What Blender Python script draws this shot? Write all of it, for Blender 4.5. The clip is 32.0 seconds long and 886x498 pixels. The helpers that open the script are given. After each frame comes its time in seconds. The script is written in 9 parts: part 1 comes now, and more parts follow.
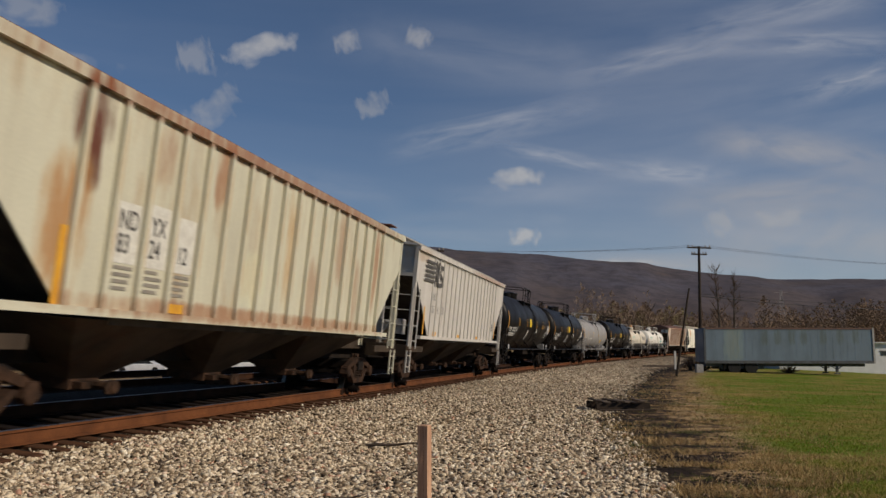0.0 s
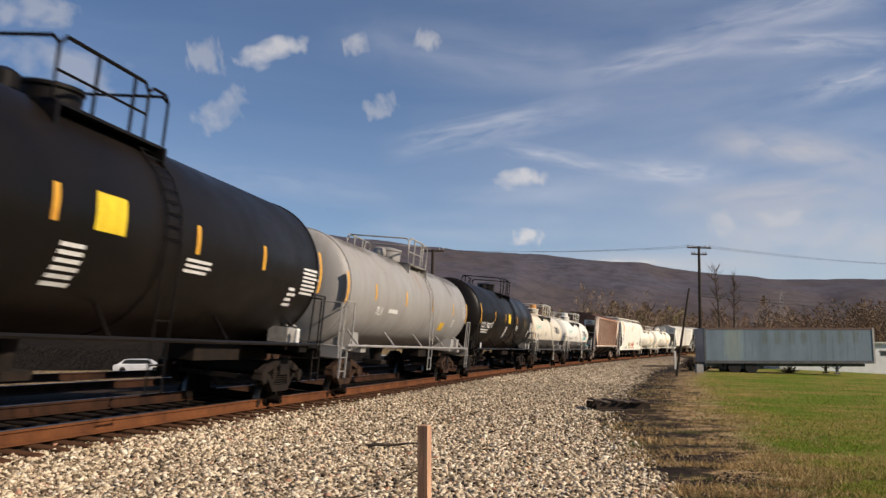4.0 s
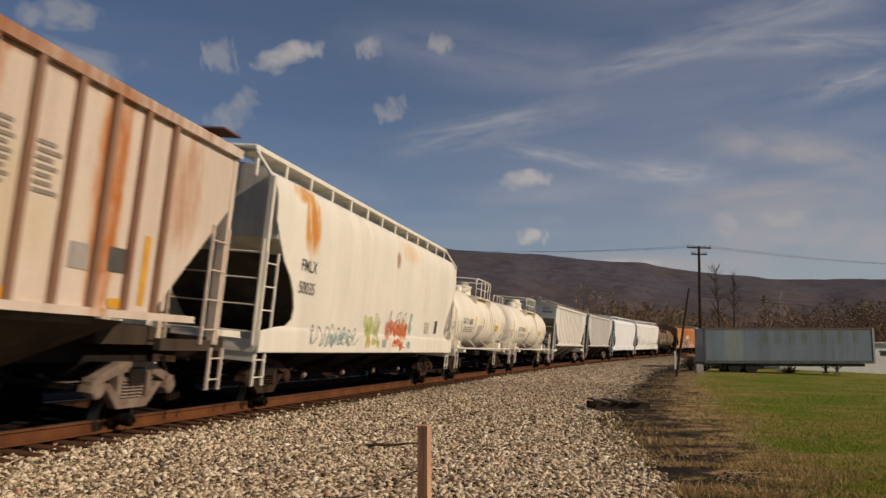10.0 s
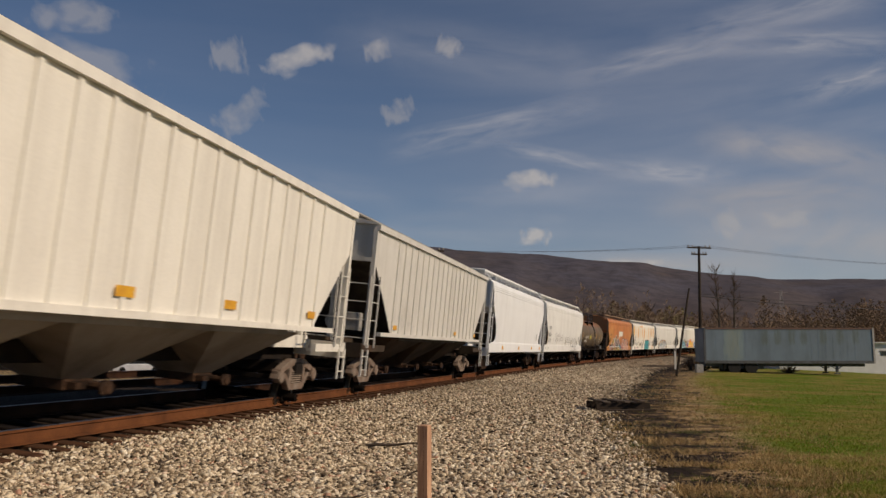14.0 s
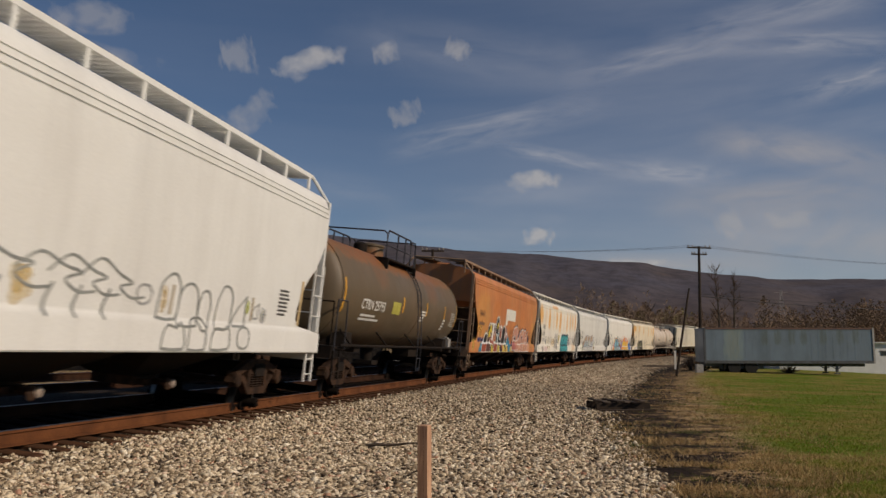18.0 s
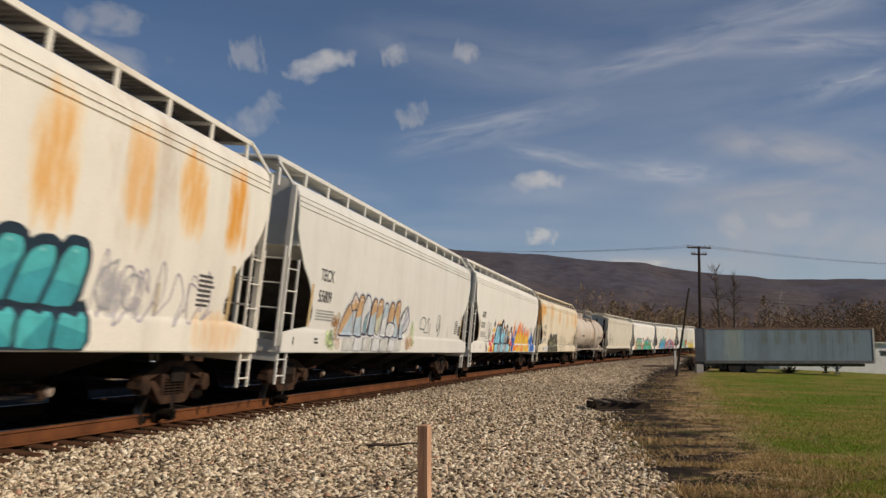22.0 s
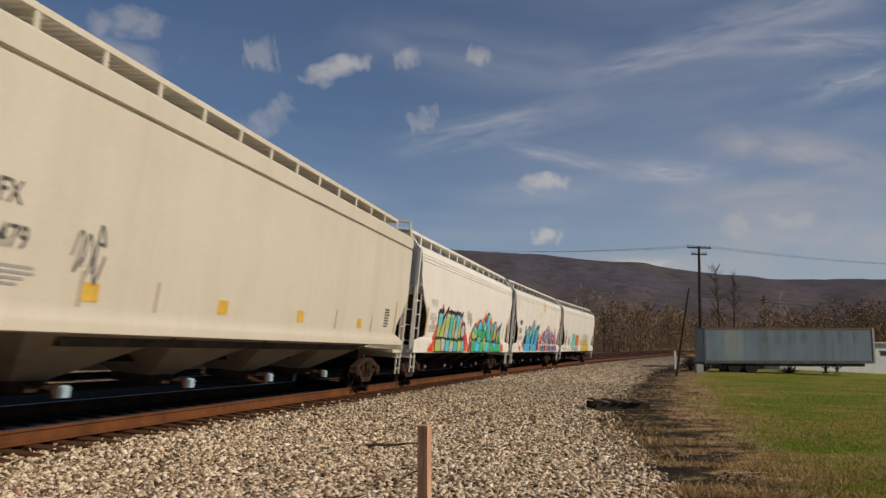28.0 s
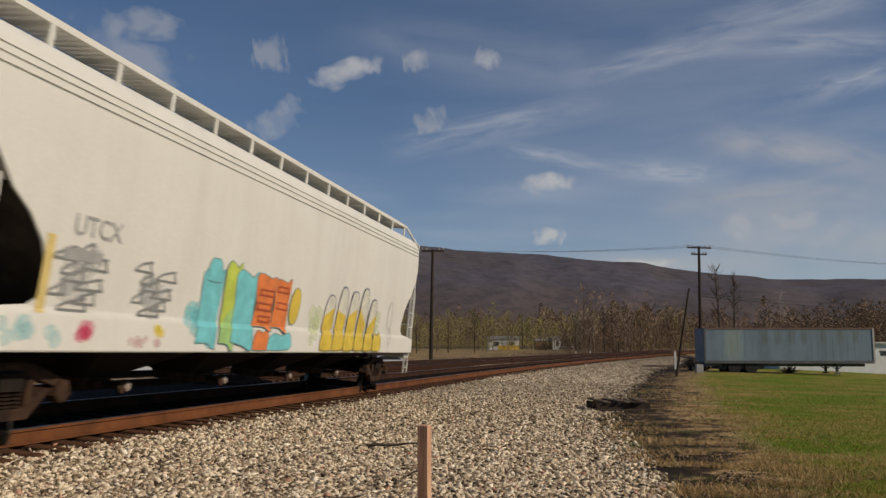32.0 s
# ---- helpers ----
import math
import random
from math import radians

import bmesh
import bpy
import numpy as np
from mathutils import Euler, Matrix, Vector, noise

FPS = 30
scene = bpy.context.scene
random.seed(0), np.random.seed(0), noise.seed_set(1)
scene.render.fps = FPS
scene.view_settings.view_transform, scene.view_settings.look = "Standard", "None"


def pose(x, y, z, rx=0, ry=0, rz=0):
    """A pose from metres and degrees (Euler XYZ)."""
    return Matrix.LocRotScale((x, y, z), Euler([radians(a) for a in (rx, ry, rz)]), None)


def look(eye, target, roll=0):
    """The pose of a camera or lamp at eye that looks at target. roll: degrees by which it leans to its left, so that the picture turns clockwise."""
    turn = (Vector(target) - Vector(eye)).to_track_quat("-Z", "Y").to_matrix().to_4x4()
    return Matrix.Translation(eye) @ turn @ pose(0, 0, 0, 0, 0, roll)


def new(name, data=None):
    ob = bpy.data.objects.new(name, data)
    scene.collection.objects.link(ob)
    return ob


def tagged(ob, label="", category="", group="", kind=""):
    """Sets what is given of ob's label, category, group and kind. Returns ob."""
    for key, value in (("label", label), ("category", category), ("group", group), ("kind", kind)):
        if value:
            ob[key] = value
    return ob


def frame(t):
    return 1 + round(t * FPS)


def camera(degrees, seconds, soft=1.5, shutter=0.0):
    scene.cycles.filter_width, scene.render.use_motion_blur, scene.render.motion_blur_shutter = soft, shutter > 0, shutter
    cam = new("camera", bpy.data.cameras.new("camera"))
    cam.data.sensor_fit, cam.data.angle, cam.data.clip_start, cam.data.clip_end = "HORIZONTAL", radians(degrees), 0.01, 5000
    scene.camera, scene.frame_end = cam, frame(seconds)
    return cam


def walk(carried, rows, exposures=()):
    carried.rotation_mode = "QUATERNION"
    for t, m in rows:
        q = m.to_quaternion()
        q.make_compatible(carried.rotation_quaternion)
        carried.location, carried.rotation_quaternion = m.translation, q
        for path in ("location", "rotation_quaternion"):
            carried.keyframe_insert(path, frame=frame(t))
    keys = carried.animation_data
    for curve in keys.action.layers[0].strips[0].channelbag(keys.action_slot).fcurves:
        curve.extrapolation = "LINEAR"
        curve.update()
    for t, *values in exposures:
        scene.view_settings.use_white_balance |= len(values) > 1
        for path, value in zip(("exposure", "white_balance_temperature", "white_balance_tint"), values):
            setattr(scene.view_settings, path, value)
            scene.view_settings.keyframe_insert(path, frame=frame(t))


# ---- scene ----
cam = camera(56.26, 32.0, soft=1.45, shutter=0.22)
EYE = pose(0, 0, 0.833, 90 + 7.086, 0, 0) @ pose(0, 0, 0, 0, 0, 0.088)
EXPOSURES = [(0.0, -0.42, 6300, 10), (1.0, -0.2, 6200, 10), (2.0, -0.12, 6200, 10), (3.0, 0.08, 6250, 11), (6.0, 0.3, 6650, 12), (7.0, 0.3, 6600, 11), (8.0, -0.05, 6700, 12), (9.0, -0.12, 6850, 12), (10.0, -0.4, 7000, 14), (11.0, -0.54, 7000, 14), (12.0, -0.45, 7200, 14), (13.0, -0.42, 7100, 14), (14.0, -0.43, 6800, 13), (17.0, -0.5, 6550, 12), (18.0, -0.54, 6550, 12), (19.0, -0.48, 6500, 14), (20.0, -0.15, 6400, 11), (21.0, -0.13, 6400, 11), (22.0, -0.24, 6400, 10), (25.0, -0.28, 6400, 10), (28.0, -0.3, 6500, 11), (32.0, -0.3, 6350, 9)]
walk(cam, [(0.0, EYE), (32.0, EYE)], exposures=EXPOSURES)

# world and sun: low warm afternoon sun from behind and to one side
SUN_ELEV, SUN_TURN = 0.53, 0.37
sun_dir = Vector((math.cos(SUN_TURN) * math.cos(SUN_ELEV), -math.sin(SUN_TURN) * math.cos(SUN_ELEV), math.sin(SUN_ELEV)))
world = bpy.data.worlds.new("sky")
world.use_nodes = True
scene.world = world
wn = world.node_tree.nodes
sky = wn.new("ShaderNodeTexSky")
sky.sky_type, sky.sun_disc = "NISHITA", False
sky.sun_elevation, sky.sun_rotation = SUN_ELEV, math.pi / 2 + SUN_TURN
sky.altitude, sky.air_density, sky.dust_density, sky.ozone_density = 600, 1.0, 0.25, 5.0
world.node_tree.links.new(sky.outputs[0], wn["Background"].inputs[0])
wn["Background"].inputs[1].default_value = 0.076
lamp = bpy.data.lights.new("sun", "SUN")
lamp.energy, lamp.angle, lamp.color = 4.8, radians(0.6), (1.0, 0.85, 0.67)
new("sun", lamp).matrix_world = look(sun_dir * 100, (0, 0, 0))


# ---- mesh building ----
class Build:
    """Collects vertices and faces for one mesh."""

    def __init__(self):
        self.v, self.f = [], []

    def add(self, verts, faces):
        n = len(self.v)
        self.v += [tuple(p) for p in verts]
        self.f += [tuple(n + i for i in q) for q in faces]
        return self

    def box(self, x0, x1, y0, y1, z0, z1, m=None):
        vs = [(x, y, z) for x in (x0, x1) for y in (y0, y1) for z in (z0, z1)]
        if m is not None:
            vs = [m @ Vector(p) for p in vs]
        return self.add(vs, [(0, 1, 3, 2), (4, 6, 7, 5), (0, 4, 5, 1), (2, 3, 7, 6), (0, 2, 6, 4), (1, 5, 7, 3)])

    def chamfer(self, x0, x1, y0, y1, z0, z1, c):
        """A box with its top edges cut."""
        vs = [(x0, y0, z0), (x1, y0, z0), (x1, y1, z0), (x0, y1, z0), (x0, y0, z1 - c), (x1, y0, z1 - c), (x1, y1, z1 - c), (x0, y1, z1 - c),
              (x0 + c, y0 + c, z1), (x1 - c, y0 + c, z1), (x1 - c, y1 - c, z1), (x0 + c, y1 - c, z1)]
        fs = [(3, 2, 1, 0), (8, 9, 10, 11)]
        for k in (0, 4):
            fs += [(k + i, k + (i + 1) % 4, k + 4 + (i + 1) % 4, k + 4 + i) for i in range(4)]
        return self.add(vs, fs)

    def bar(self, p, q, r, n=6, r2=None):
        p, q = Vector(p), Vector(q)
        turn = (q - p).to_track_quat("Z", "Y")
        r2 = r if r2 is None else r2
        vs = []
        for c, rad in ((p, r), (q, r2)):
            vs += [c + turn @ Vector((rad * math.cos(6.28319 * i / n), rad * math.sin(6.28319 * i / n), 0)) for i in range(n)]
        fs = [(i, (i + 1) % n, n + (i + 1) % n, n + i) for i in range(n)]
        return self.add(vs, fs + [tuple(range(n - 1, -1, -1)), tuple(range(n, 2 * n))])

    def path(self, pts, r, n=6):
        for a, b in zip(pts, pts[1:]):
            self.bar(a, b, r, n)
        return self

    def tube(self, pts, r, n=4):
        """One unbroken tube along a line of points."""
        vs, fs, pts = [], [], [Vector(p) for p in pts]
        for i, p in enumerate(pts):
            turn = (pts[min(i + 1, len(pts) - 1)] - pts[max(i - 1, 0)]).to_track_quat("Z", "Y")
            vs += [p + turn @ Vector((r * math.cos(6.28319 * k / n), r * math.sin(6.28319 * k / n), 0)) for k in range(n)]
        for i in range(len(pts) - 1):
            fs += [(i * n + k, i * n + (k + 1) % n, i * n + n + (k + 1) % n, i * n + n + k) for k in range(n)]
        return self.add(vs, fs)

    def prism(self, pts, y0, y1):
        """A shape in the x-z plane, pulled along y."""
        n = len(pts)
        vs = [(x, y0, z) for x, z in pts] + [(x, y1, z) for x, z in pts]
        fs = [(i, (i + 1) % n, n + (i + 1) % n, n + i) for i in range(n)]
        return self.add(vs, fs + [tuple(range(n - 1, -1, -1)), tuple(range(n, 2 * n))])

    def loft(self, rows):
        """rows of (z, half width, x0, x1), from the bottom up: a closed hull."""
        vs, fs, n = [], [], len(rows)
        for z, w, a, b in rows:
            vs += [(a, -w, z), (b, -w, z), (b, w, z), (a, w, z)]
        for k in range(n - 1):
            fs += [(4 * k + i, 4 * k + (i + 1) % 4, 4 * k + 4 + (i + 1) % 4, 4 * k + 4 + i) for i in range(4)]
        return self.add(vs, fs + [(3, 2, 1, 0), tuple(4 * n - 4 + i for i in range(4))])

    def sheet(self, rows, thick):
        """rows of (z, y, x0, x1), from the bottom up: one plate with thickness, its outside towards -y or +y as y's sign."""
        vs, fs, n = [], [], len(rows)
        for z, y, a, b in rows:
            i = y - math.copysign(thick, y)
            vs += [(a, y, z), (b, y, z), (b, i, z), (a, i, z)]
        for k in range(n - 1):
            fs += [(4 * k + i, 4 * k + (i + 1) % 4, 4 * k + 4 + (i + 1) % 4, 4 * k + 4 + i) for i in range(4)]
        return self.add(vs, fs + [(3, 2, 1, 0), tuple(4 * n - 4 + i for i in range(4))])

    def lathe(self, prof, n=32, axis="x", centre=(0, 0, 0)):
        """prof of (place along the axis, radius)."""
        vs, fs, c = [], [], Vector(centre)
        for a, r in prof:
            for i in range(n):
                u, w = r * math.cos(6.28319 * i / n), r * math.sin(6.28319 * i / n)
                vs.append(c + Vector((a, u, w) if axis == "x" else (u, a, w) if axis == "y" else (u, w, a)))
        for k in range(len(prof) - 1):
            fs += [(k * n + i, k * n + (i + 1) % n, (k + 1) * n + (i + 1) % n, (k + 1) * n + i) for i in range(n)]
        m = (len(prof) - 1) * n
        return self.add(vs, fs + [tuple(range(n - 1, -1, -1)), tuple(range(m, m + n))])

    def mesh(self, name, material, smooth=0.6):
        me = bpy.data.meshes.new(name)
        me.from_pydata(self.v, [], self.f)
        bm = bmesh.new()
        bm.from_mesh(me)
        bmesh.ops.recalc_face_normals(bm, faces=bm.faces)
        bm.to_mesh(me)
        bm.free()
        me.materials.append(material)
        if smooth:
            me.polygons.foreach_set("use_smooth", [True] * len(me.polygons))
            me.set_sharp_from_angle(angle=smooth)
        return me


def part(name, b, material, parent=None, label="", smooth=0.6, m=None):
    """Links a Build, or a mesh made before, as one object under its parent."""
    ob = new(name, b.mesh(name, material, smooth) if isinstance(b, Build) else b)
    if parent is not None:
        ob.parent = parent
    if m is not None:
        ob.matrix_local = m
    return tagged(ob, label)


def thing(name, m, label, category, group="", kind=""):
    ob = new(name)
    ob.matrix_world = m
    ob.empty_display_size = 0.3
    return tagged(ob, label, category, group, kind)


# ---- materials ----
class Nodes:
    def __init__(self, name):
        self.m = bpy.data.materials.new(name)
        self.m.use_nodes = True
        self.t = self.m.node_tree
        self.p = self.t.nodes["Principled BSDF"]

    def n(self, kind):
        return self.t.nodes.new("ShaderNode" + kind)

    def link(self, a, b):
        self.t.links.new(a, b)

    def coords(self, scale=(1, 1, 1), at=(0, 0, 0), world_space=False):
        m = self.n("Mapping")
        m.inputs["Scale"].default_value, m.inputs["Location"].default_value = scale, at
        self.link(self.n("NewGeometry").outputs["Position"] if world_space else self.n("TexCoord").outputs["Object"], m.inputs["Vector"])
        return m.outputs[0]

    def noise(self, vec, scale, detail=4.0, rough=0.55, distort=0.0):
        t = self.n("TexNoise")
        self.link(vec, t.inputs["Vector"])
        t.inputs["Scale"].default_value, t.inputs["Detail"].default_value = scale, detail
        t.inputs["Roughness"].default_value, t.inputs["Distortion"].default_value = rough, distort
        return t.outputs["Fac"]

    def ramp(self, fac, *stops):
        r = self.n("ValToRGB")
        e = r.color_ramp.elements
        while len(e) < len(stops):
            e.new(0.5)
        for k, (at, c) in enumerate(stops):
            e[k].position = at
            e[k].color = (c, c, c, 1) if isinstance(c, (int, float)) else (*c, 1)
        self.link(fac, r.inputs[0])
        return r.outputs[0]

    def mix(self, fac, a, b, mode="MIX"):
        x = self.n("Mix")
        x.data_type, x.blend_type = "RGBA", mode
        for s, v in ((x.inputs[0], fac), (x.inputs[6], a), (x.inputs[7], b)):
            if isinstance(v, (int, float)):
                s.default_value = v
            elif isinstance(v, tuple):
                s.default_value = (*v, 1)
            else:
                self.link(v, s)
        return x.outputs[2]

    def math(self, op, a, b=0.0):
        x = self.n("Math")
        x.operation = op
        for s, v in zip(x.inputs, (a, b)):
            if isinstance(v, (int, float)):
                s.default_value = v
            else:
                self.link(v, s)
        return x.outputs[0]

    def bump(self, h, strength, dist):
        b = self.n("Bump")
        b.inputs["Strength"].default_value, b.inputs["Distance"].default_value = strength, dist
        self.link(h, b.inputs["Height"])
        self.link(b.outputs[0], self.p.inputs["Normal"])

    def done(self, colour=None, rough=0.6, metal=0.0, gloss=0.5):
        self.p.inputs["Specular IOR Level"].default_value = gloss
        if colour is not None:
            if isinstance(colour, tuple):
                self.p.inputs["Base Color"].default_value = (*colour, 1)
            else:
                self.link(colour, self.p.inputs["Base Color"])
        if isinstance(rough, (int, float)):
            self.p.inputs["Roughness"].default_value = rough
        else:
            self.link(rough, self.p.inputs["Roughness"])
        self.p.inputs["Metallic"].default_value = metal
        return self.m


def surface(name, c1, c2, scale=3.0, rough=0.7, metal=0.0, bump=0.2, dist=0.01, fine=40.0, world_space=False):
    """Two-tone grained surface."""
    k = Nodes(name)
    v = k.coords(world_space=world_space)
    a = k.noise(v, scale, 5)
    b = k.noise(v, fine, 3)
    col = k.mix(k.ramp(a, (0.35, 0.0), (0.68, 1.0)), c1, c2)
    col = k.mix(0.25, col, k.ramp(b, (0.3, 0.25), (0.7, 1.0)), "MULTIPLY")
    k.bump(b, bump, dist)
    return k.done(col, k.ramp(a, (0.3, rough - 0.08), (0.7, min(1, rough + 0.1))), metal, 0.5 if rough < 0.75 else 0.15)


def paint(name, colour, grime=(0.16, 0.12, 0.09), amount=0.3, rust=0.0, rust_colour=(0.33, 0.12, 0.03), rough=0.5, tall=0.22, wide=3.0, seed=0.0, blots=(), gloss=0.5):
    """Weathered vehicle paint: dusty film, dark runs, rust in upright streaks."""
    k = Nodes(name)
    v = k.coords(at=(seed, seed * 0.7, 0))
    streak = k.noise(k.coords((wide, wide, tall), (seed, 0, seed)), 1.0, 5, 0.6)
    broad = k.noise(v, 0.7, 5, 0.6)
    fine = k.noise(v, 30.0, 4)
    dark = tuple(0.62 * a + 0.38 * b for a, b in zip(colour, grime))
    col = k.mix(k.math("MULTIPLY", k.ramp(broad, (0.35, 0.0), (0.75, 1.0)), amount * 2.2), colour, dark)
    col = k.mix(k.math("MULTIPLY", k.ramp(streak, (0.45, 0.0), (0.8, 1.0)), min(1.0, amount * 1.6)), col, grime)
    if rust:
        patch = k.noise(k.coords((wide * 0.35, wide * 0.35, tall * 0.8), (seed + 3, 0, 0)), 1.0, 6, 0.65)
        both = k.math("MULTIPLY", k.ramp(patch, (0.62 - 0.22 * rust, 0.0), (0.80 - 0.2 * rust, 1.0)), k.ramp(streak, (0.25, 0.3), (0.6, 1.0)))
        col = k.mix(both, col, k.mix(fine, tuple(c * 0.6 for c in rust_colour), rust_colour))
    if blots:
        pos = k.n("SeparateXYZ")
        k.link(k.n("TexCoord").outputs["Object"], pos.inputs[0])
        wob = k.math("MULTIPLY", k.math("SUBTRACT", k.noise(k.coords((2.6, 2.6, 0.45)), 2.2, 7, 0.72), 0.5), 3.6)
        for x0, z0, w, h, much, tone in blots:
            dx = k.math("POWER", k.math("ABSOLUTE", k.math("DIVIDE", k.math("SUBTRACT", pos.outputs["X"], x0), w)), 3.0)
            dz = k.math("POWER", k.math("ABSOLUTE", k.math("DIVIDE", k.math("SUBTRACT", pos.outputs["Z"], z0), h)), 3.0)
            m = k.math("ADD", k.math("SUBTRACT", 1.0, k.math("ADD", dx, dz)), wob)
            col = k.mix(k.math("MULTIPLY", k.ramp(m, (-0.1, 0.0), (1.0, 1.0)), much), col, k.mix(k.ramp(m, (0.2, 0.0), (1.3, 1.0)), tuple(min(1.0, c * g) for c, g in zip(tone, (1.1, 1.2, 0.9))), tuple(c * g for c, g in zip(tone, (0.96, 0.86, 0.6)))))
    col = k.mix(0.12, col, k.ramp(fine, (0.3, 0.3), (0.65, 1.0)), "MULTIPLY")
    k.bump(k.noise(v, 2.2, 3), 0.25, 0.012)
    return k.done(col, k.ramp(broad, (0.3, rough - 0.07), (0.75, rough + 0.2)), gloss=gloss)


# grime, taken near black to hold the shade under the cars
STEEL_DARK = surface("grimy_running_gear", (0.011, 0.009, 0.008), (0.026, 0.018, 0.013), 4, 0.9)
TRUCK = surface("rusty_cast_steel", (0.02, 0.012, 0.008), (0.068, 0.036, 0.021), 5, 0.85)
TREAD = surface("polished_tread", (0.4, 0.38, 0.36), (0.3, 0.28, 0.26), 6, 0.35, 1.0)
BLACK = surface("black_void_paint", (0.012, 0.011, 0.011), (0.022, 0.02, 0.018), 3, 0.8)
RAIL_RUST = surface("rusted_rail", (0.16, 0.058, 0.02), (0.09, 0.034, 0.014), 2, 0.85)
# far webs: the train's shade put into the rust colour
RAIL_SHADED = surface("greasy_rail", (0.05, 0.021, 0.01), (0.022, 0.011, 0.007), 2, 0.85)
RAIL_HEAD = surface("worn_rail_head", (0.42, 0.37, 0.33), (0.24, 0.19, 0.16), 3, 0.34, 1.0)


def tie_material():
    """Rust-stained ends, and a middle near black for dripped oils and the train's painted shade."""
    k = Nodes("creosoted_timber")
    pos = k.n("SeparateXYZ")
    k.link(k.n("TexCoord").outputs["Object"], pos.inputs[0])
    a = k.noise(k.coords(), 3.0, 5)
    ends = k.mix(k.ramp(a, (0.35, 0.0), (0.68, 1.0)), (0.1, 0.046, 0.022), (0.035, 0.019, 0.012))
    # near-black middle stands in for the dark beneath the train too
    middle_dark = k.ramp(k.math("ADD", pos.outputs["Y"], k.math("MULTIPLY", a, 0.3)), (-0.78, 0.0), (-0.6, 1.0))
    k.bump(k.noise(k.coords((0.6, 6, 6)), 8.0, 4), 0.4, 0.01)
    return k.done(k.mix(middle_dark, ends, (0.012, 0.008, 0.006)), 0.92, gloss=0.12)


TIE = tie_material()
FAR_TIE = surface("far_creosoted_timber", (0.08, 0.038, 0.02), (0.03, 0.017, 0.011), 3, 0.9)
GALV = surface("galvanised_steel", (0.45, 0.43, 0.4), (0.3, 0.28, 0.25), 6, 0.55, 0.3)
YELLOW = surface("yellow_reflector", (0.75, 0.4, 0.03), (0.6, 0.28, 0.03), 5, 0.45)
# dirt plus the shade under the end overhangs, both in the colour
SHADED_GRIME = surface("caked_grime", (0.085, 0.068, 0.052), (0.045, 0.036, 0.029), 2.5, 0.95)
# bay dirt, darkened further in colour for the shade under the body
SHADED_BAY_GRIME = paint("dirty_bay_paint", (0.07, 0.05, 0.034), (0.012, 0.009, 0.007), 0.55, rust=0.3, rust_colour=(0.1, 0.045, 0.02), rough=0.8, seed=2.5, wide=1.6, tall=0.4, gloss=0.2)
TIMBER = surface("weathered_timber", (0.09, 0.07, 0.055), (0.16, 0.12, 0.09), 2, 0.9)
TEXT_BLACK = surface("faded_black_lettering", (0.05, 0.045, 0.04), (0.12, 0.11, 0.1), 8, 0.7)
TEXT_WHITE = surface("white_lettering", (0.75, 0.74, 0.7), (0.6, 0.58, 0.54), 8, 0.6)

# ---- the line of the track ----
STEP = 0.5
S_MIN, S_MAX = -500.0, 560.0
_s = np.arange(S_MIN, S_MAX, STEP)
_b = np.clip(_s, -60, 200)
_psi = 0.199013 + 0.00168021 * _b + 0.169e-5 * _b ** 2 - 0.00433e-7 * _b ** 3
_slope = 0.00168021 + 0.338e-5 * 200
_psi = _psi + np.where(_s > 200, (_s - 200) * 0.0022, 0.0) + np.where(_s < -60, (_s + 60) * 0.0005, 0.0)
_x, _y = np.cumsum(np.sin(_psi) * STEP), np.cumsum(np.cos(_psi) * STEP)
_o = int(round(-S_MIN / STEP))
_x, _y = _x - _x[_o] - 5.7512, _y - _y[_o] + 10.0
_b = np.clip(_s, -20, 150)
_z = -0.001764 * _b + 5.1025e-5 * _b ** 2
TILT = 0.14655 / 1.5


def rail_at(s):
    """x, y, z and heading of the track's centre line at s metres."""
    return tuple(float(np.interp(s, _s, a)) for a in (_x, _y, _z, _psi))


def beside(s, lat, z=0.0):
    """A point lat metres to the right of the centre line, in the canted plane of the rails."""
    x, y, h, a = rail_at(s)
    return Vector((x + lat * math.cos(a), y - lat * math.sin(a), h + z - lat * TILT))


def lateral(X, Y):
    """Nearest s and signed distance to the right of the line, for arrays."""
    k = np.arange(0, len(_s), 4)
    best, at = np.full(X.shape, 1e9), np.zeros(X.shape, int)
    for j in k:
        d = (X - _x[j]) ** 2 + (Y - _y[j]) ** 2
        hit = d < best
        best[hit], at[hit] = d[hit], j
    a = _psi[at]
    return _s[at], (X - _x[at]) * np.cos(a) - (Y - _y[at]) * np.sin(a), _z[at]


def ground_z(X, Y):
    X, Y = np.asarray(X, float), np.asarray(Y, float)
    s, lat, h = lateral(X, Y)
    top = -0.24 - np.clip(lat, -1.4, 1.35) * TILT
    right = np.interp(lat, [1.3, 2.3, 4.0, 8.0, 14.0, 22.0, 32.0, 120.0], [0.0, -0.16, -0.17, -0.27, -0.38, -0.62, -1.1, -1.6])
    left = np.interp(-lat, [1.4, 2.6, 3.0, 5.6, 7.0, 12.0, 60.0], [0.0, -0.06, 0.0, 0.0, -0.4, -0.8, -1.5])
    fall = np.interp(np.abs(lat), [0, 6, 30, 80], [1.0, 1.0, 0.25, 0.0])
    rise = np.interp(Y, [95, 230, 600, 1200], [0.0, 3.0, 6.0, 8.0]) * np.interp(np.abs(lat), [8, 30], [0.0, 1.0])
    return h * fall + top + np.where(lat > 0, right, left) + rise


def ground_at(x, y):
    return float(ground_z(np.array([x]), np.array([y]))[0])

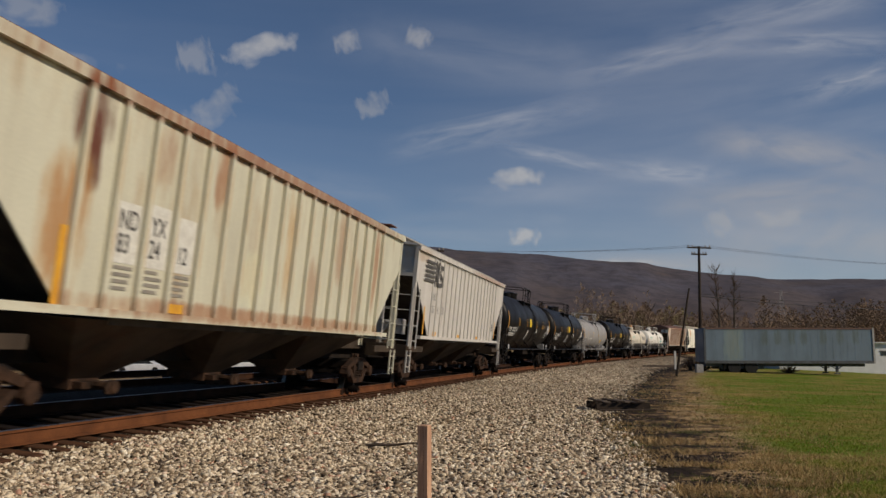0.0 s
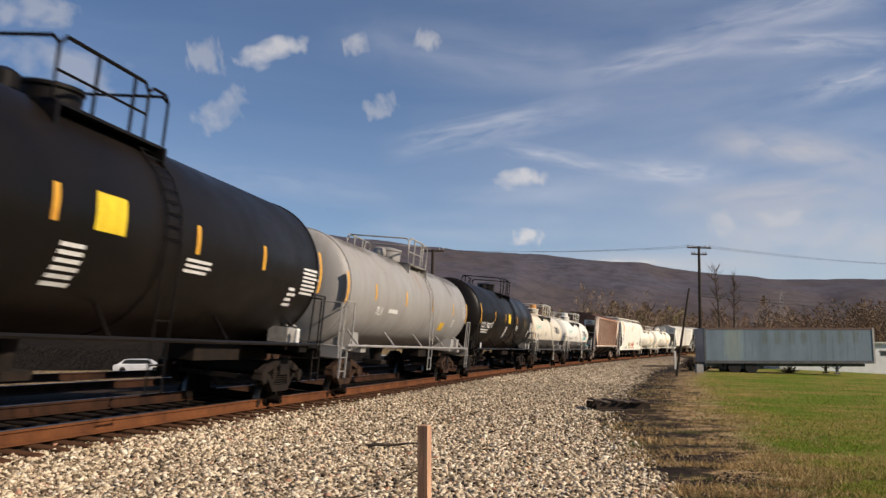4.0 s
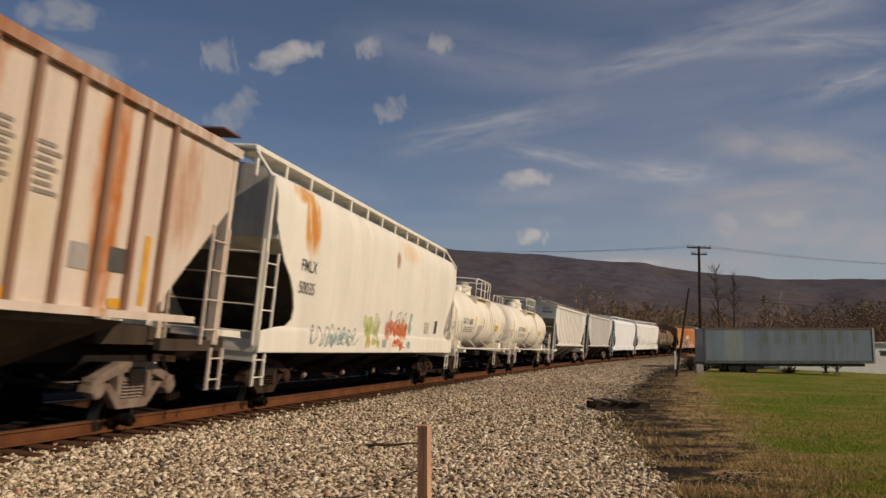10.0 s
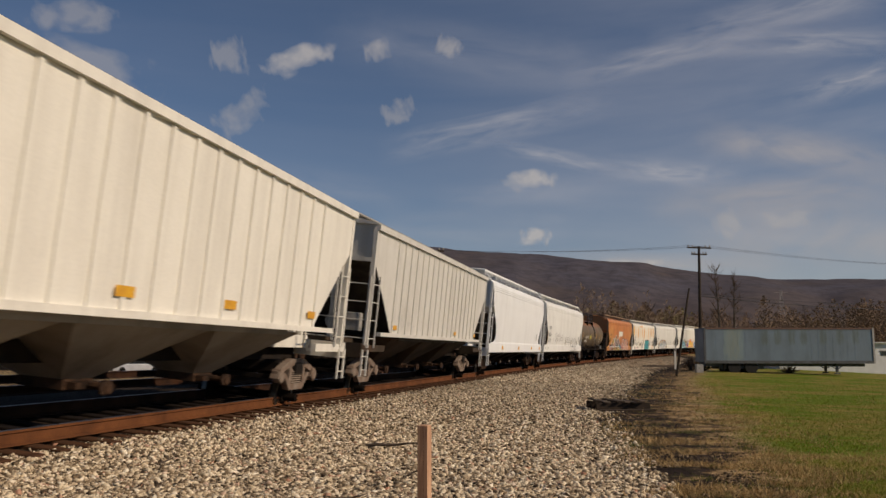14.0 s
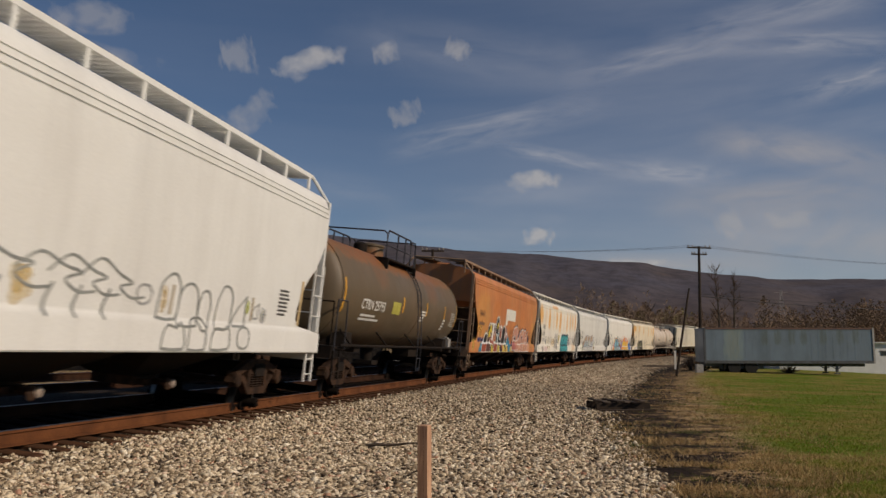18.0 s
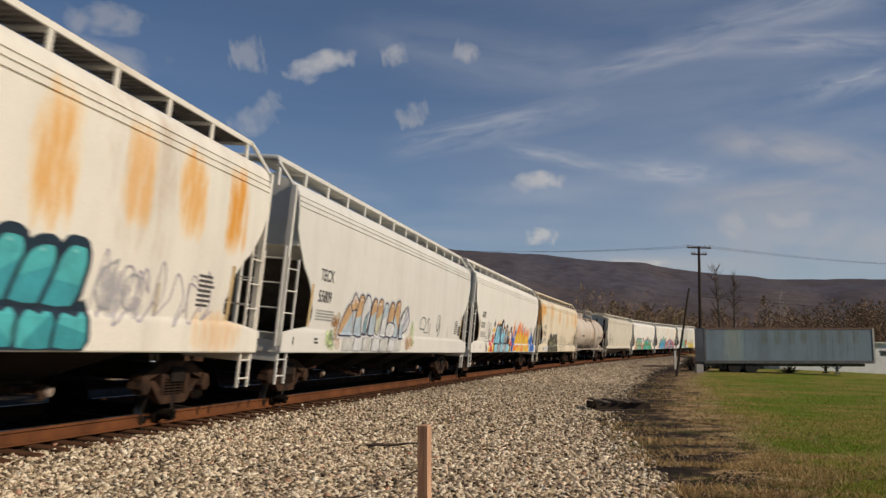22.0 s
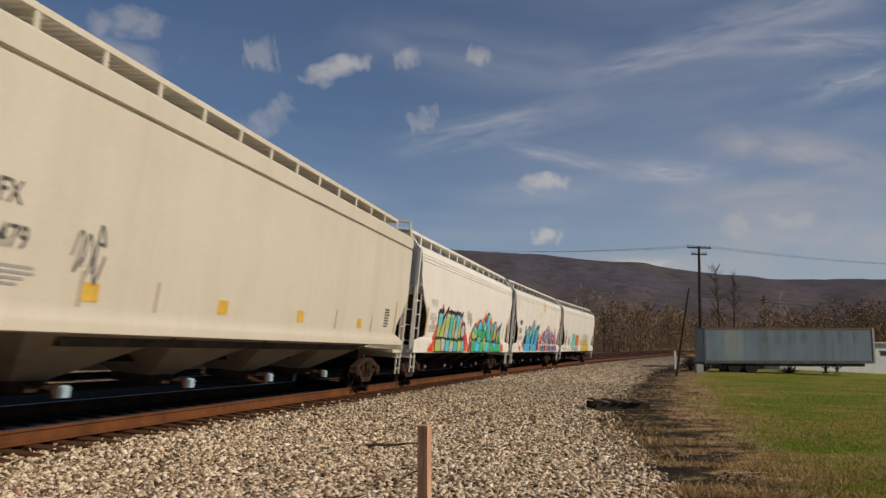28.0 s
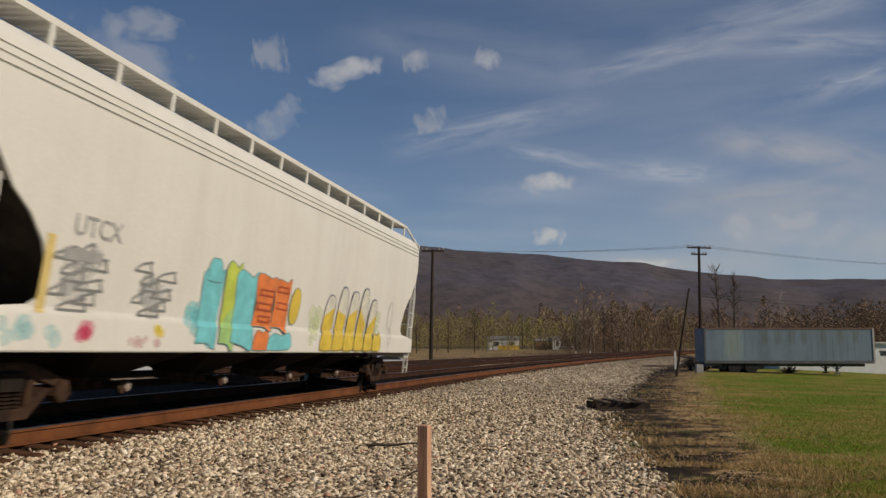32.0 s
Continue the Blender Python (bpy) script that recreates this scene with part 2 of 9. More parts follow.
# ---- ground ----
def ground_material():
    """Ballast, bare dirt with cinders, dry grass and green turf, each in its own strip beside the line."""
    k = Nodes("ground_cover")
    pos = k.coords(world_space=True)
    edge = k.n("Attribute")
    edge.attribute_name = "cover"
    wob = k.math("MULTIPLY", k.math("SUBTRACT", k.noise(pos, 0.55, 5, 0.65), 0.5), 2.6)
    c = k.math("ADD", edge.outputs["Fac"], wob)
    vor = k.n("TexVoronoi")
    k.link(pos, vor.inputs["Vector"])
    vor.inputs["Scale"].default_value = 17.0
    stone = k.ramp(vor.outputs["Color"], (0.1, (0.2, 0.145, 0.09)), (0.5, (0.44, 0.345, 0.235)), (0.95, (0.66, 0.545, 0.39)))
    gap = k.ramp(vor.outputs["Distance"], (0.25, 1.0), (0.62, 0.2))
    stone = k.mix(1.0, stone, gap, "MULTIPLY")
    big = k.noise(pos, 0.35, 4)
    stone = k.mix(k.ramp(big, (0.4, 0.0), (0.75, 0.35)), stone, (0.36, 0.29, 0.22))
    stone = k.mix(0.75, stone, k.ramp(k.noise(k.coords((1, 0.45, 1), world_space=True), 4.5, 7, 0.8), (0.36, 0.62), (0.6, 1.3)), "MULTIPLY")
    # between rails: sooty stains, and the shade under the train as colour
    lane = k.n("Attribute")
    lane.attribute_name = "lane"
    lane_dark = k.ramp(k.math("ADD", lane.outputs["Fac"], k.math("MULTIPLY", k.math("SUBTRACT", k.noise(pos, 1.6, 5, 0.65), 0.5), 0.8)), (0.0, 0.0), (0.35, 1.0))
    shade_soot = k.ramp(k.noise(pos, 14, 5, 0.7), (0.35, (0.012, 0.008, 0.006)), (0.7, (0.04, 0.024, 0.016)))
    stone = k.mix(k.math("MULTIPLY", lane_dark, 0.92), stone, shade_soot)
    green = k.ramp(k.noise(pos, 9.0, 5, 0.7), (0.32, (0.058, 0.09, 0.004)), (0.68, (0.16, 0.225, 0.012)))
    tan = k.ramp(k.noise(k.coords((0.7, 0.9, 1), world_space=True), 0.4, 6, 0.7), (0.43, 0.0), (0.62, 0.9))
    green = k.mix(tan, green, k.ramp(k.noise(pos, 11, 5, 0.7), (0.35, (0.19, 0.125, 0.035)), (0.65, (0.4, 0.26, 0.09))))
    q = k.math("DIVIDE", k.math("ADD", c, k.math("MULTIPLY", k.math("SUBTRACT", k.noise(pos, 1.5, 8, 0.78), 0.5), 10.0)), 3.0)
    fans = k.noise(k.coords((0.55, 1.25, 1), world_space=True), 0.8, 7, 0.72, 0.6)
    q = k.math("ADD", q, k.math("MULTIPLY", k.math("SUBTRACT", fans, 0.5), 1.9))
    strip = k.ramp(q, (0.3, (0.026, 0.017, 0.013)), (0.6, (0.055, 0.036, 0.024)), (0.72, (0.25, 0.16, 0.078)), (0.95, (0.5, 0.35, 0.18)))
    moss = k.ramp(k.noise(pos, 0.9, 6, 0.7), (0.55, 0.0), (0.66, 0.75))
    strip = k.mix(moss, strip, (0.075, 0.083, 0.022))
    strip = k.mix(0.85, strip, k.ramp(k.noise(pos, 11, 6, 0.8), (0.36, 0.15), (0.62, 1.1)), "MULTIPLY")
    col = k.mix(k.ramp(c, (0.0, 0.0), (0.35, 1.0)), stone, strip)
    m2 = k.math("SUBTRACT", c, 2.6)
    col = k.mix(k.ramp(m2, (0.0, 0.0), (0.8, 1.0)), col, green)
    k.bump(k.mix(k.ramp(c, (0.0, 0.0), (0.5, 1.0)), vor.outputs["Distance"], k.noise(pos, 12, 5)), 0.9, 0.05)
    return k.done(col, 0.95, gloss=0.1)


def cover_at(X, Y):
    """0 below the ballast's edge, then rising across dirt and dry grass to turf (4 and more)."""
    edge = np.interp(Y, [0, 8.2, 15.3, 17.9, 22, 27.2, 57, 123], [1.2, 1.9, 2.7, 2.95, 4.0, 5.4, 13.2, 36.0])
    green = np.interp(Y, [0, 8.2, 11.9, 21.6, 36.9, 54.3, 80, 130], [2.6, 3.95, 4.9, 7.0, 11.3, 16.4, 26.0, 44.0])
    c = (X - edge) / np.maximum(green - edge, 0.8) * 3.0
    c = np.where(X > edge, c, np.maximum((X - edge) * 0.6, -3.0))
    s, lat, h = lateral(X, Y)
    far = np.interp(-lat, [0, 6.0, 7.5, 14, 40], [-3.0, -3.0, 1.7, 1.9, 2.6])
    return np.where(lat < -3, far, c)


def sheet_of(xs, ys):
    X, Y = np.meshgrid(xs, ys)
    Z = ground_z(X.ravel(), Y.ravel())
    V = np.stack([X.ravel(), Y.ravel(), Z], 1)
    n, m = len(xs), len(ys)
    a = (np.arange(m - 1)[:, None] * n + np.arange(n - 1)[None, :]).ravel()
    F = np.stack([a, a + 1, a + n + 1, a + n], 1)
    me = bpy.data.meshes.new("ground")
    me.from_pydata(V.tolist(), [], F.tolist())
    at = me.attributes.new("cover", "FLOAT", "POINT")
    at.data.foreach_set("value", cover_at(V[:, 0], V[:, 1]).astype(np.float32))
    # near by, the train's shadow to the left is painted at full strength
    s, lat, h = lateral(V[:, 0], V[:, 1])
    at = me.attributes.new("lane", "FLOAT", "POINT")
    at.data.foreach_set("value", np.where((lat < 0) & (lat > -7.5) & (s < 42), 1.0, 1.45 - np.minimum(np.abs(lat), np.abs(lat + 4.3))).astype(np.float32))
    return me


def spread(lo, hi, near, first, grow):
    """Places from lo to hi, close together near 0 and wider apart far off."""
    out, d, a = [0.0], first, 0.0
    while a < max(hi, -lo):
        if a > near:
            d *= grow
        a += d
        out.append(a)
    return np.array(sorted(set([-q for q in out if q <= -lo] + [q for q in out if q <= hi])))


GROUND = sheet_of(spread(-3000, 3200, 40, 0.35, 1.12), spread(-1500, 3600, 60, 0.5, 1.1))
GROUND.materials.append(ground_material())
GROUND.polygons.foreach_set("use_smooth", [True] * len(GROUND.polygons))
tagged(new("ground", GROUND), "pale crushed-stone ballast giving way to dirt, dry grass and lawn", "ground", kind="structure")


# ---- track ----
def rail_line(name, lat, lift, s0, s1, step, web):
    prof = [(-0.07, -0.185), (0.07, -0.185), (0.07, -0.172), (0.012, -0.15), (0.012, -0.045), (0.037, -0.035), (0.037, -0.004), (0.03, 0.0),
            (-0.03, 0.0), (-0.037, -0.004), (-0.037, -0.035), (-0.012, -0.045), (-0.012, -0.15), (-0.07, -0.172)]
    b, n = Build(), len(prof)
    S = np.arange(s0, s1, step)
    vs, fs = [], []
    for s in S:
        x, y, h, a = rail_at(s)
        for u, w in prof:
            l = lat + u
            vs.append((x + l * math.cos(a), y - l * math.sin(a), h + w + lift - (lat + 4.3 if lift else lat) * TILT))
    for k in range(len(S) - 1):
        fs += [(k * n + i, k * n + (i + 1) % n, k * n + n + (i + 1) % n, k * n + n + i) for i in range(n)]
    b.add(vs, fs)
    me = b.mesh(name, web, 0)
    me.materials.append(RAIL_HEAD)
    idx = [1 if p.index % n in (6, 7, 8) else 0 for p in me.polygons]
    me.polygons.foreach_set("material_index", idx)
    return me


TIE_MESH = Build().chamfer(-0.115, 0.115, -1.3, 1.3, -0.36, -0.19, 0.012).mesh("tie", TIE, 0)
PLATE_MESH = Build().box(-0.09, 0.09, -0.18, 0.18, -0.19, -0.178).mesh("tie_plate", RAIL_RUST, 0)


def tie_pose(s, lat=0.0, lift=0.0):
    x, y, h, a = rail_at(s)
    rnd = random.uniform
    return pose(x + lat * math.cos(a), y - lat * math.sin(a), h + lift - rnd(0, 0.015), 0, 0, 90 - math.degrees(a) + rnd(-1.2, 1.2)) @ pose(0, 0, 0, math.degrees(TILT))


def build_track(name, lat, lift, label, tie_from, tie_to, joined_to):
    root = thing(name, Matrix(), label, "railway track", kind="structure")
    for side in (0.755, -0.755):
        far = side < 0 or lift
        part("rail", rail_line("rail", lat + side, lift, -480, 540, 2.0, RAIL_SHADED if far else RAIL_RUST), None, root, "rusty rail with its web painted in shade and a bright worn head" if far else "rust-brown rail with a bright worn head")
    s = tie_from
    while s < tie_to:
        t = part("tie", TIE_MESH, None, root, m=tie_pose(s, lat, lift))
        s += 0.51
    rest = Build()
    box = Build().box(-0.115, 0.115, -1.3, 1.3, -0.36, -0.19)
    while s < joined_to:
        m = tie_pose(s, lat, lift)
        rest.add([m @ Vector(p) for p in box.v], box.f)
        s += 0.51
    tagged(part("far_ties", rest, FAR_TIE, root, smooth=0), kind="stuff")
    return root


TRACK = build_track("main_track", 0.0, 0.0, "rusty rails on dark creosoted ties, curving away", -14, 120, 230)
build_track("second_track", -4.3, 0.27, "second rusty track beyond the main line", 14, 60, 230)


# ---- ballast stones ----
def ballast_material():
    k = Nodes("crushed_stone")
    g = k.n("NewGeometry")
    col = k.ramp(g.outputs["Random Per Island"], (0.0, (0.05, 0.035, 0.024)), (0.22, (0.2, 0.145, 0.09)), (0.5, (0.5, 0.395, 0.265)), (0.82, (0.77, 0.645, 0.46)), (0.93, (0.86, 0.77, 0.61)), (1.0, (0.42, 0.2, 0.12)))
    f = k.noise(k.coords(world_space=True), 45, 3)
    col = k.mix(0.35, col, k.ramp(f, (0.3, 0.35), (0.65, 1.0)), "MULTIPLY")
    k.bump(f, 0.4, 0.006)
    return k.done(col, 0.92, gloss=0.15)


def scatter_stones(name, n, xs, ys, size, keep, mat_, label, sink=0.3):
    """Loose angular stones as one mesh of flat-faced lumps."""
    rng = np.random.default_rng(len(name) * 7 + n)
    # more stones close by: places drawn evenly in 1/distance
    Y = 1.0 / rng.uniform(1.0 / ys[1], 1.0 / ys[0], n)
    X = rng.uniform(xs[0], xs[1], n) * np.maximum(Y / ys[0], 1.0) ** 0.55
    ok = keep(X, Y, rng)
    X, Y = X[ok], Y[ok]
    n = len(X)
    Z = ground_z(X, Y)
    base = np.array([(1, 0, 0), (-1, 0, 0), (0, 1, 0), (0, -1, 0), (0, 0, 1), (0, 0, -1)], float)
    tri = np.array([(0, 2, 4), (2, 1, 4), (1, 3, 4), (3, 0, 4), (2, 0, 5), (1, 2, 5), (3, 1, 5), (0, 3, 5)])
    r = size * np.minimum(rng.lognormal(0, 0.35, n), 2.0)
    P = base[None] * rng.uniform(0.6, 1.25, (n, 6, 1)) + rng.uniform(-0.4, 0.4, (n, 6, 3))
    q = rng.normal(size=(n, 4))
    q /= np.linalg.norm(q, axis=1, keepdims=True)
    w, x, y, z = q.T
    R = np.stack([1 - 2 * (y * y + z * z), 2 * (x * y - z * w), 2 * (x * z + y * w), 2 * (x * y + z * w), 1 - 2 * (x * x + z * z), 2 * (y * z - x * w),
                  2 * (x * z - y * w), 2 * (y * z + x * w), 1 - 2 * (x * x + y * y)], 1).reshape(n, 3, 3)
    P = np.einsum("nij,nkj->nki", R, P) * r[:, None, None]
    P[:, :, 2] *= 0.75
    P += np.stack([X, Y, Z + r * sink], 1)[:, None, :]
    F = (tri[None] + 6 * np.arange(n)[:, None, None]).reshape(-1, 3)
    me = bpy.data.meshes.new(name)
    me.vertices.add(6 * n)
    me.vertices.foreach_set("co", P.astype(np.float32).ravel())
    me.loops.add(3 * len(F))
    me.loops.foreach_set("vertex_index", F.astype(np.int32).ravel())
    me.polygons.add(len(F))
    me.polygons.foreach_set("loop_start", np.arange(0, 3 * len(F), 3, dtype=np.int32))
    me.update(calc_edges=True)
    me.validate()
    me.materials.append(mat_)
    return tagged(new(name, me), label, "ballast", kind="stuff")


def on_ballast(X, Y, rng):
    c = cover_at(X, Y)
    s, lat, h = lateral(X, Y)
    clear = (np.abs(np.abs(lat) - 0.755) > 0.1)
    on_tie = (np.abs(lat) < 1.42) & (rng.uniform(size=len(X)) < np.where(lat > 1.02, 0.45, 0.95))
    clear &= ~((lat < 0.7) & (lat > -7.5) & (s < 46))
    return (c < rng.uniform(-0.4, 0.8, len(X))) & clear & ~on_tie & (X > -7 - Y * 0.12) & (X < 0.62 * Y + 1)


BALLAST = ballast_material()
scatter_stones("ballast_stones", 380000, (-7.0, 3.2), (5.5, 42.0), 0.0245, on_ballast, BALLAST, "loose angular grey and tan crushed stone")
scatter_stones("far_ballast_stones", 120000, (-9.0, 17.0), (38.0, 110.0), 0.031, on_ballast, BALLAST, "loose tan crushed stone along the curve")



def on_dirt(X, Y, rng):
    c = cover_at(X, Y) + rng.normal(0, 0.4, len(X))
    patch = np.array([noise.fractal(Vector((x * 0.7, y * 0.7, 2.0)), 0.8, 2.0, 4) for x, y in zip(X, Y)])
    return (c > 0.1) & (c < 2.2) & (X < 0.62 * Y + 1) & (patch - 0.12 * c > rng.uniform(-0.1, 0.5, len(X)))


def cinder_material():
    k = Nodes("cinders_and_clods")
    g = k.n("NewGeometry")
    return k.done(k.ramp(g.outputs["Random Per Island"], (0.0, (0.025, 0.019, 0.014)), (0.5, (0.08, 0.057, 0.038)), (0.8, (0.2, 0.14, 0.08)), (1.0, (0.42, 0.33, 0.22))), 0.95, gloss=0.1)


scatter_stones("cinders", 45000, (0.9, 4.6), (6.5, 45.0), 0.015, on_dirt, cinder_material(), "dark cinders and clods of dirt")

# ---- distance ----
def woods_material(name, a, b, c, scale, high=None, grain=0.95):
    k = Nodes(name)
    v = k.coords(world_space=True)
    n1 = k.noise(v, scale, 8, 0.7)
    # bluer with height: distance haze mixed into the woods' colour
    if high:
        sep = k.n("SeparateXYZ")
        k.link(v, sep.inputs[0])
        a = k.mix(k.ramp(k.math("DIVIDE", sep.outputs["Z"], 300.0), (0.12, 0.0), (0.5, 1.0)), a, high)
    n2 = k.noise(k.coords((1, 1, 0.35), world_space=True), scale * 9, 5, 0.7)
    col = k.mix(k.ramp(n1, (0.38, 0.0), (0.66, 1.0)), a, b)
    col = k.mix(k.ramp(n2, (0.43, 0.0), (0.61, grain)), col, c)
    k.bump(n2, 0.6, 6.0)
    return k.done(col, 1.0, gloss=0.05)


def hill(name, skyline, dist, deep, mat_, label, rough_h):
    """A long ridge: its crest follows skyline rows of (x, height), its face falls towards the valley."""
    X = np.linspace(skyline[0][0], skyline[-1][0], 260)
    crest = np.interp(X, [p[0] for p in skyline], [p[1] for p in skyline])
    rows, vs, fs = 34, [], []
    for j in range(rows):
        u = j / (rows - 1)
        for i, x in enumerate(X):
            h = crest[i] * (math.sin(u * math.pi / 2) ** 1.25)
            h += rough_h * 2.4 * u * (1 - u) * noise.fractal(Vector((x * 0.004, u * 3.0, dist * 0.01)), 0.9, 2.1, 6)
            if j == rows - 1:
                h = crest[i] + rough_h * 0.05 * noise.fractal(Vector((x * 0.03, 5.0, 1.0)), 0.7, 2.0, 6)
            vs.append((x * (dist - deep * (1 - u)) / dist, dist - deep * (1 - u), h - 3.0 * (1 - u)))
    n = len(X)
    for j in range(rows - 1):
        fs += [(j * n + i, j * n + i + 1, j * n + n + i + 1, j * n + n + i) for i in range(n - 1)]
    back = len(vs)
    vs += [(x * 1.1, dist + 250, -5.0) for x in X]
    fs += [((rows - 1) * n + i, (rows - 1) * n + i + 1, back + i + 1, back + i) for i in range(n - 1)]
    me = bpy.data.meshes.new(name)
    me.from_pydata(vs, [], fs)
    me.materials.append(mat_)
    me.polygons.foreach_set("use_smooth", [True] * len(me.polygons))
    return tagged(new(name, me), label, "mountain", kind="structure")


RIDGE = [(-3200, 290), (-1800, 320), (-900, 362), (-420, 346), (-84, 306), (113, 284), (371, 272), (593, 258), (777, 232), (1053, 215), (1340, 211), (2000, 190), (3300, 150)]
hill("backdrop", RIDGE, 2500, 1300, woods_material("bare_mountain_woods", (0.115, 0.08, 0.06), (0.092, 0.075, 0.072), (0.055, 0.05, 0.058), 0.0032, (0.092, 0.09, 0.115), 0.7), "long mountain ridge of bare brown woods, tinted bluish with haze towards the crest", 26)

# ---- sky backdrop: thin high cloud, streaks, then small drifting puffs ----
def toward(az, el):
    a, e = radians(az), radians(el)
    return Vector((math.sin(a) * math.cos(e), math.cos(a) * math.cos(e), math.sin(e)))


def glowing_cloud(k, alpha, tint, glow):
    em = k.n("Emission")
    em.inputs["Color"].default_value = (*tint, 1)
    em.inputs["Strength"].default_value = glow
    mx = k.n("MixShader")
    k.link(alpha, mx.inputs[0])
    k.link(k.n("BsdfTransparent").outputs[0], mx.inputs[1])
    k.link(em.outputs[0], mx.inputs[2])
    k.link(mx.outputs[0], k.t.nodes["Material Output"].inputs["Surface"])
    return k.m


def sky_coords(k, stretch):
    """Local place on a patch, 0 to 1, and the same stretched and shifted by chance for each cloud."""
    t = k.n("TexCoord")
    m = k.n("Mapping")
    m.inputs["Scale"].default_value = stretch
    k.link(t.outputs["Generated"], m.inputs["Vector"])
    mul = k.n("VectorMath")
    mul.operation = "SCALE"
    mul.inputs[0].default_value = (37.0, 11.0, 5.0)
    k.link(k.n("ObjectInfo").outputs["Random"], mul.inputs["Scale"])
    add = k.n("VectorMath")
    k.link(m.outputs[0], add.inputs[0])
    k.link(mul.outputs[0], add.inputs[1])
    sep = k.n("SeparateXYZ")
    k.link(t.outputs["Generated"], sep.inputs[0])
    return add.outputs[0], sep


def bell(k, v, power=2.0):
    """1 in the middle of 0 to 1, falling smoothly to 0 at both ends."""
    x = k.math("ABSOLUTE", k.math("SUBTRACT", k.math("MULTIPLY", v, 2.0), 1.0))
    return k.math("POWER", k.math("MAXIMUM", k.math("SUBTRACT", 1.0, k.math("MULTIPLY", x, x)), 0.0), power)


def streak_material(name, much, tint=(0.97, 0.95, 0.97), glow=0.66, stretch=(2.2, 1.0, 2.6), soft=(0.3, 0.72)):
    k = Nodes(name)
    v, sep = sky_coords(k, stretch)
    fibres = k.ramp(k.noise(v, 1.6, 6, 0.55, 0.5), (soft[0], 0.0), (soft[1], 1.0))
    edge = k.math("MULTIPLY", bell(k, sep.outputs["X"], 1.3), bell(k, sep.outputs["Z"], 2.2))
    return glowing_cloud(k, k.math("MULTIPLY", k.math("MULTIPLY", fibres, edge), much), tint, glow)


def puff_material(name, much, lo, hi, glow, ragged, detail=4):
    k = Nodes(name)
    v, sep = sky_coords(k, (1.5, 1.0, 1.0))
    n1 = k.noise(v, 2.1, detail, 0.45, 0.15)
    round_ = k.math("MULTIPLY", bell(k, sep.outputs["X"], 1.0), bell(k, sep.outputs["Z"], 1.0))
    dense = k.math("ADD", round_, k.math("MULTIPLY", k.math("SUBTRACT", n1, 0.5), ragged))
    alpha = k.math("MULTIPLY", k.ramp(dense, (lo, 0.0), (hi, 1.0)), k.ramp(round_, (0.02, 0.0), (0.3, 1.0)))
    return glowing_cloud(k, k.math("MULTIPLY", alpha, much), (1.0, 0.945, 0.885), glow)


def haze_material():
    """Milky cirrus over the whole sky, denser towards one side and the horizon."""
    k = Nodes("cirrus")
    v, sep = sky_coords(k, (1.1, 1.0, 3.6))
    alpha = k.math("MULTIPLY", k.ramp(k.noise(v, 1.5, 6, 0.55, 0.35), (0.4, 0.0), (0.7, 1.0)), k.ramp(sep.outputs["X"], (0.45, 0.1), (0.8, 0.55)))
    low = k.math("MULTIPLY", k.ramp(sep.outputs["Z"], (0.14, 0.42), (0.5, 0.0)), k.ramp(sep.outputs["X"], (0.4, 0.35), (0.8, 1.0)))
    alpha = k.math("ADD", k.math("ADD", alpha, low), k.ramp(sep.outputs["X"], (0.4, 0.0), (0.85, 0.14)))
    for o in ("X", "Z"):
        alpha = k.math("MULTIPLY", alpha, k.ramp(sep.outputs[o], (0.0, 0.0), (0.12, 1.0), (0.9, 1.0), (1.0, 0.0)))
    return glowing_cloud(k, k.math("MULTIPLY", alpha, 0.5), (0.98, 0.95, 0.97), 0.7)


def sky_patch(name, az0, az1, el0, el1, dist, mat_, label, category, kind=""):
    """A piece of a sphere round the place, from azimuth and elevation in degrees."""
    n, m, vs, fs = 24, 14, [], []
    for j in range(m + 1):
        for i in range(n + 1):
            vs.append(toward(az0 + (az1 - az0) * i / n, el0 + (el1 - el0) * j / m) * dist)
    for j in range(m):
        fs += [(j * (n + 1) + i, j * (n + 1) + i + 1, (j + 1) * (n + 1) + i + 1, (j + 1) * (n + 1) + i) for i in range(n)]
    me = bpy.data.meshes.new(name)
    me.from_pydata(vs, [], fs)
    me.polygons.foreach_set("use_smooth", [True] * len(me.polygons))
    me.materials.append(mat_)
    return tagged(new(name, me), label, category, kind=kind)


def sky_sheet(name, az, el, w, h, roll, dist, mat_, label, kind="", bow=0.0):
    """A gently bowed sheet that faces the place, w by h half degrees, turned by roll degrees."""
    n, m, vs, fs = 16, 6, [], []
    a, c = dist * math.tan(radians(w)), dist * math.tan(radians(h))
    for j in range(m + 1):
        for i in range(n + 1):
            u, v = 2 * i / n - 1, 2 * j / m - 1
            vs.append((a * u, 0.02 * a * u * u, c * v + bow * c * (1 - u * u)))
    for j in range(m):
        fs += [(j * (n + 1) + i, j * (n + 1) + i + 1, (j + 1) * (n + 1) + i + 1, (j + 1) * (n + 1) + i) for i in range(n)]
    me = bpy.data.meshes.new(name)
    me.from_pydata(vs, [], fs)
    me.polygons.foreach_set("use_smooth", [True] * len(me.polygons))
    me.materials.append(mat_)
    ob = tagged(new(name, me), label, "cloud", kind=kind)
    ob.matrix_world = Matrix.Translation(toward(az, el) * dist) @ pose(0, 0, 0, 0, 0, -az) @ pose(0, 0, 0, el, 0, 0) @ pose(0, 0, 0, 0, -roll, 0)
    return ob


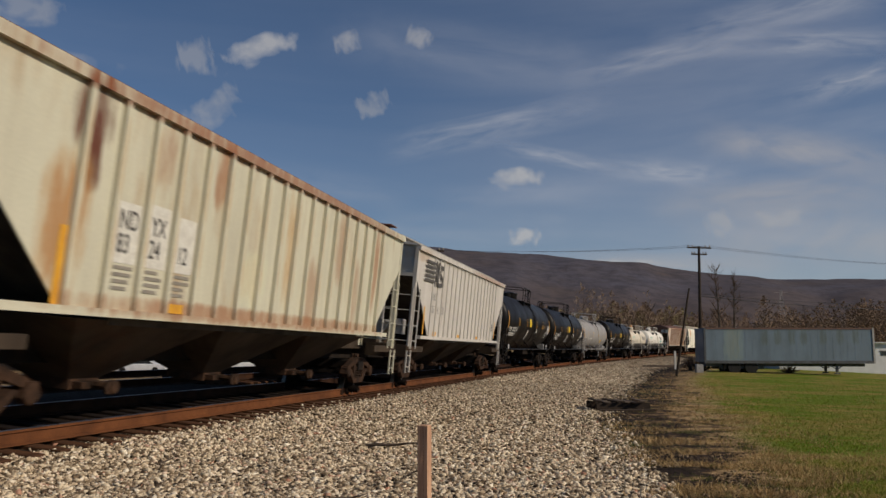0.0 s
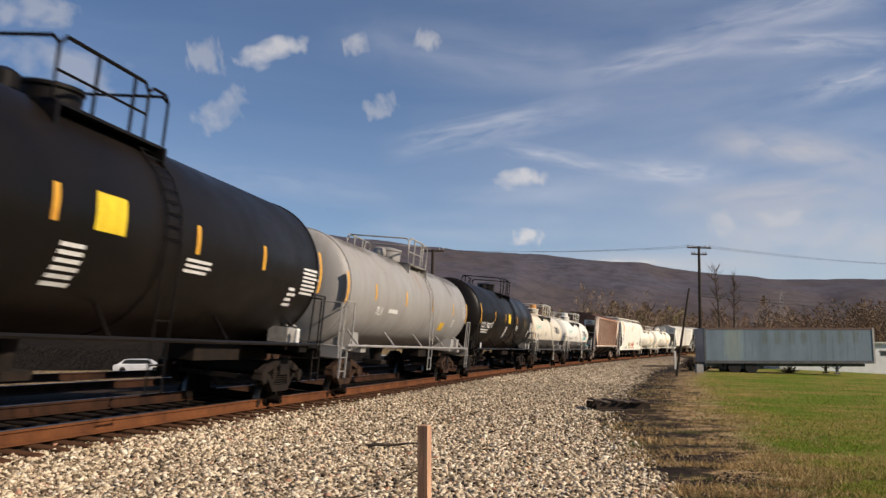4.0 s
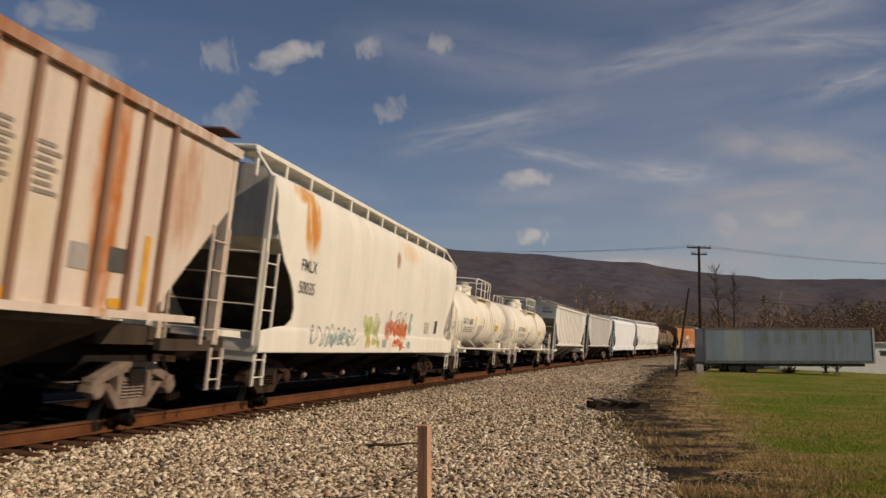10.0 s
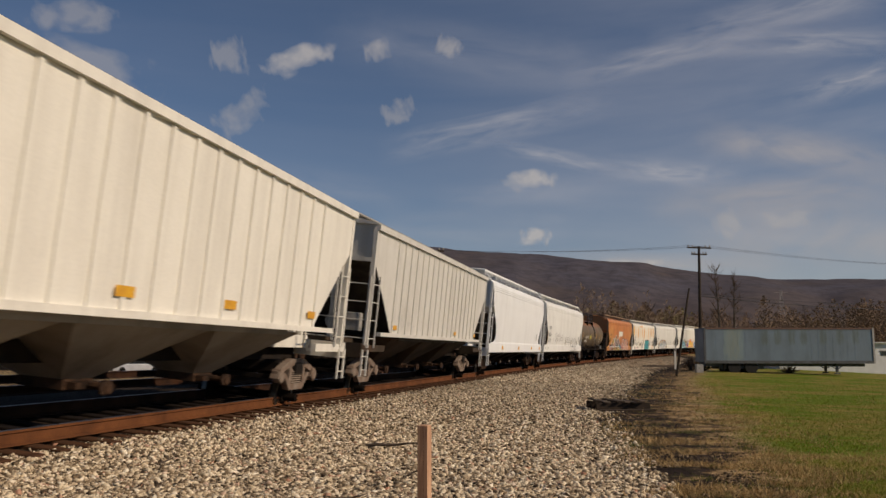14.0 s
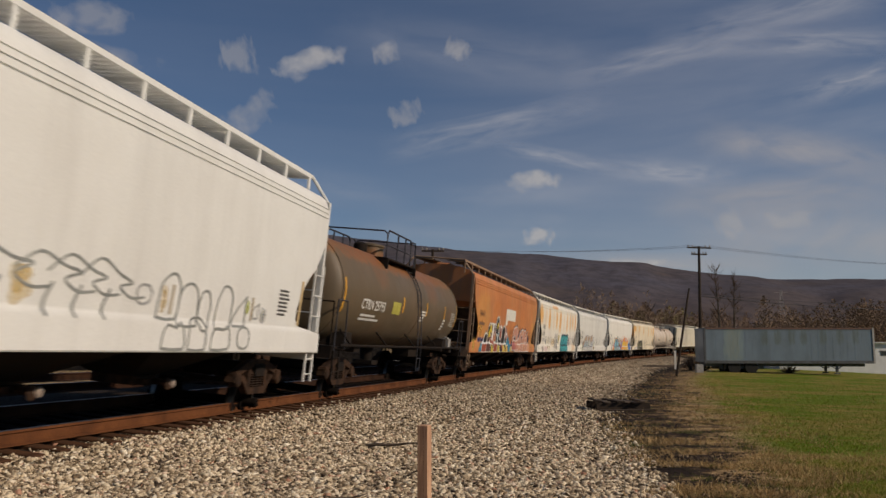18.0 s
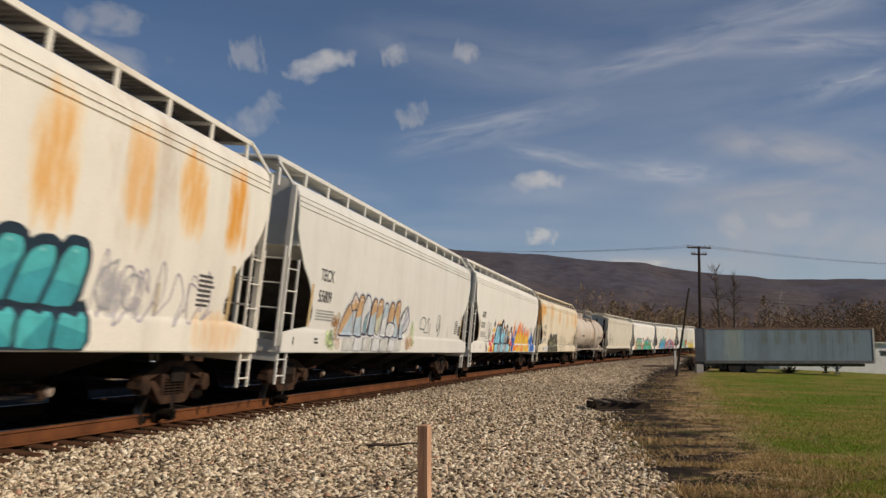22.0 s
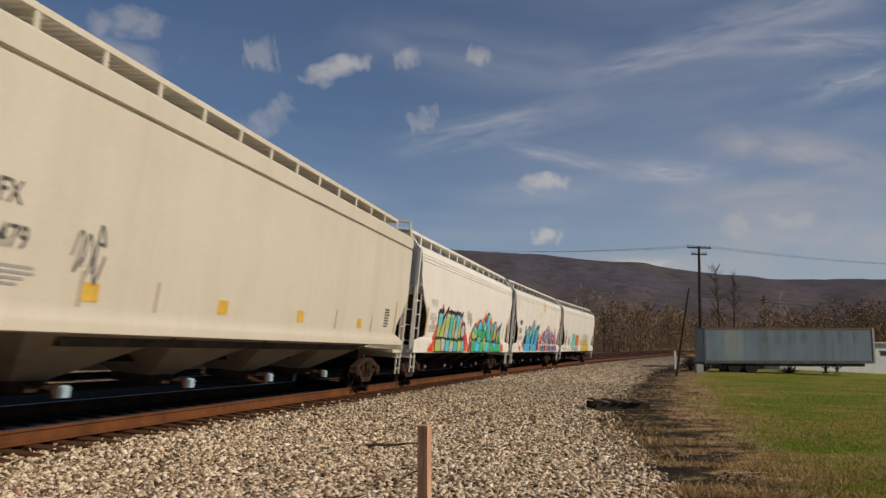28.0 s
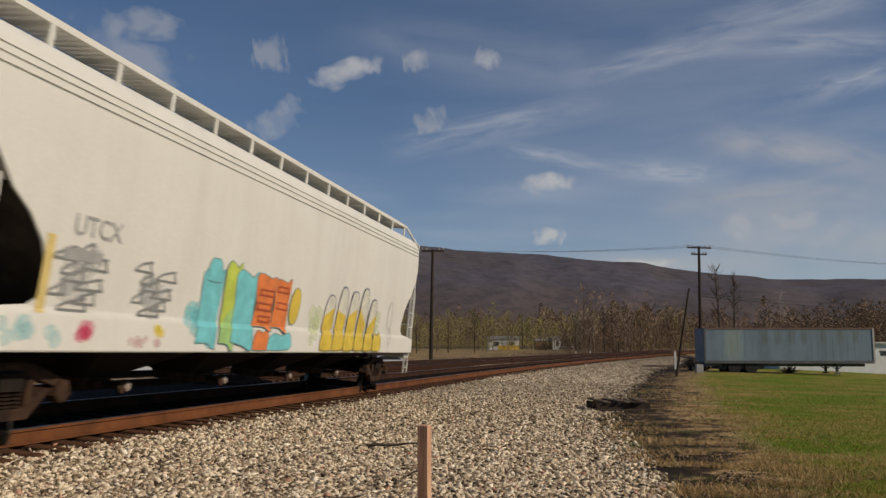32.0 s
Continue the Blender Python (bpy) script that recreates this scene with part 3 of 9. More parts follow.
sky_patch("backdrop_high_cloud", -44, 48, 0.3, 38, 4700, haze_material(), "thin streaked high cloud across a blue sky", "cloud", "structure")
STREAK = streak_material("cirrus_streak", 0.46)
VEIL = streak_material("cirrus_veil", 0.2, stretch=(1.4, 1.0, 1.6))
BANK = streak_material("warm_cloud_bank", 0.6, (1.0, 0.92, 0.87), 0.56, (1.6, 1.0, 1.4), (0.25, 0.68))
# from (azimuth, elevation) to (azimuth, elevation), half width in degrees, bow
for k_, (a0, e0, a1, e1, wide, mat_, bow) in enumerate(((-5.0, 14.0, 12.4, 17.3, 1.3, STREAK, -0.3), (3.4, 14.2, 13.2, 12.0, 0.7, STREAK, 0.3), (10.6, 12.7, 20.4, 11.2, 1.2, STREAK, 0.0), (16.6, 14.6, 31.0, 11.0, 1.7, BANK, 0.0),
                                                        (8.0, 18.6, 22.4, 20.4, 1.2, STREAK, 0.0), (18.0, 20.1, 32.0, 18.3, 1.1, STREAK, 0.2), (14.0, 20.5, 32.0, 22.2, 1.6, STREAK, 0.0), (22.6, 16.0, 32.0, 17.4, 1.2, STREAK, 0.0),
                                                        (-22.0, 12.6, -1.0, 10.4, 1.8, VEIL, 0.0), (-1.0, 10.6, 13.0, 11.0, 1.4, VEIL, 0.0), (15.0, 8.0, 33.0, 7.0, 3.2, BANK, 0.0), (13.4, 9.6, 32.0, 10.2, 1.6, BANK, 0.2), (-10.0, 22.0, 14.0, 18.6, 3.0, VEIL, 0.0),
                                                        (3.0, 6.4, 24.0, 5.4, 1.1, BANK, 0.0), (-8.0, 8.4, 12.0, 8.6, 2.0, VEIL, 0.0))):
    mid_a, mid_e = (a0 + a1) / 2, (e0 + e1) / 2
    flat = (a1 - a0) * math.cos(radians(mid_e))
    sky_sheet("backdrop_streak", mid_a, mid_e, math.hypot(flat, e1 - e0) / 2, wide, math.degrees(math.atan2(e1 - e0, flat)), 4400 + 14 * k_, mat_, "wind-drawn streak of high thin cloud", "structure", bow)

PUFF = puff_material("small_cumulus", 0.62, 0.3, 1.15, 0.66, 1.7)
FAINT = puff_material("thinning_cumulus", 0.42, 0.3, 1.15, 0.62, 1.7)
WISP = puff_material("ragged_wisp", 0.33, 0.35, 1.35, 0.58, 2.3, 4)
PUFFS = []


def drifting(az, el, w, h, roll, az2, el2, mat_, label):
    ob = sky_sheet("cloud", az, el, w * 0.9, h * 0.9, roll, 4100 + 12 * len(PUFFS), mat_, label)
    tagged(ob, group="drifting clouds")
    PUFFS.append((ob, toward(az, el).rotation_difference(toward(az2, el2)).to_matrix().to_4x4()))


# azimuth, elevation, half sizes and roll in degrees; then where each has drifted to by the end
for row in ((-17.2, 19.3, 1.6, 1.7, 12, -12.2, 19.9, WISP), (-13.0, 20.2, 3.3, 1.25, 24, -7.0, 19.0, PUFF), (-6.9, 21.0, 1.3, 1.0, 15, -2.0, 19.9, FAINT), (-1.8, 21.4, 1.3, 1.0, -20, 3.1, 20.0, FAINT),
            (-4.9, 16.9, 1.6, 1.2, 20, -0.8, 15.9, WISP), (5.1, 12.0, 2.5, 1.05, 6, 7.2, 11.6, PUFF), (5.6, 7.9, 1.5, 0.85, 0, 7.3, 7.9, PUFF), (22.4, 8.6, 2.4, 0.9, 8, 23.3, 8.4, WISP),
            (18.7, 8.4, 1.2, 1.3, 30, 19.9, 8.2, WISP), (-15.9, 16.0, 2.7, 1.5, 38, -11.6, 15.6, WISP), (-25.8, 17.6, 5.4, 1.8, -12, -21.4, 18.8, WISP), (-28.2, 20.8, 3.4, 1.4, 10, -20.8, 21.0, WISP), (12.2, 5.9, 2.8, 0.6, 0, 13.7, 5.9, PUFF)):
    drifting(*row, "small white fair-weather cloud" if row[-1] is not WISP else "ragged wisp of thin white cloud")


# ---- woods and trees ----
def tree_builds(rnd, h, spread_, trunk, twigs, leaves=0, fine=7):
    """Bare tree: trunk and limbs in one build, fine twigs in another."""
    a, c = Build(), Build()
    lean = (rnd.uniform(-0.04, 0.04) * h, rnd.uniform(-0.04, 0.04) * h)
    pts = [Vector((lean[0] * k * k, lean[1] * k * k, h * 0.92 * k)) for k in (0.0, 0.3, 0.6, 1.0)]
    for i in range(3):
        a.bar(pts[i], pts[i + 1], trunk * (1 - 0.3 * i), 5, trunk * (0.7 - 0.3 * i))
    tips = []
    for i in range(twigs):
        k = rnd.uniform(0.25, 0.97)
        p = Vector((lean[0] * k * k, lean[1] * k * k, h * 0.92 * k))
        ang, out = rnd.uniform(0, 6.283), spread_ * (1.15 - 0.8 * k) * rnd.uniform(0.5, 1.0)
        q = p + Vector((math.cos(ang) * out, math.sin(ang) * out, out * rnd.uniform(0.6, 1.3)))
        a.bar(p, q, trunk * 0.26 * (1.1 - 0.6 * k), 3, trunk * 0.06)
        tips.append((p, q))
    for p, q in tips:
        for j in range(fine):
            u = rnd.uniform(0.35, 1.0)
            s = p.lerp(q, u)
            d = Vector((rnd.uniform(-1, 1), rnd.uniform(-1, 1), rnd.uniform(0.1, 1.2))) * h * 0.085
            w = Vector((rnd.uniform(-1, 1), rnd.uniform(-1, 1), 0)).normalized() * h * 0.0022
            c.add([s - w, s + w, s + d], [(0, 1, 2)])
            for _ in range(leaves):
                t = s + d * rnd.uniform(0.3, 1.1)
                r = h * 0.012
                c.add([t, t + Vector((rnd.uniform(-r, r), rnd.uniform(-r, r), r)), t + Vector((r, rnd.uniform(-r, r), -r * 0.3))], [(0, 1, 2)])
    return a, c


BARK = surface("grey_brown_bark", (0.1, 0.08, 0.062), (0.06, 0.045, 0.036), 1.5, 0.95)
TWIG = surface("brown_twigs", (0.15, 0.098, 0.062), (0.1, 0.066, 0.045), 1.0, 0.95)
BUDS = surface("olive_spring_buds", (0.17, 0.16, 0.05), (0.1, 0.11, 0.04), 1.0, 0.9)


def far_tree(rnd, kind):
    """A tree of unit height for the woods: trunk, a few limbs, and a crown of many small ragged sprays."""
    a, c = Build(), Build()
    a.bar((0, 0, 0), (rnd.uniform(-0.03, 0.03), 0, 0.8), 0.011, 4, 0.004)
    wide = rnd.uniform(0.2, 0.34) * (0.6 if kind == "tall" else 1.0)
    for i in range(7):
        z, ang = rnd.uniform(0.25, 0.7), rnd.uniform(0, 6.283)
        a.bar((0, 0, z), (math.cos(ang) * wide * 0.8, math.sin(ang) * wide * 0.8, z + rnd.uniform(0.15, 0.28)), 0.007, 3, 0.002)
    for i in range(240 if kind != "tall" else 90):
        ang, r, z = rnd.uniform(0, 6.283), rnd.random() ** 0.5, rnd.uniform(0.12 if kind == "scrub" else 0.24, 1.0)
        r *= wide * math.sin(math.pi * min(0.97, 0.12 + 0.86 * z)) * rnd.uniform(0.7, 1.15)
        p = Vector((math.cos(ang) * r, math.sin(ang) * r, z))
        d = Vector((rnd.uniform(-1, 1), rnd.uniform(-1, 1), rnd.uniform(0.0, 1.2))) * 0.042
        w = Vector((rnd.uniform(-1, 1), rnd.uniform(-1, 1), rnd.uniform(-0.5, 0.5))) * (0.01 if kind == "tall" else 0.017)
        c.add([p - w, p + w, p + d], [(0, 1, 2)])
    return a, c


def grove(name, n, place, tall, kind, crown, label, seed):
    """Woods that nobody could count: trees set where place() allows."""
    rnd = random.Random(seed)
    kinds = [[(np.array([tuple(p) for p in b.v]), b.f) for b in far_tree(rnd, kind)] for _ in range(8)]
    spots = [place(rnd) for _ in range(n)]
    X, Y = np.array([p[0] for p in spots]), np.array([p[1] for p in spots])
    line, lat, _ = lateral(X, Y)
    Z = ground_z(X, Y)
    vs, fs, at = ([], []), ([], []), [0, 0]
    for x, y, z, l in zip(X, Y, Z, lat):
        if -16 < l < 9:
            continue
        h, turn = rnd.uniform(*tall), rnd.uniform(0, 6.28)
        pick = rnd.choice(kinds)
        q, r = h * math.cos(turn), h * math.sin(turn)
        m = np.array([[q, r, 0], [-r, q, 0], [0, 0, h]])
        for j in (0, 1):
            P, F = pick[j]
            vs[j].append(P @ m + np.array([x, y, z - 0.2]))
            fs[j].extend(tuple(at[j] + w for w in face_) for face_ in F)
            at[j] += len(P)
    for part_, j, mat_ in ((name, 0, FAR_BARK), (name + "_crowns", 1, crown)):
        me = bpy.data.meshes.new(part_)
        me.from_pydata(np.concatenate(vs[j]).tolist(), [], fs[j])
        me.materials.append(mat_)
        tagged(new(part_, me), label, "woods", kind="stuff")


SCRUB = surface("grey_brown_scrub", (0.27, 0.18, 0.115), (0.18, 0.125, 0.085), 0.08, 0.95, world_space=True)
OLIVE = surface("budding_olive_scrub", (0.3, 0.27, 0.09), (0.22, 0.165, 0.08), 0.06, 0.95, world_space=True)
BROWN_SCRUB = surface("brown_scrub", (0.26, 0.165, 0.095), (0.17, 0.11, 0.068), 0.1, 0.95, world_space=True)
FAR_BARK = surface("pale_grey_bark", (0.2, 0.15, 0.11), (0.14, 0.1, 0.075), 0.3, 0.95, world_space=True)
PALE_TWIG = surface("pale_bare_twigs", (0.36, 0.26, 0.18), (0.26, 0.18, 0.12), 0.3, 0.95, world_space=True)


def fan(lo, hi, near, far):
    def place(rnd):
        d = near + (far - near) * rnd.random() ** 0.8
        return d * rnd.uniform(lo, hi), d
    return place


grove("woods", 620, fan(-0.22, 0.66, 330, 540), (10, 19), "crown", SCRUB, "bare leafless woods at the mountain's foot", 5)
grove("budding_woods", 420, fan(-0.16, 0.3, 190, 400), (6, 12), "scrub", OLIVE, "budding olive woods along the valley", 6)
grove("thicket", 330, fan(0.2, 0.7, 165, 250), (6.5, 12.5), "crown", SCRUB, "tangled bare brown woods behind the curve", 7)
grove("scrub", 420, fan(0.14, 0.66, 150, 215), (3.5, 7), "scrub", BROWN_SCRUB, "low brown scrub beyond the track", 8)
grove("bare_saplings", 90, fan(0.16, 0.36, 150, 215), (9, 15), "tall", PALE_TWIG, "tall pale bare saplings beyond the curve", 9)


def bank(name, dist, x0, x1, height, mat_, label, seed, rough):
    """A low wooded rise with a ragged crest."""
    n, rows, vs, fs = 300, 7, [], []
    for j in range(rows):
        u = j / (rows - 1)
        for i in range(n + 1):
            x = x0 + (x1 - x0) * i / n
            top = height * (0.75 + 0.5 * noise.fractal(Vector((x * 0.012, seed, 0)), 0.8, 2.0, 4)) + rough * noise.fractal(Vector((x * 0.3, seed, 3)), 0.4, 2.2, 6)
            y = dist + 60 * u + 1.5 * noise.noise(Vector((x * 0.05, u * 4, seed)))
            vs.append((x, y, (top + 4) * min(1.0, u * 1.25) ** 0.7 if u > 0 else -2.5))
    for j in range(rows - 1):
        fs += [(j * (n + 1) + i, j * (n + 1) + i + 1, (j + 1) * (n + 1) + i + 1, (j + 1) * (n + 1) + i) for i in range(n)]
    me = bpy.data.meshes.new(name)
    me.from_pydata(vs, [], fs)
    me.materials.append(mat_)
    me.polygons.foreach_set("use_smooth", [True] * len(me.polygons))
    return tagged(new(name, me), label, "woods", kind="stuff")


bank("far_woods", 560, -320, 620, 20, woods_material("far_bare_woods", (0.105, 0.07, 0.046), (0.13, 0.09, 0.055), (0.06, 0.041, 0.03), 0.05), "brown bare woods along the valley", 2.0, 1.6)
# near-black bank added to close the bright gaps seen beneath the train
bank("hedge", 98, -85, -8, -1.2, woods_material("dark_brush", (0.022, 0.018, 0.014), (0.03, 0.024, 0.018), (0.014, 0.011, 0.009), 0.2), "near-black bank added to darken the view beneath the train", 9.0, 0.8)
bank("valley_woods", 420, -260, 470, 11, woods_material("valley_brush", (0.14, 0.095, 0.05), (0.14, 0.135, 0.045), (0.07, 0.05, 0.032), 0.06), "brown and olive brush along the valley", 7.0, 1.2)
bank("hedge", 300, -10, 200, 2, woods_material("olive_brush", (0.13, 0.098, 0.054), (0.16, 0.13, 0.07), (0.075, 0.055, 0.038), 0.12), "tangled brown undergrowth", 4.0, 0.9)


def tree(x, y, h, spread_, seed, label, buds=0, twigs=34):
    rnd = random.Random(seed)
    a, c = tree_builds(rnd, h, spread_, 0.018 * h, twigs, buds)
    t = thing("tree", Matrix.Translation((x, y, ground_at(x, y) - 0.1)), label, "tree", "bare trees")
    part("trunk", a, BARK, t, smooth=0.8)
    part("crown", c, BUDS if buds else TWIG, t, smooth=0)


for x, y, h, s, seed, label, buds in ((46, 138, 16.5, 2.6, 1, "tall bare tree behind the parked trailer", 0), (49, 140, 15.5, 2.2, 2, "tall bare tree with thin upright limbs", 0), (32, 165, 9, 3, 3, "bare roadside tree with tangled twigs", 0), (24, 150, 8, 2.6, 4, "low bare tree beside the track", 1),
                                      (30, 172, 10, 3, 5, "bare grey tree at the wood's edge", 0), (38, 160, 9, 3, 6, "bare brown tree beyond the track", 0), (58, 150, 9, 3, 7, "bare brown tree behind the white building", 0), (70, 160, 10, 3, 8, "bare brown tree behind the white building", 0),
                                      (82, 165, 9.5, 3, 9, "bare brown tree behind the white building", 0), (8, 210, 11, 3, 10, "budding olive tree across the tracks", 2), (22, 230, 10, 3.4, 11, "budding yellow-green tree across the tracks", 2), (-6, 190, 9, 3, 12, "bare tree across the tracks", 0)):
    tree(x, y, h, s, seed, label, buds)


# ---- poles and wires ----
POLE = surface("tarred_pole_timber", (0.055, 0.04, 0.03), (0.035, 0.026, 0.02), 2, 0.9)
WIRE = surface("black_wire", (0.02, 0.02, 0.02), (0.03, 0.03, 0.03), 2, 0.6)
INSUL = surface("grey_porcelain", (0.35, 0.33, 0.3), (0.25, 0.22, 0.2), 6, 0.3)


def utility_pole(x, y, top, r, label, arms=(), lean=(0, 0), turn=10, can=False):
    base = ground_at(x, y)
    t = thing("utility_pole", Matrix.Translation((x, y, base)), label, "utility pole", "roadside poles")
    h = top - base
    part("pole", Build().bar((0, 0, -0.3), (lean[0], lean[1], h), r, 10, r * 0.65), POLE, t)
    c, s = math.cos(radians(turn)), math.sin(radians(turn))
    for down, wide in arms:
        z = h - down
        ox, oy = lean[0] * z / h, lean[1] * z / h
        part("crossarm", Build().box(-wide / 2, wide / 2, -0.06, 0.06, z - 0.06, z + 0.06, pose(ox, oy, 0, 0, 0, turn)), POLE, t, smooth=0)
        for k in (-0.46, -0.28, 0.28, 0.46):
            part("insulator", Build().lathe([(z + 0.06, 0.03), (z + 0.12, 0.06), (z + 0.2, 0.07), (z + 0.25, 0.03)], 8, "z", (ox + k * wide * c, oy + k * wide * s, 0)), INSUL, t)
    if can:
        part("transformer", Build().lathe([(h - 2.0, 0.2), (h - 1.95, 0.25), (h - 1.15, 0.25), (h - 1.1, 0.15)], 12, "z", (0.35, -0.1, 0)), INSUL, t)
    return t


utility_pole(23.13, 75, 10.45, 0.17, "tall dark timber utility pole with two crossarms", ((0.15, 2.3), (0.75, 1.5)), (0.22, 0), 12)
utility_pole(-0.9, 62, 8.5, 0.16, "dark timber utility pole beyond the tracks", ((0.12, 1.7),), (0.13, 0), 4)
utility_pole(14.44, 52, 4.85, 0.085, "short dark pole leaning over beside the track", (), (1.12, 0.3))
for x, y, top, r in ((1.2, 190, 7.6, 0.13), (7.0, 185, 5.2, 0.12), (33.5, 205, 5.5, 0.13), (39.5, 190, 9.8, 0.16), (40.5, 192, 9.3, 0.14), (76, 200, 9.3, 0.14), (78.5, 200, 9.6, 0.14), (70.5, 205, 6.6, 0.12)):
    utility_pole(x, y, top, r, "thin distant timber pole among brush", ())


def wire(p, q, sag, r, name="wire", label="thin sagging overhead wire"):
    p, q = Vector(p), Vector(q)
    pts = [p.lerp(q, k / 12) - Vector((0, 0, sag * 4 * (k / 12) * (1 - k / 12))) for k in range(13)]
    tagged(part(name, Build().tube(pts, r, 4), WIRE, None, label), category="wire", group="overhead wires")


for k, (dx, dz) in enumerate(((-0.95, 0.0), (-0.6, 0.0), (0.65, 0.0), (1.05, 0.0))):
    a = (23.35 + dx, 75 + dx * 0.2, 10.5 + dz)
    wire(a, (-0.75 + dx * 0.7, 62, 8.45), 0.3, 0.006)
    wire(a, (72 + dx, 110, 12.4), 0.6, 0.006)
wire((23.25, 75, 5.9), (60, 92, 5.6), 0.5, 0.03)
wire((23.25, 75, 6.1), (60, 92, 6.3), 0.5, 0.02)


def pylon():
    t = thing("transmission_tower", Matrix.Translation((245, 600, -1)), "slender grey lattice transmission tower far off", "tower")
    h = 47.0
    for sx, sy in ((-1, -1), (1, -1), (1, 1), (-1, 1)):
        part("leg", Build().bar((sx * 3, sy * 3, 0), (sx * 0.5, sy * 0.5, h), 0.12, 4, 0.07), GALV, t)
    for k in range(8):
        u, w = k / 8, (k + 1) / 8
        a, b_ = 3 - 2.5 * u, 3 - 2.5 * w
        part("brace", Build().bar((-a, -a, h * u), (b_, -b_, h * w), 0.05, 4).bar((a, -a, h * u), (-b_, -b_, h * w), 0.05, 4), GALV, t)
    for z in (h - 2, h - 8, h - 14):
        part("arm", Build().bar((-4.5, 0, z), (4.5, 0, z), 0.08, 4), GALV, t)


pylon()


# ---- semi-trailer parked on the grass ----
def trailer():
    base = ground_at(26, 64)
    m = pose(20.1, 64.0, base, 0, 0, 0)
    lift = 0.12 - base
    t = thing("semi_trailer", m, "weathered blue-grey box semi-trailer parked on grass", "trailer")
    panel = paint("weathered_blue_grey_aluminium", (0.17, 0.22, 0.265), (0.07, 0.09, 0.105), amount=0.4, rust=0.0, seed=31, wide=1.2, tall=0.16, rough=0.42,
                  blots=[(x, 1.9 + lift, 0.32, 0.7, 0.55, (0.1, 0.125, 0.13)) for x in (4.6, 5.6, 6.7, 7.6, 9.1, 10.4, 11.6)] + [(2.2, 1.5 + lift, 0.8, 2.0, 0.5, (0.3, 0.37, 0.41))])
    dark = surface("trailer_rail_paint", (0.1, 0.11, 0.12), (0.06, 0.06, 0.06), 3, 0.7)
    L, W, z0, z1 = 12.95, 2.5, lift, lift + 2.58
    part("box_body", Build().box(0, L, 0, W, z0, z1), panel, t, smooth=0)
    part("roof_rail", Build().box(-0.03, L + 0.03, -0.03, 0.05, z1 - 0.1, z1 + 0.03), surface("rusty_rail", (0.22, 0.13, 0.1), (0.14, 0.1, 0.09), 3, 0.8), t, smooth=0)
    part("bottom_rail", Build().box(-0.03, L + 0.03, -0.04, 0.08, z0 - 0.12, z0 + 0.1), dark, t, smooth=0)
    for i in range(23):
        x = 0.3 + (L - 0.6) * i / 22
        part("side_post", Build().box(x - 0.02, x + 0.02, -0.006, 0.01, z0 + 0.1, z1 - 0.1), panel, t, smooth=0)
    for x in (0.0, L):
        part("corner_post", Build().box(x - 0.07, x + 0.07, -0.05, 0.1, z0 - 0.1, z1 + 0.02), GALV if x else dark, t, smooth=0)
    part("chassis", Build().box(0.2, L - 0.5, 0.5, W - 0.5, z0 - 0.35, z0 - 0.02).box(1.2, 4.6, 0.35, W - 0.35, z0 - 0.55, z0 - 0.3), dark, t, smooth=0)
    tyre = surface("black_tyre", (0.02, 0.02, 0.02), (0.035, 0.033, 0.03), 8, 0.9)
    for x in (2.25, 3.55):
        for y in (0.25, W - 0.25):
            w = part("wheel", Build().lathe([(y - 0.16, 0.3), (y - 0.16, 0.48), (y - 0.1, 0.52), (y + 0.1, 0.52), (y + 0.16, 0.48), (y + 0.16, 0.3)], 24, "y", (x, 0, 0.52)), tyre, t)
            part("rim", Build().lathe([(y - 0.14, 0.28), (y - 0.05, 0.2), (y + 0.05, 0.2), (y + 0.14, 0.28)], 18, "y", (x, 0, 0.52)), GALV, w)
    for y in (0.3, W - 0.3):
        part("landing_leg", Build().box(10.1, 10.26, y - 0.08, y + 0.08, 0.12, z0 - 0.05).box(9.98, 10.38, y - 0.14, y + 0.14, 0.0, 0.1), dark, t, smooth=0)
        part("leg_brace", Build().bar((9.4, y, z0 - 0.1), (10.15, y, 0.35), 0.04).bar((10.9, y, z0 - 0.1), (10.2, y, 0.35), 0.04), dark, t)
    part("mud_flap", Build().box(1.45, 1.5, 0.1, 0.65, 0.25, z0 - 0.1), tyre, t, smooth=0)


trailer()


# ---- buildings ----
def white_building():
    base = ground_at(45, 80)
    t = thing("white_building", pose(32.2, 80, base), "long low white metal building behind the trailer", "building")
    wall = surface("white_metal_siding", (0.72, 0.72, 0.7), (0.62, 0.62, 0.6), 1.5, 0.55)
    part("wall", Build().box(0, 34, 0, 10, -0.5, 3.05), wall, t, smooth=0)
    part("roof", Build().prism([(-0.3, 3.05), (34.3, 3.05), (34.3, 3.17), (-0.3, 3.17)], -0.3, 10.3), surface("pale_roof_sheet", (0.6, 0.6, 0.58), (0.5, 0.5, 0.48), 1, 0.6), t, smooth=0)
    for i in range(10):
        w = part("window", Build().box(9.8 + i * 2.2, 11.4 + i * 2.2, -0.05, 0.1, 1.9, 2.3), surface("dark_window_glass", (0.03, 0.035, 0.04), (0.05, 0.055, 0.06), 1, 0.15), t, smooth=0)
        part("window_frame", Build().box(9.7 + i * 2.2, 11.5 + i * 2.2, -0.07, -0.0, 2.3, 2.38), GALV, w, smooth=0)


white_building()


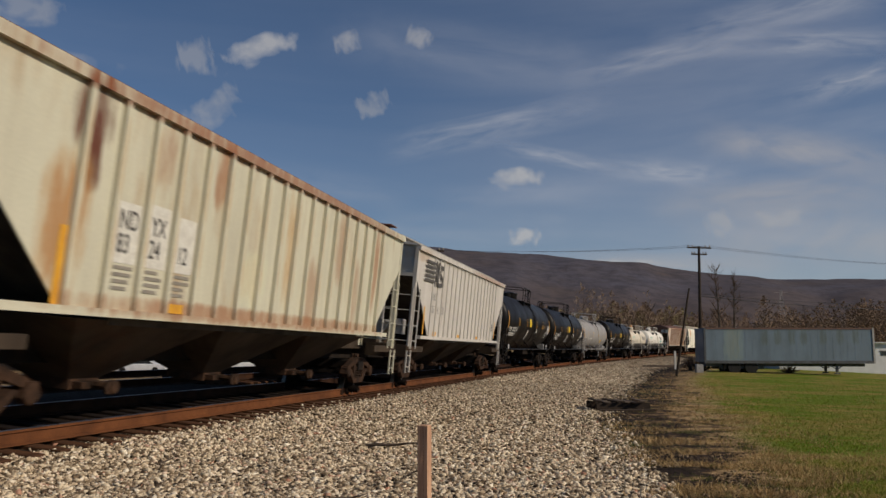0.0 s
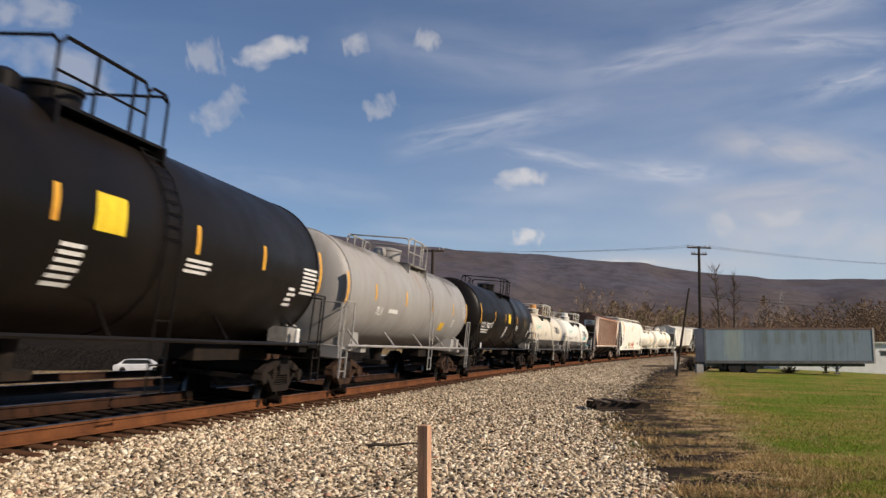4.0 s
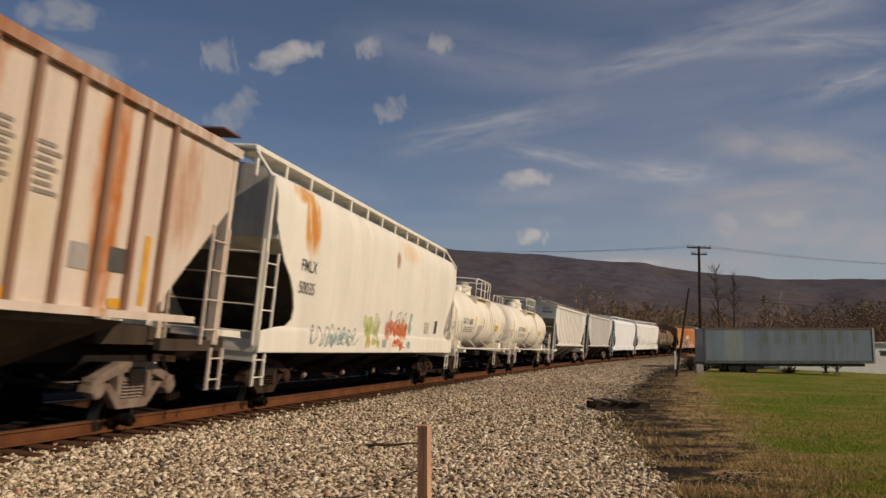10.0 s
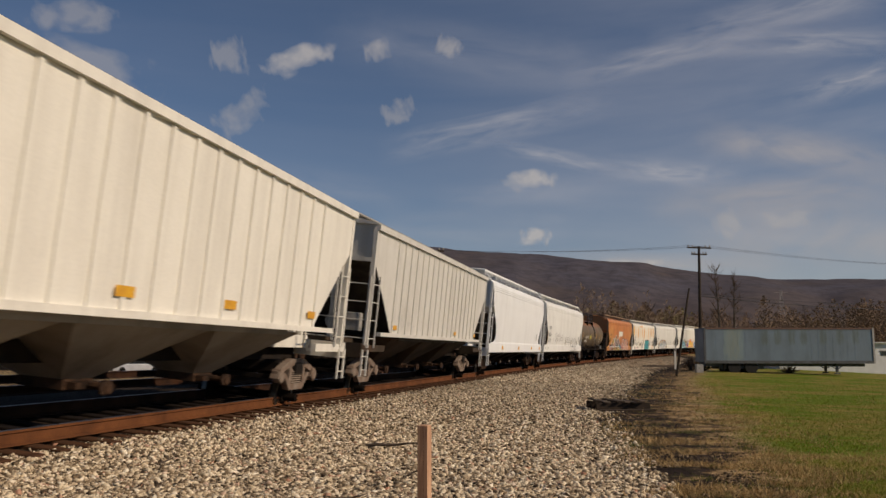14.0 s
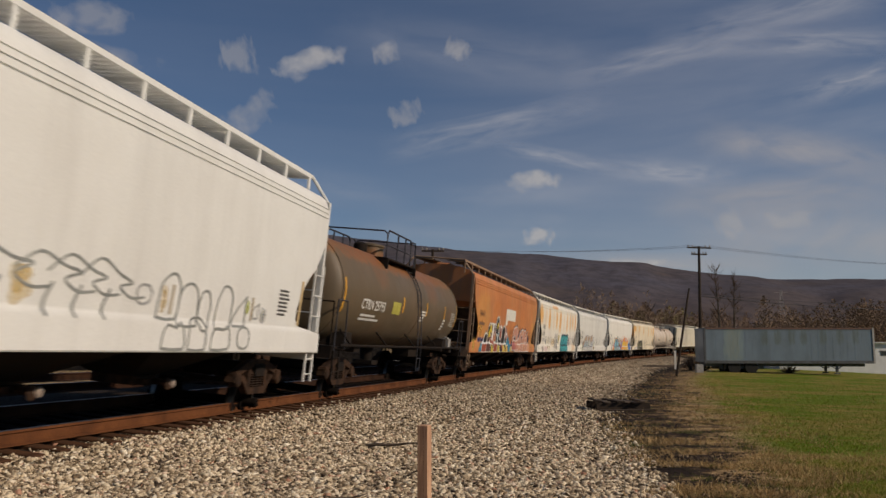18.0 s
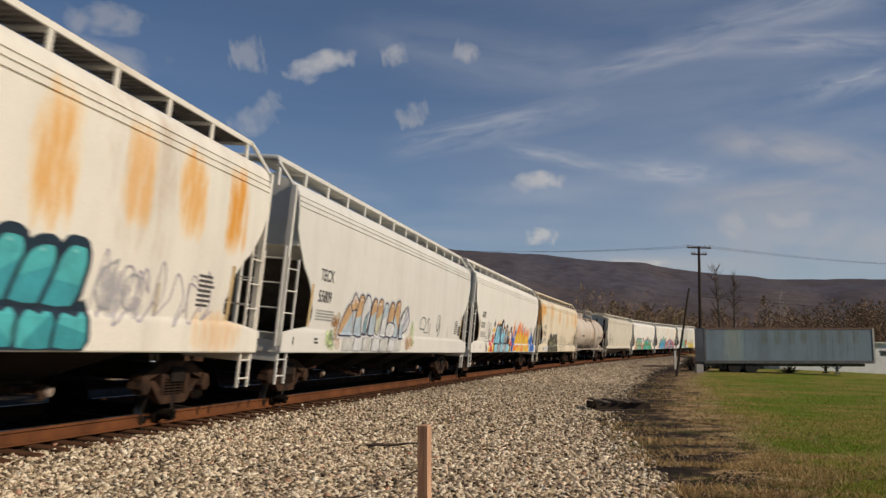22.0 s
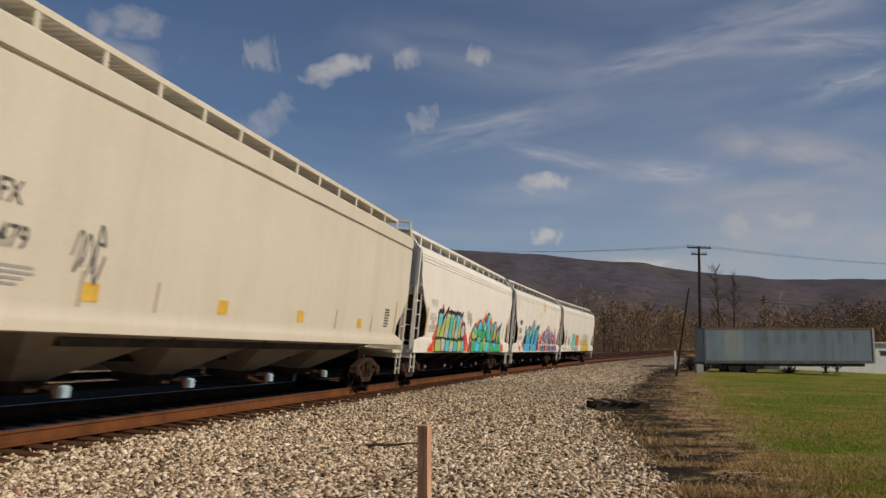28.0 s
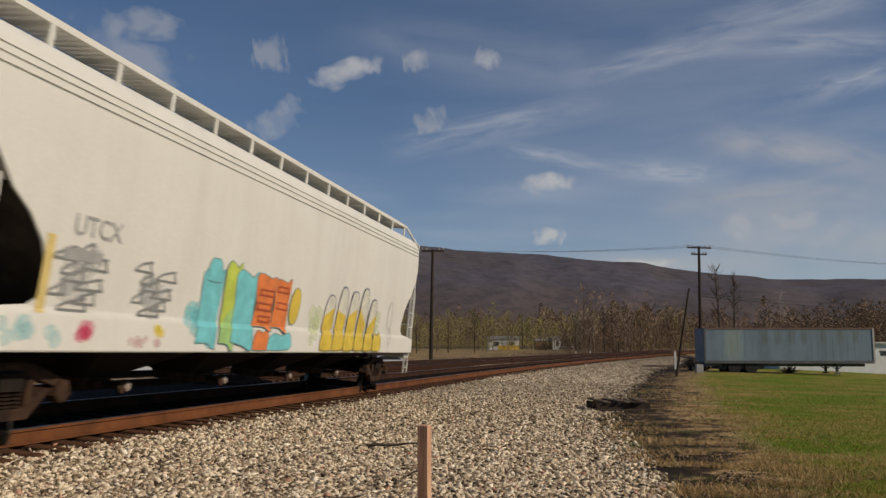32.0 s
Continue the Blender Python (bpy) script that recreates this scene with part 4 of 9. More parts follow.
def small_building(x, y, w, d, h, colour, label, roof=(0.3, 0.3, 0.3), trim=None):
    base = ground_at(x, y)
    t = thing("building", pose(x, y, base - 0.2), label, "building", "distant buildings")
    part("wall", Build().box(0, w, 0, d, 0, h), surface("painted_siding", colour, tuple(c * 0.85 for c in colour), 1.0, 0.7), t, smooth=0)
    part("roof", Build().add([(-0.3, -0.3, h), (w + 0.3, -0.3, h), (w + 0.3, d + 0.3, h), (-0.3, d + 0.3, h), (-0.3, d / 2, h + d * 0.14), (w + 0.3, d / 2, h + d * 0.14)], [(0, 1, 5, 4), (2, 3, 4, 5), (0, 4, 3), (1, 2, 5), (3, 2, 1, 0)]), surface("grey_roof", roof, tuple(c * 0.7 for c in roof), 1.0, 0.8), t, smooth=0)
    n = max(1, int(w / 3))
    for i in range(n):
        part("window", Build().box(w * (i + 0.35) / n, w * (i + 0.65) / n, -0.04, 0.05, h * 0.35, h * 0.75), surface("dim_glass", (0.05, 0.05, 0.055), (0.08, 0.08, 0.08), 1, 0.2), t, smooth=0)
    if trim:
        part("band", Build().box(w * 0.3, w, -0.05, 0.0, 0.0, h * 0.45), surface("yellow_band", trim, tuple(c * 0.8 for c in trim), 1.0, 0.6), t, smooth=0)


small_building(12.6, 230, 8.6, 6, 3.2, (0.72, 0.7, 0.62), "small white building with a yellow base", trim=(0.6, 0.4, 0.06))
small_building(26.5, 235, 4.6, 5, 2.6, (0.4, 0.22, 0.1), "small orange-brown shed across the tracks")
small_building(30.8, 233, 2.4, 4, 3.3, (0.75, 0.73, 0.68), "small white hut across the tracks")
small_building(230, 900, 26, 14, 9, (0.6, 0.5, 0.45), "pale house on the mountain's lower slope", (0.4, 0.25, 0.2))
small_building(-10, 1100, 30, 14, 10, (0.55, 0.5, 0.46), "pale house on the mountain's lower slope", (0.4, 0.3, 0.25))


def gravel_yard():
    """A sunlit yard of pale gravel beyond the second track."""
    xs, ys = np.linspace(-36, -15, 22), np.linspace(80, 97, 12)
    vs, fs = [], []
    for y in ys:
        for x in xs:
            vs.append((x + 0.6 * math.sin(y), y, ground_at(x, y) + 0.05))
    n = len(xs)
    for j in range(len(ys) - 1):
        fs += [(j * n + i, j * n + i + 1, j * n + n + i + 1, j * n + n + i) for i in range(n - 1)]
    part("road_yard", Build().add(vs, fs), surface("pale_yard_gravel", (0.62, 0.54, 0.43), (0.5, 0.42, 0.32), 1.2, 0.95, world_space=True), None, "pale gravel yard beyond the tracks")
    tagged(bpy.data.objects["road_yard"], category="road", kind="structure")


gravel_yard()


def car_parked(x, y, colour, label, turn=0, s=1.0):
    base = ground_at(x, y)
    t = thing("parked_car", pose(x, y, base, 0, 0, turn), label, "car", "parked cars")
    paint_ = surface("car_paint", colour, tuple(c * 0.85 for c in colour), 2, 0.3)
    part("body", Build().loft([(0.25, 0.85, -2.2 * s, 2.2 * s), (0.6, 0.9, -2.25 * s, 2.25 * s), (0.85, 0.86, -2.15 * s, 2.1 * s), (0.9, 0.8, -1.9 * s, 1.5 * s), (1.4, 0.62, -1.3 * s, 0.7 * s), (1.45, 0.5, -1.1 * s, 0.5 * s)]), paint_, t)
    glass = surface("car_glass", (0.02, 0.022, 0.025), (0.03, 0.03, 0.03), 1, 0.1)
    part("side_window", Build().prism([(-1.5 * s, 0.95), (1.2 * s, 0.95), (0.65 * s, 1.36), (-1.2 * s, 1.36)], -0.79, -0.7), glass, t, smooth=0)
    for dx in (-1.4 * s, 1.4 * s):
        for y_ in (-0.8, 0.8):
            part("wheel", Build().lathe([(y_ - 0.1, 0.2), (y_ - 0.1, 0.31), (y_ + 0.1, 0.31), (y_ + 0.1, 0.2)], 16, "y", (dx, 0, 0.31)), BLACK, t)


car_parked(33.5, 228, (0.7, 0.7, 0.7), "white car parked far across the tracks")
car_parked(-21, 88, (0.72, 0.72, 0.7), "white car parked beyond the tracks", 8)
car_parked(-31, 86, (0.7, 0.7, 0.7), "white van parked beyond the tracks", 5, 1.15)
car_parked(-6, 95, (0.45, 0.46, 0.48), "grey car parked beyond the tracks", 12)


# ---- small things beside the track ----
def stake():
    x, y = -0.15, 7.1
    base = ground_at(x, y)
    wood = Nodes("fresh_sawn_post")
    v = wood.coords((9, 9, 0.7))
    g = wood.noise(v, 4.0, 5, 0.6, 1.2)
    col = wood.ramp(g, (0.3, (0.36, 0.19, 0.11)), (0.55, (0.5, 0.29, 0.17)), (0.75, (0.6, 0.38, 0.24)))
    wood.bump(g, 0.3, 0.004)
    mat_ = wood.done(col, 0.75)
    b = Build().chamfer(-0.0445, 0.0445, -0.0445, 0.0445, -0.3, 0.475 - base - 0.25, 0.006)
    t = thing("wooden_post", pose(x, y, base, 0.6, 0, -22), "short square sawn timber post in the ballast", "post")
    part("post", b, mat_, t, smooth=0)
    part("split", Build().box(0.006, 0.0095, -0.0452, -0.044, -0.1, 0.475 - base - 0.252), surface("dark_split", (0.12, 0.06, 0.04), (0.08, 0.04, 0.03), 8, 0.9), t, smooth=0)


stake()


def debris():
    rnd = random.Random(8)
    x, y = 4.55, 21.9
    z = ground_at(x, y)
    t = thing("broken_pallet", pose(x, y, z, 0, 0, 6), "broken dark timber pallet lying on the gravel", "pallet")
    for i in range(3):
        part("runner", Build().chamfer(-0.7, 0.7, -0.5 + 0.45 * i, -0.42 + 0.45 * i, 0.0, 0.2, 0.01), POLE, t, smooth=0)
    for i in range(6):
        part("board", Build().chamfer(-0.68 + 0.23 * i, -0.54 + 0.23 * i, -0.6, 0.6, 0.2, 0.23, 0.005), TIMBER if i % 2 else POLE, t, smooth=0, m=pose(0, 0, rnd.uniform(0, 0.03), 0, rnd.uniform(-3, 3), rnd.uniform(-8, 8)))
    part("board", Build().chamfer(-0.75, 0.75, -0.72, -0.6, 0.0, 0.05, 0.005), POLE, t, smooth=0, m=pose(0, 0, 0, 0, 0, 4))
    lumber = thing("old_tie", pose(19.6, 75.5, ground_at(19.6, 75.5), 0, 0, 3), "weathered railway tie lying in the grass", "timber")
    part("beam", Build().chamfer(-1.5, 1.5, -0.14, 0.14, 0, 0.2, 0.02), TIMBER, lumber, smooth=0)
    for k, (x, y, s, r) in enumerate(((-0.76, 12.2, 1.5, -14), (-0.35, 9.4, 0.35, 20), (-3.3, 10.1, 0.3, 50), (0.9, 14.8, 0.4, -5), (-0.9, 8.0, 0.5, 12))):
        t = thing("stick", pose(x, y, ground_at(x, y) + 0.03, 0, 0, r), "dark broken branch lying on the ballast", "branch", "fallen sticks")
        b = Build()
        p = Vector((-s * 0.25, 0, 0.01))
        for i in range(5):
            q = p + Vector((s * 0.12, rnd.uniform(-0.03, 0.03), rnd.uniform(-0.012, 0.03)))
            b.bar(p, q, 0.024 * s ** 0.5 * (1 - i * 0.13), 6, 0.024 * s ** 0.5 * (0.87 - i * 0.13))
            if i in (1, 3):
                b.bar(p, p + Vector((s * 0.1, rnd.choice((-0.1, 0.1)), 0.04)), 0.01, 5, 0.004)
            p = q
        part("branch", b, TIMBER, t)
    for x, y, h in ((19.6, 70.5, 1.5), (26.5, 150, 1.1), (23.6, 148, 1.1)):
        t = thing("marker_post", pose(x, y, ground_at(x, y)), "slim white marker post beside the track", "post", "marker posts")
        part("post", Build().chamfer(-0.07, 0.07, -0.07, 0.07, 0, h, 0.03), TEXT_WHITE, t, smooth=0)
    t = thing("concrete_block", pose(19.0, 62.0, ground_at(19, 62)), "grey concrete block beside the trailer", "block")
    part("block", Build().chamfer(-0.25, 0.25, -0.2, 0.2, 0, 0.6, 0.03), GALV, t, smooth=0)


debris()


def bush(x, y, r, h, seed, label, mat_):
    rnd = random.Random(seed)
    a, c = Build(), Build()
    for i in range(60):
        ang, out = rnd.uniform(0, 6.283), r * rnd.uniform(0.1, 1.0)
        q = Vector((math.cos(ang) * out, math.sin(ang) * out, h * rnd.uniform(0.35, 1.0) * (1 - 0.4 * out / r)))
        a.bar((q.x * 0.15, q.y * 0.15, 0), q, 0.014, 3, 0.004)
        for j in range(14):
            s = q * rnd.uniform(0.5, 1.0)
            d = Vector((rnd.uniform(-1, 1), rnd.uniform(-1, 1), rnd.uniform(-0.4, 1))) * 0.13
            w = Vector((rnd.uniform(-1, 1), rnd.uniform(-1, 1), rnd.uniform(-1, 1))) * 0.03
            c.add([s - w, s + w, s + d], [(0, 1, 2)])
    t = thing("bush", pose(x, y, ground_at(x, y)), label, "bush", "brush by the track")
    part("stems", a, BARK, t)
    part("leaves", c, mat_, t, smooth=0)


bush(20.2, 68, 0.9, 1.3, 1, "tangled dark brush beside the trailer", TWIG)
bush(20.9, 67, 0.7, 1.0, 2, "tangled dark brush beside the trailer", BUDS)
bush(22.8, 66.5, 0.8, 0.7, 3, "dry brown brush under the trailer", TWIG)
bush(27.5, 66.5, 0.8, 0.7, 4, "dry brown brush under the trailer", TWIG)


# ---- grass ----
def blades(name, n, keep, h, material, label, x0, x1, y0, y1, seed, clumps=0):
    rng = np.random.default_rng(seed)
    Y = 1.0 / rng.uniform(1.0 / y1, 1.0 / y0, n)
    X = rng.uniform(x0, x1, n) * (Y / y0) ** 0.85
    ok = keep(cover_at(X, Y) + rng.normal(0, 0.35, n), rng) & (X < 0.6 * Y + 2)
    X, Y = X[ok], Y[ok]
    n = len(X)
    if clumps in (-1, 1):
        ok = clumps * lawn_patch(X, Y) > rng.normal(-0.42 if clumps < 0 else 0.22, 0.12, n)
    elif clumps:
        ok = np.array([noise.fractal(Vector((x * (0.5 if clumps == 2 else 1.1), y * (0.95 if clumps == 2 else 1.1), 4.0 * clumps)), 0.75, 2.0, 5) for x, y in zip(X, Y)]) > rng.uniform(-0.05, 0.25, n) + (0.0 if clumps == 2 else 0.2)
    X, Y = X[ok], Y[ok]
    n = len(X)
    Z = ground_z(X, Y) - 0.01
    grow = np.clip(Y / 12, 1, 3.2)
    a = rng.uniform(0, 6.283, n)
    w = 0.0045 * grow
    hh = h * rng.lognormal(0, 0.4, n)
    lean = rng.normal(0, 0.75, (n, 2)) * hh[:, None]
    P = np.zeros((n, 3, 3))
    P[:, 0] = np.stack([X - np.cos(a) * w, Y - np.sin(a) * w, Z], 1)
    P[:, 1] = np.stack([X + np.cos(a) * w, Y + np.sin(a) * w, Z], 1)
    P[:, 2] = np.stack([X + lean[:, 0], Y + lean[:, 1], Z + hh], 1)
    F = np.arange(3 * n).reshape(n, 3)
    me = bpy.data.meshes.new(name)
    me.vertices.add(3 * n)
    me.vertices.foreach_set("co", P.astype(np.float32).ravel())
    me.loops.add(3 * n)
    me.loops.foreach_set("vertex_index", F.astype(np.int32).ravel())
    me.polygons.add(n)
    me.polygons.foreach_set("loop_start", np.arange(0, 3 * n, 3, dtype=np.int32))
    me.update(calc_edges=True)
    me.validate()
    me.materials.append(material)
    tagged(new(name, me), label, "grass", kind="stuff")


def blade_material(name, c0, c1, c2):
    k = Nodes(name)
    g = k.n("NewGeometry")
    col = k.ramp(g.outputs["Random Per Island"], (0.0, c0), (0.5, c1), (1.0, c2))
    return k.done(col, 0.8, gloss=0.1)


def lawn_patch(X, Y):
    """Above 0 where the turf has dried to straw."""
    return np.array([noise.fractal(Vector((x * 0.28, y * 0.34, 7.0)), 0.7, 2.0, 5) for x, y in zip(X, Y)])


GREEN_BLADES = blade_material("green_blades", (0.062, 0.1, 0.006), (0.135, 0.18, 0.014), (0.25, 0.2, 0.04))
STRAW_BLADES = blade_material("dry_blades", (0.2, 0.12, 0.045), (0.42, 0.28, 0.12), (0.56, 0.41, 0.21))
blades("green_grass", 190000, lambda c, r: (c > 2.6) & (r.uniform(size=len(c)) < 0.9), 0.026, GREEN_BLADES, "short green lawn grass", 2.0, 6.2, 7.5, 62, 3, -1)
blades("straw_turf", 80000, lambda c, r: (c > 2.4) & (r.uniform(size=len(c)) < 0.85), 0.032, STRAW_BLADES, "dried straw patches in the lawn", 2.0, 6.2, 7.5, 62, 5, 1)
blades("dry_grass", 260000, lambda c, r: (c > 0.55) & (c < 4.2) & (r.uniform(size=len(c)) < np.where(c > 3.2, 0.5, 0.8)), 0.055, STRAW_BLADES, "dry tan grass at the lawn's edge", 1.5, 6.0, 7.0, 70, 4, 2)
blades("weed_tufts", 90000, lambda c, r: (c > 0.2) & (c < 2.8), 0.04, blade_material("weed_blades", (0.05, 0.075, 0.012), (0.1, 0.12, 0.025), (0.2, 0.17, 0.06)), "scattered green weed tufts in the dirt", 1.4, 5.0, 7.0, 60, 9, 3)


# ---- train: shared running gear ----
def wheelset_mesh():
    b = Build()
    for s in (-1, 1):
        b.lathe([(s * 0.685, 0.1), (s * 0.685, 0.478), (s * 0.71, 0.49), (s * 0.725, 0.462), (s * 0.82, 0.455), (s * 0.82, 0.395), (s * 0.79, 0.37), (s * 0.78, 0.17), (s * 0.84, 0.15), (s * 0.84, 0.08)], 28, "y")
        b.lathe([(s * 0.84, 0.085), (s * 1.09, 0.085), (s * 1.1, 0.06)], 12, "y")
        for i in range(3):
            b.box(-0.02 + 0.05 * math.cos(i * 2.094), 0.02 + 0.05 * math.cos(i * 2.094), s * 1.1 - 0.015, s * 1.1 + 0.015, -0.02 + 0.05 * math.sin(i * 2.094), 0.02 + 0.05 * math.sin(i * 2.094))
    b.lathe([(-0.7, 0.085), (0.7, 0.085)], 12, "y")
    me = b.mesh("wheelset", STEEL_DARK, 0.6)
    me.materials.append(TREAD)
    ring = [1 if abs(abs(p.center.y) - 0.7725) < 0.03 and math.hypot(p.center.x, p.center.z) > 0.44 or abs(abs(p.center.y) - 0.82) < 0.004 and math.hypot(p.center.x, p.center.z) > 0.4 else 0 for p in me.polygons]
    me.polygons.foreach_set("material_index", ring)
    return me


def frame_mesh(material, s):
    b, y0, y1 = Build(), s * 0.93, s * 1.06
    b.prism([(-1.02, 0.56), (-0.78, 0.66), (-0.36, 0.8), (0.36, 0.8), (0.78, 0.66), (1.02, 0.56), (1.02, 0.44), (0.78, 0.53), (0.34, 0.66), (-0.34, 0.66), (-0.78, 0.53), (-1.02, 0.44)], y0, y1)
    b.prism([(-0.72, 0.5), (-0.6, 0.52), (-0.28, 0.3), (0.28, 0.3), (0.6, 0.52), (0.72, 0.5), (0.36, 0.17), (-0.36, 0.17)], y0, y1)
    for q in (-1, 1):
        b.prism([(q * 0.3, 0.28), (q * 0.42, 0.34), (q * 0.42, 0.7), (q * 0.3, 0.7)], y0, y1)
        b.prism([(q * 0.74, 0.42), (q * 0.82, 0.6), (q * 0.98, 0.6), (q * 1.06, 0.42), (q * 1.0, 0.4), (q * 0.96, 0.5), (q * 0.84, 0.5), (q * 0.8, 0.4)], y0 - s * 0.02, y1 + s * 0.03)
        b.lathe([(s * 0.95, 0.13), (s * 1.1, 0.13), (s * 1.12, 0.1)], 14, "y", (q * 0.89, 0, 0.457))
    return b.mesh("side_frame", material, 0.5)


def spring_mesh(material, s):
    prof = [(0.3, 0.05)]
    for k in range(6):
        prof += [(0.315 + k * 0.045, 0.085), (0.335 + k * 0.045, 0.055)]
    return Build().lathe(prof + [(0.59, 0.05)], 10, "z", (0, s * 1.0, 0)).mesh("spring", material, 0.6)


PALE_TRUCK = surface("dusty_cast_steel", (0.24, 0.19, 0.15), (0.15, 0.1, 0.075), 5, 0.85)
WHEELS = wheelset_mesh()
GEAR = {}
for key_, mat_ in (("rust", TRUCK), ("pale", PALE_TRUCK), ("dark", STEEL_DARK)):
    bol = Build().chamfer(-0.2, 0.2, -1.1, 1.1, 0.5, 0.74, 0.05).lathe([(0.7, 0.2), (0.82, 0.2)], 16, "z")
    bol.box(-0.7, -0.62, -0.8, 0.8, 0.38, 0.46).box(0.62, 0.7, -0.8, 0.8, 0.38, 0.46)
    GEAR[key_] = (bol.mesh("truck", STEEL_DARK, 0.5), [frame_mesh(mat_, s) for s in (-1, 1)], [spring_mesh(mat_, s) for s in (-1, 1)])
AXLES = []  # (wheelset, car number), turned in motions()


def truck(car, x, gear, number):
    bol, frames, springs = GEAR[gear]
    t = part("truck", bol, None, car, m=pose(x, 0, 0))
    for f, s in zip(frames, springs):
        part("side_frame", f, None, t)
        for q in (-0.18, 0.0, 0.18):
            part("spring", s, None, t, m=pose(q, 0, 0))
    for q in (-0.89, 0.89):
        AXLES.append((part("wheelset", WHEELS, None, t, m=pose(q, 0, 0.457)), number))


COUPLER = Build().box(-0.1, 0.75, -0.09, 0.09, 0.78, 0.95).prism([(0.62, 0.68), (0.95, 0.7), (0.98, 0.86), (0.95, 1.02), (0.62, 1.05)], -0.13, 0.16).mesh("coupler", TRUCK, 0.4)
HOSE = Build().path([(0.5, -0.35, 0.8), (0.75, -0.36, 0.55), (0.95, -0.3, 0.42)], 0.025).mesh("air_hose", BLACK)


def ends(car, half):
    for s in (0, 180):
        part("coupler", COUPLER, None, car, m=pose(0, 0, 0, 0, 0, s) @ pose(half - 0.98, 0, 0))
        part("air_hose", HOSE, None, car, m=pose(0, 0, 0, 0, 0, s) @ pose(half - 0.98, 0, 0))


def ladder_part(car, p, q, top, low, rungs, material, r=0.017, name="ladder"):
    """Two uprights at (x, y) p and q, with a rung between them at each level."""
    def upright(x, y):
        return Build().box(x - r * 1.3, x + r * 1.3, y - r, y + r, low, top)

    ob = part(name, upright(*p), material, car, smooth=0)
    part("upright", upright(*q), material, ob, smooth=0)
    rung = Build().bar((*p, 0), (*q, 0), 0.013, 5).mesh("rung", material)
    for i in range(rungs):
        part("rung", rung, None, ob, m=pose(0, 0, low + (top - low) * (i + 0.5) / rungs))
    return ob


# ---- train: marks laid on a side ----
def slices(b, pts, face, off, dz=0.14):
    """Lays the shape pts, (x, z), on a side whose y is face(z), cut into level strips so that it follows the side."""
    zs = [p[1] for p in pts]
    lo, hi = min(zs), max(zs)
    n = max(1, int(math.ceil((hi - lo) / dz)))
    levels = sorted(set([round(z, 4) for z in zs] + [round(lo + (hi - lo) * i / n, 4) for i in range(n + 1)] + [k for k in (1.36, 1.44) if lo < k < hi]))

    def cuts(z):
        out = []
        for (x0, z0), (x1, z1) in zip(pts, pts[1:] + pts[:1]):
            if (z0 <= z) != (z1 <= z):
                out.append(x0 + (x1 - x0) * (z - z0) / (z1 - z0))
        return sorted(out)

    seen = {}

    def vertex(x, y, z):
        row = seen.setdefault(round(z, 4), [])
        for at, index in row:
            if abs(at - x) < 0.01:
                return index
        row.append((x, len(b.v)))
        b.v.append((x, y, z))
        return row[-1][1]

    for a, c in zip(levels, levels[1:]):
        if c - a < 0.0015:
            continue
        ca, cc = cuts(a + 6e-4), cuts(c - 6e-4)
        if len(ca) != len(cc):
            ca = cc = cuts((a + c) / 2)
        ya, yc = face(a) - off, face(c) - off
        for i in range(0, len(ca) - 1, 2):
            corners = []
            for x, y, z in ((ca[i], ya, a), (ca[i + 1], ya, a), (cc[i + 1], yc, c), (cc[i], yc, c)):
                k = vertex(x, y, z)
                if k not in corners:
                    corners.append(k)
            if len(corners) > 2:
                b.f.append(tuple(corners))


def strokes(b, line, w, face, off):
    for (x0, z0), (x1, z1) in zip(line, line[1:]):
        d = math.hypot(x1 - x0, z1 - z0) or 1
        u, v = (x1 - x0) / d * w / 2, (z1 - z0) / d * w / 2
        slices(b, [(x0 - u - v, z0 - v + u), (x1 + u - v, z1 + v + u), (x1 + u + v, z1 + v - u), (x0 - u + v, z0 - v - u)], face, off)


def decal(name, b, material, car, label=""):
    if not b.f:
        return None
    me = bpy.data.meshes.new(name)
    me.from_pydata(b.v, [], b.f)
    me.materials.append(material)
    ob = new(name, me)
    ob.parent = car
    return tagged(ob, label)


def lettering(car, text, x, z, size, material, face, off=0.006, name="lettering", width=1.0):
    cu = bpy.data.curves.new("text", "FONT")
    cu.body, cu.size, cu.offset = text, size * 1.38, size * 0.016
    tmp = bpy.data.objects.new("text", cu)
    me = bpy.data.meshes.new_from_object(tmp)
    bpy.data.objects.remove(tmp)
    me.name = name
    for v in me.vertices:
        u, w = v.co.x * width, v.co.y
        v.co = (x + u, face(z + w) - off, z + w)
    me.materials.clear()
    me.materials.append(material)
    ob = new(name, me)
    ob.parent = car
    return tagged(ob, "stencilled reporting mark")


def end_lettering(car, text, x, y, z, size, material):
    """Marks on the end that looks towards -x."""
    ob = lettering(car, text, 0, 0, size, material, lambda w: 0.0, 0.0)
    for v in ob.data.vertices:
        v.co = (x, y - v.co.x, z + v.co.z)
    return ob


def fine_print(car, x, z, w, h, rows, material, face, off=0.006, seed=0):
    """Lines of small print as plain bars."""
    rnd = random.Random(seed)
    for i in range(rows):
        b = Build()
        z1 = z + h - h * i / rows
        cut = rnd.uniform(0.65, 1.0)
        slices(b, [(x, z1 - h / rows * 0.55), (x + w * cut, z1 - h / rows * 0.55), (x + w * cut, z1), (x, z1)], face, off)
        decal("data_line", b, material, car, "line of small stencilled print")


def bars(name, car, rects, material, face, off=0.006, label=""):
    for x, z, w, h in rects:
        b = Build()
        slices(b, [(x, z), (x + w, z), (x + w, z + h), (x, z + h)], face, off)
        decal(name, b, material, car, label)


INKS = {}


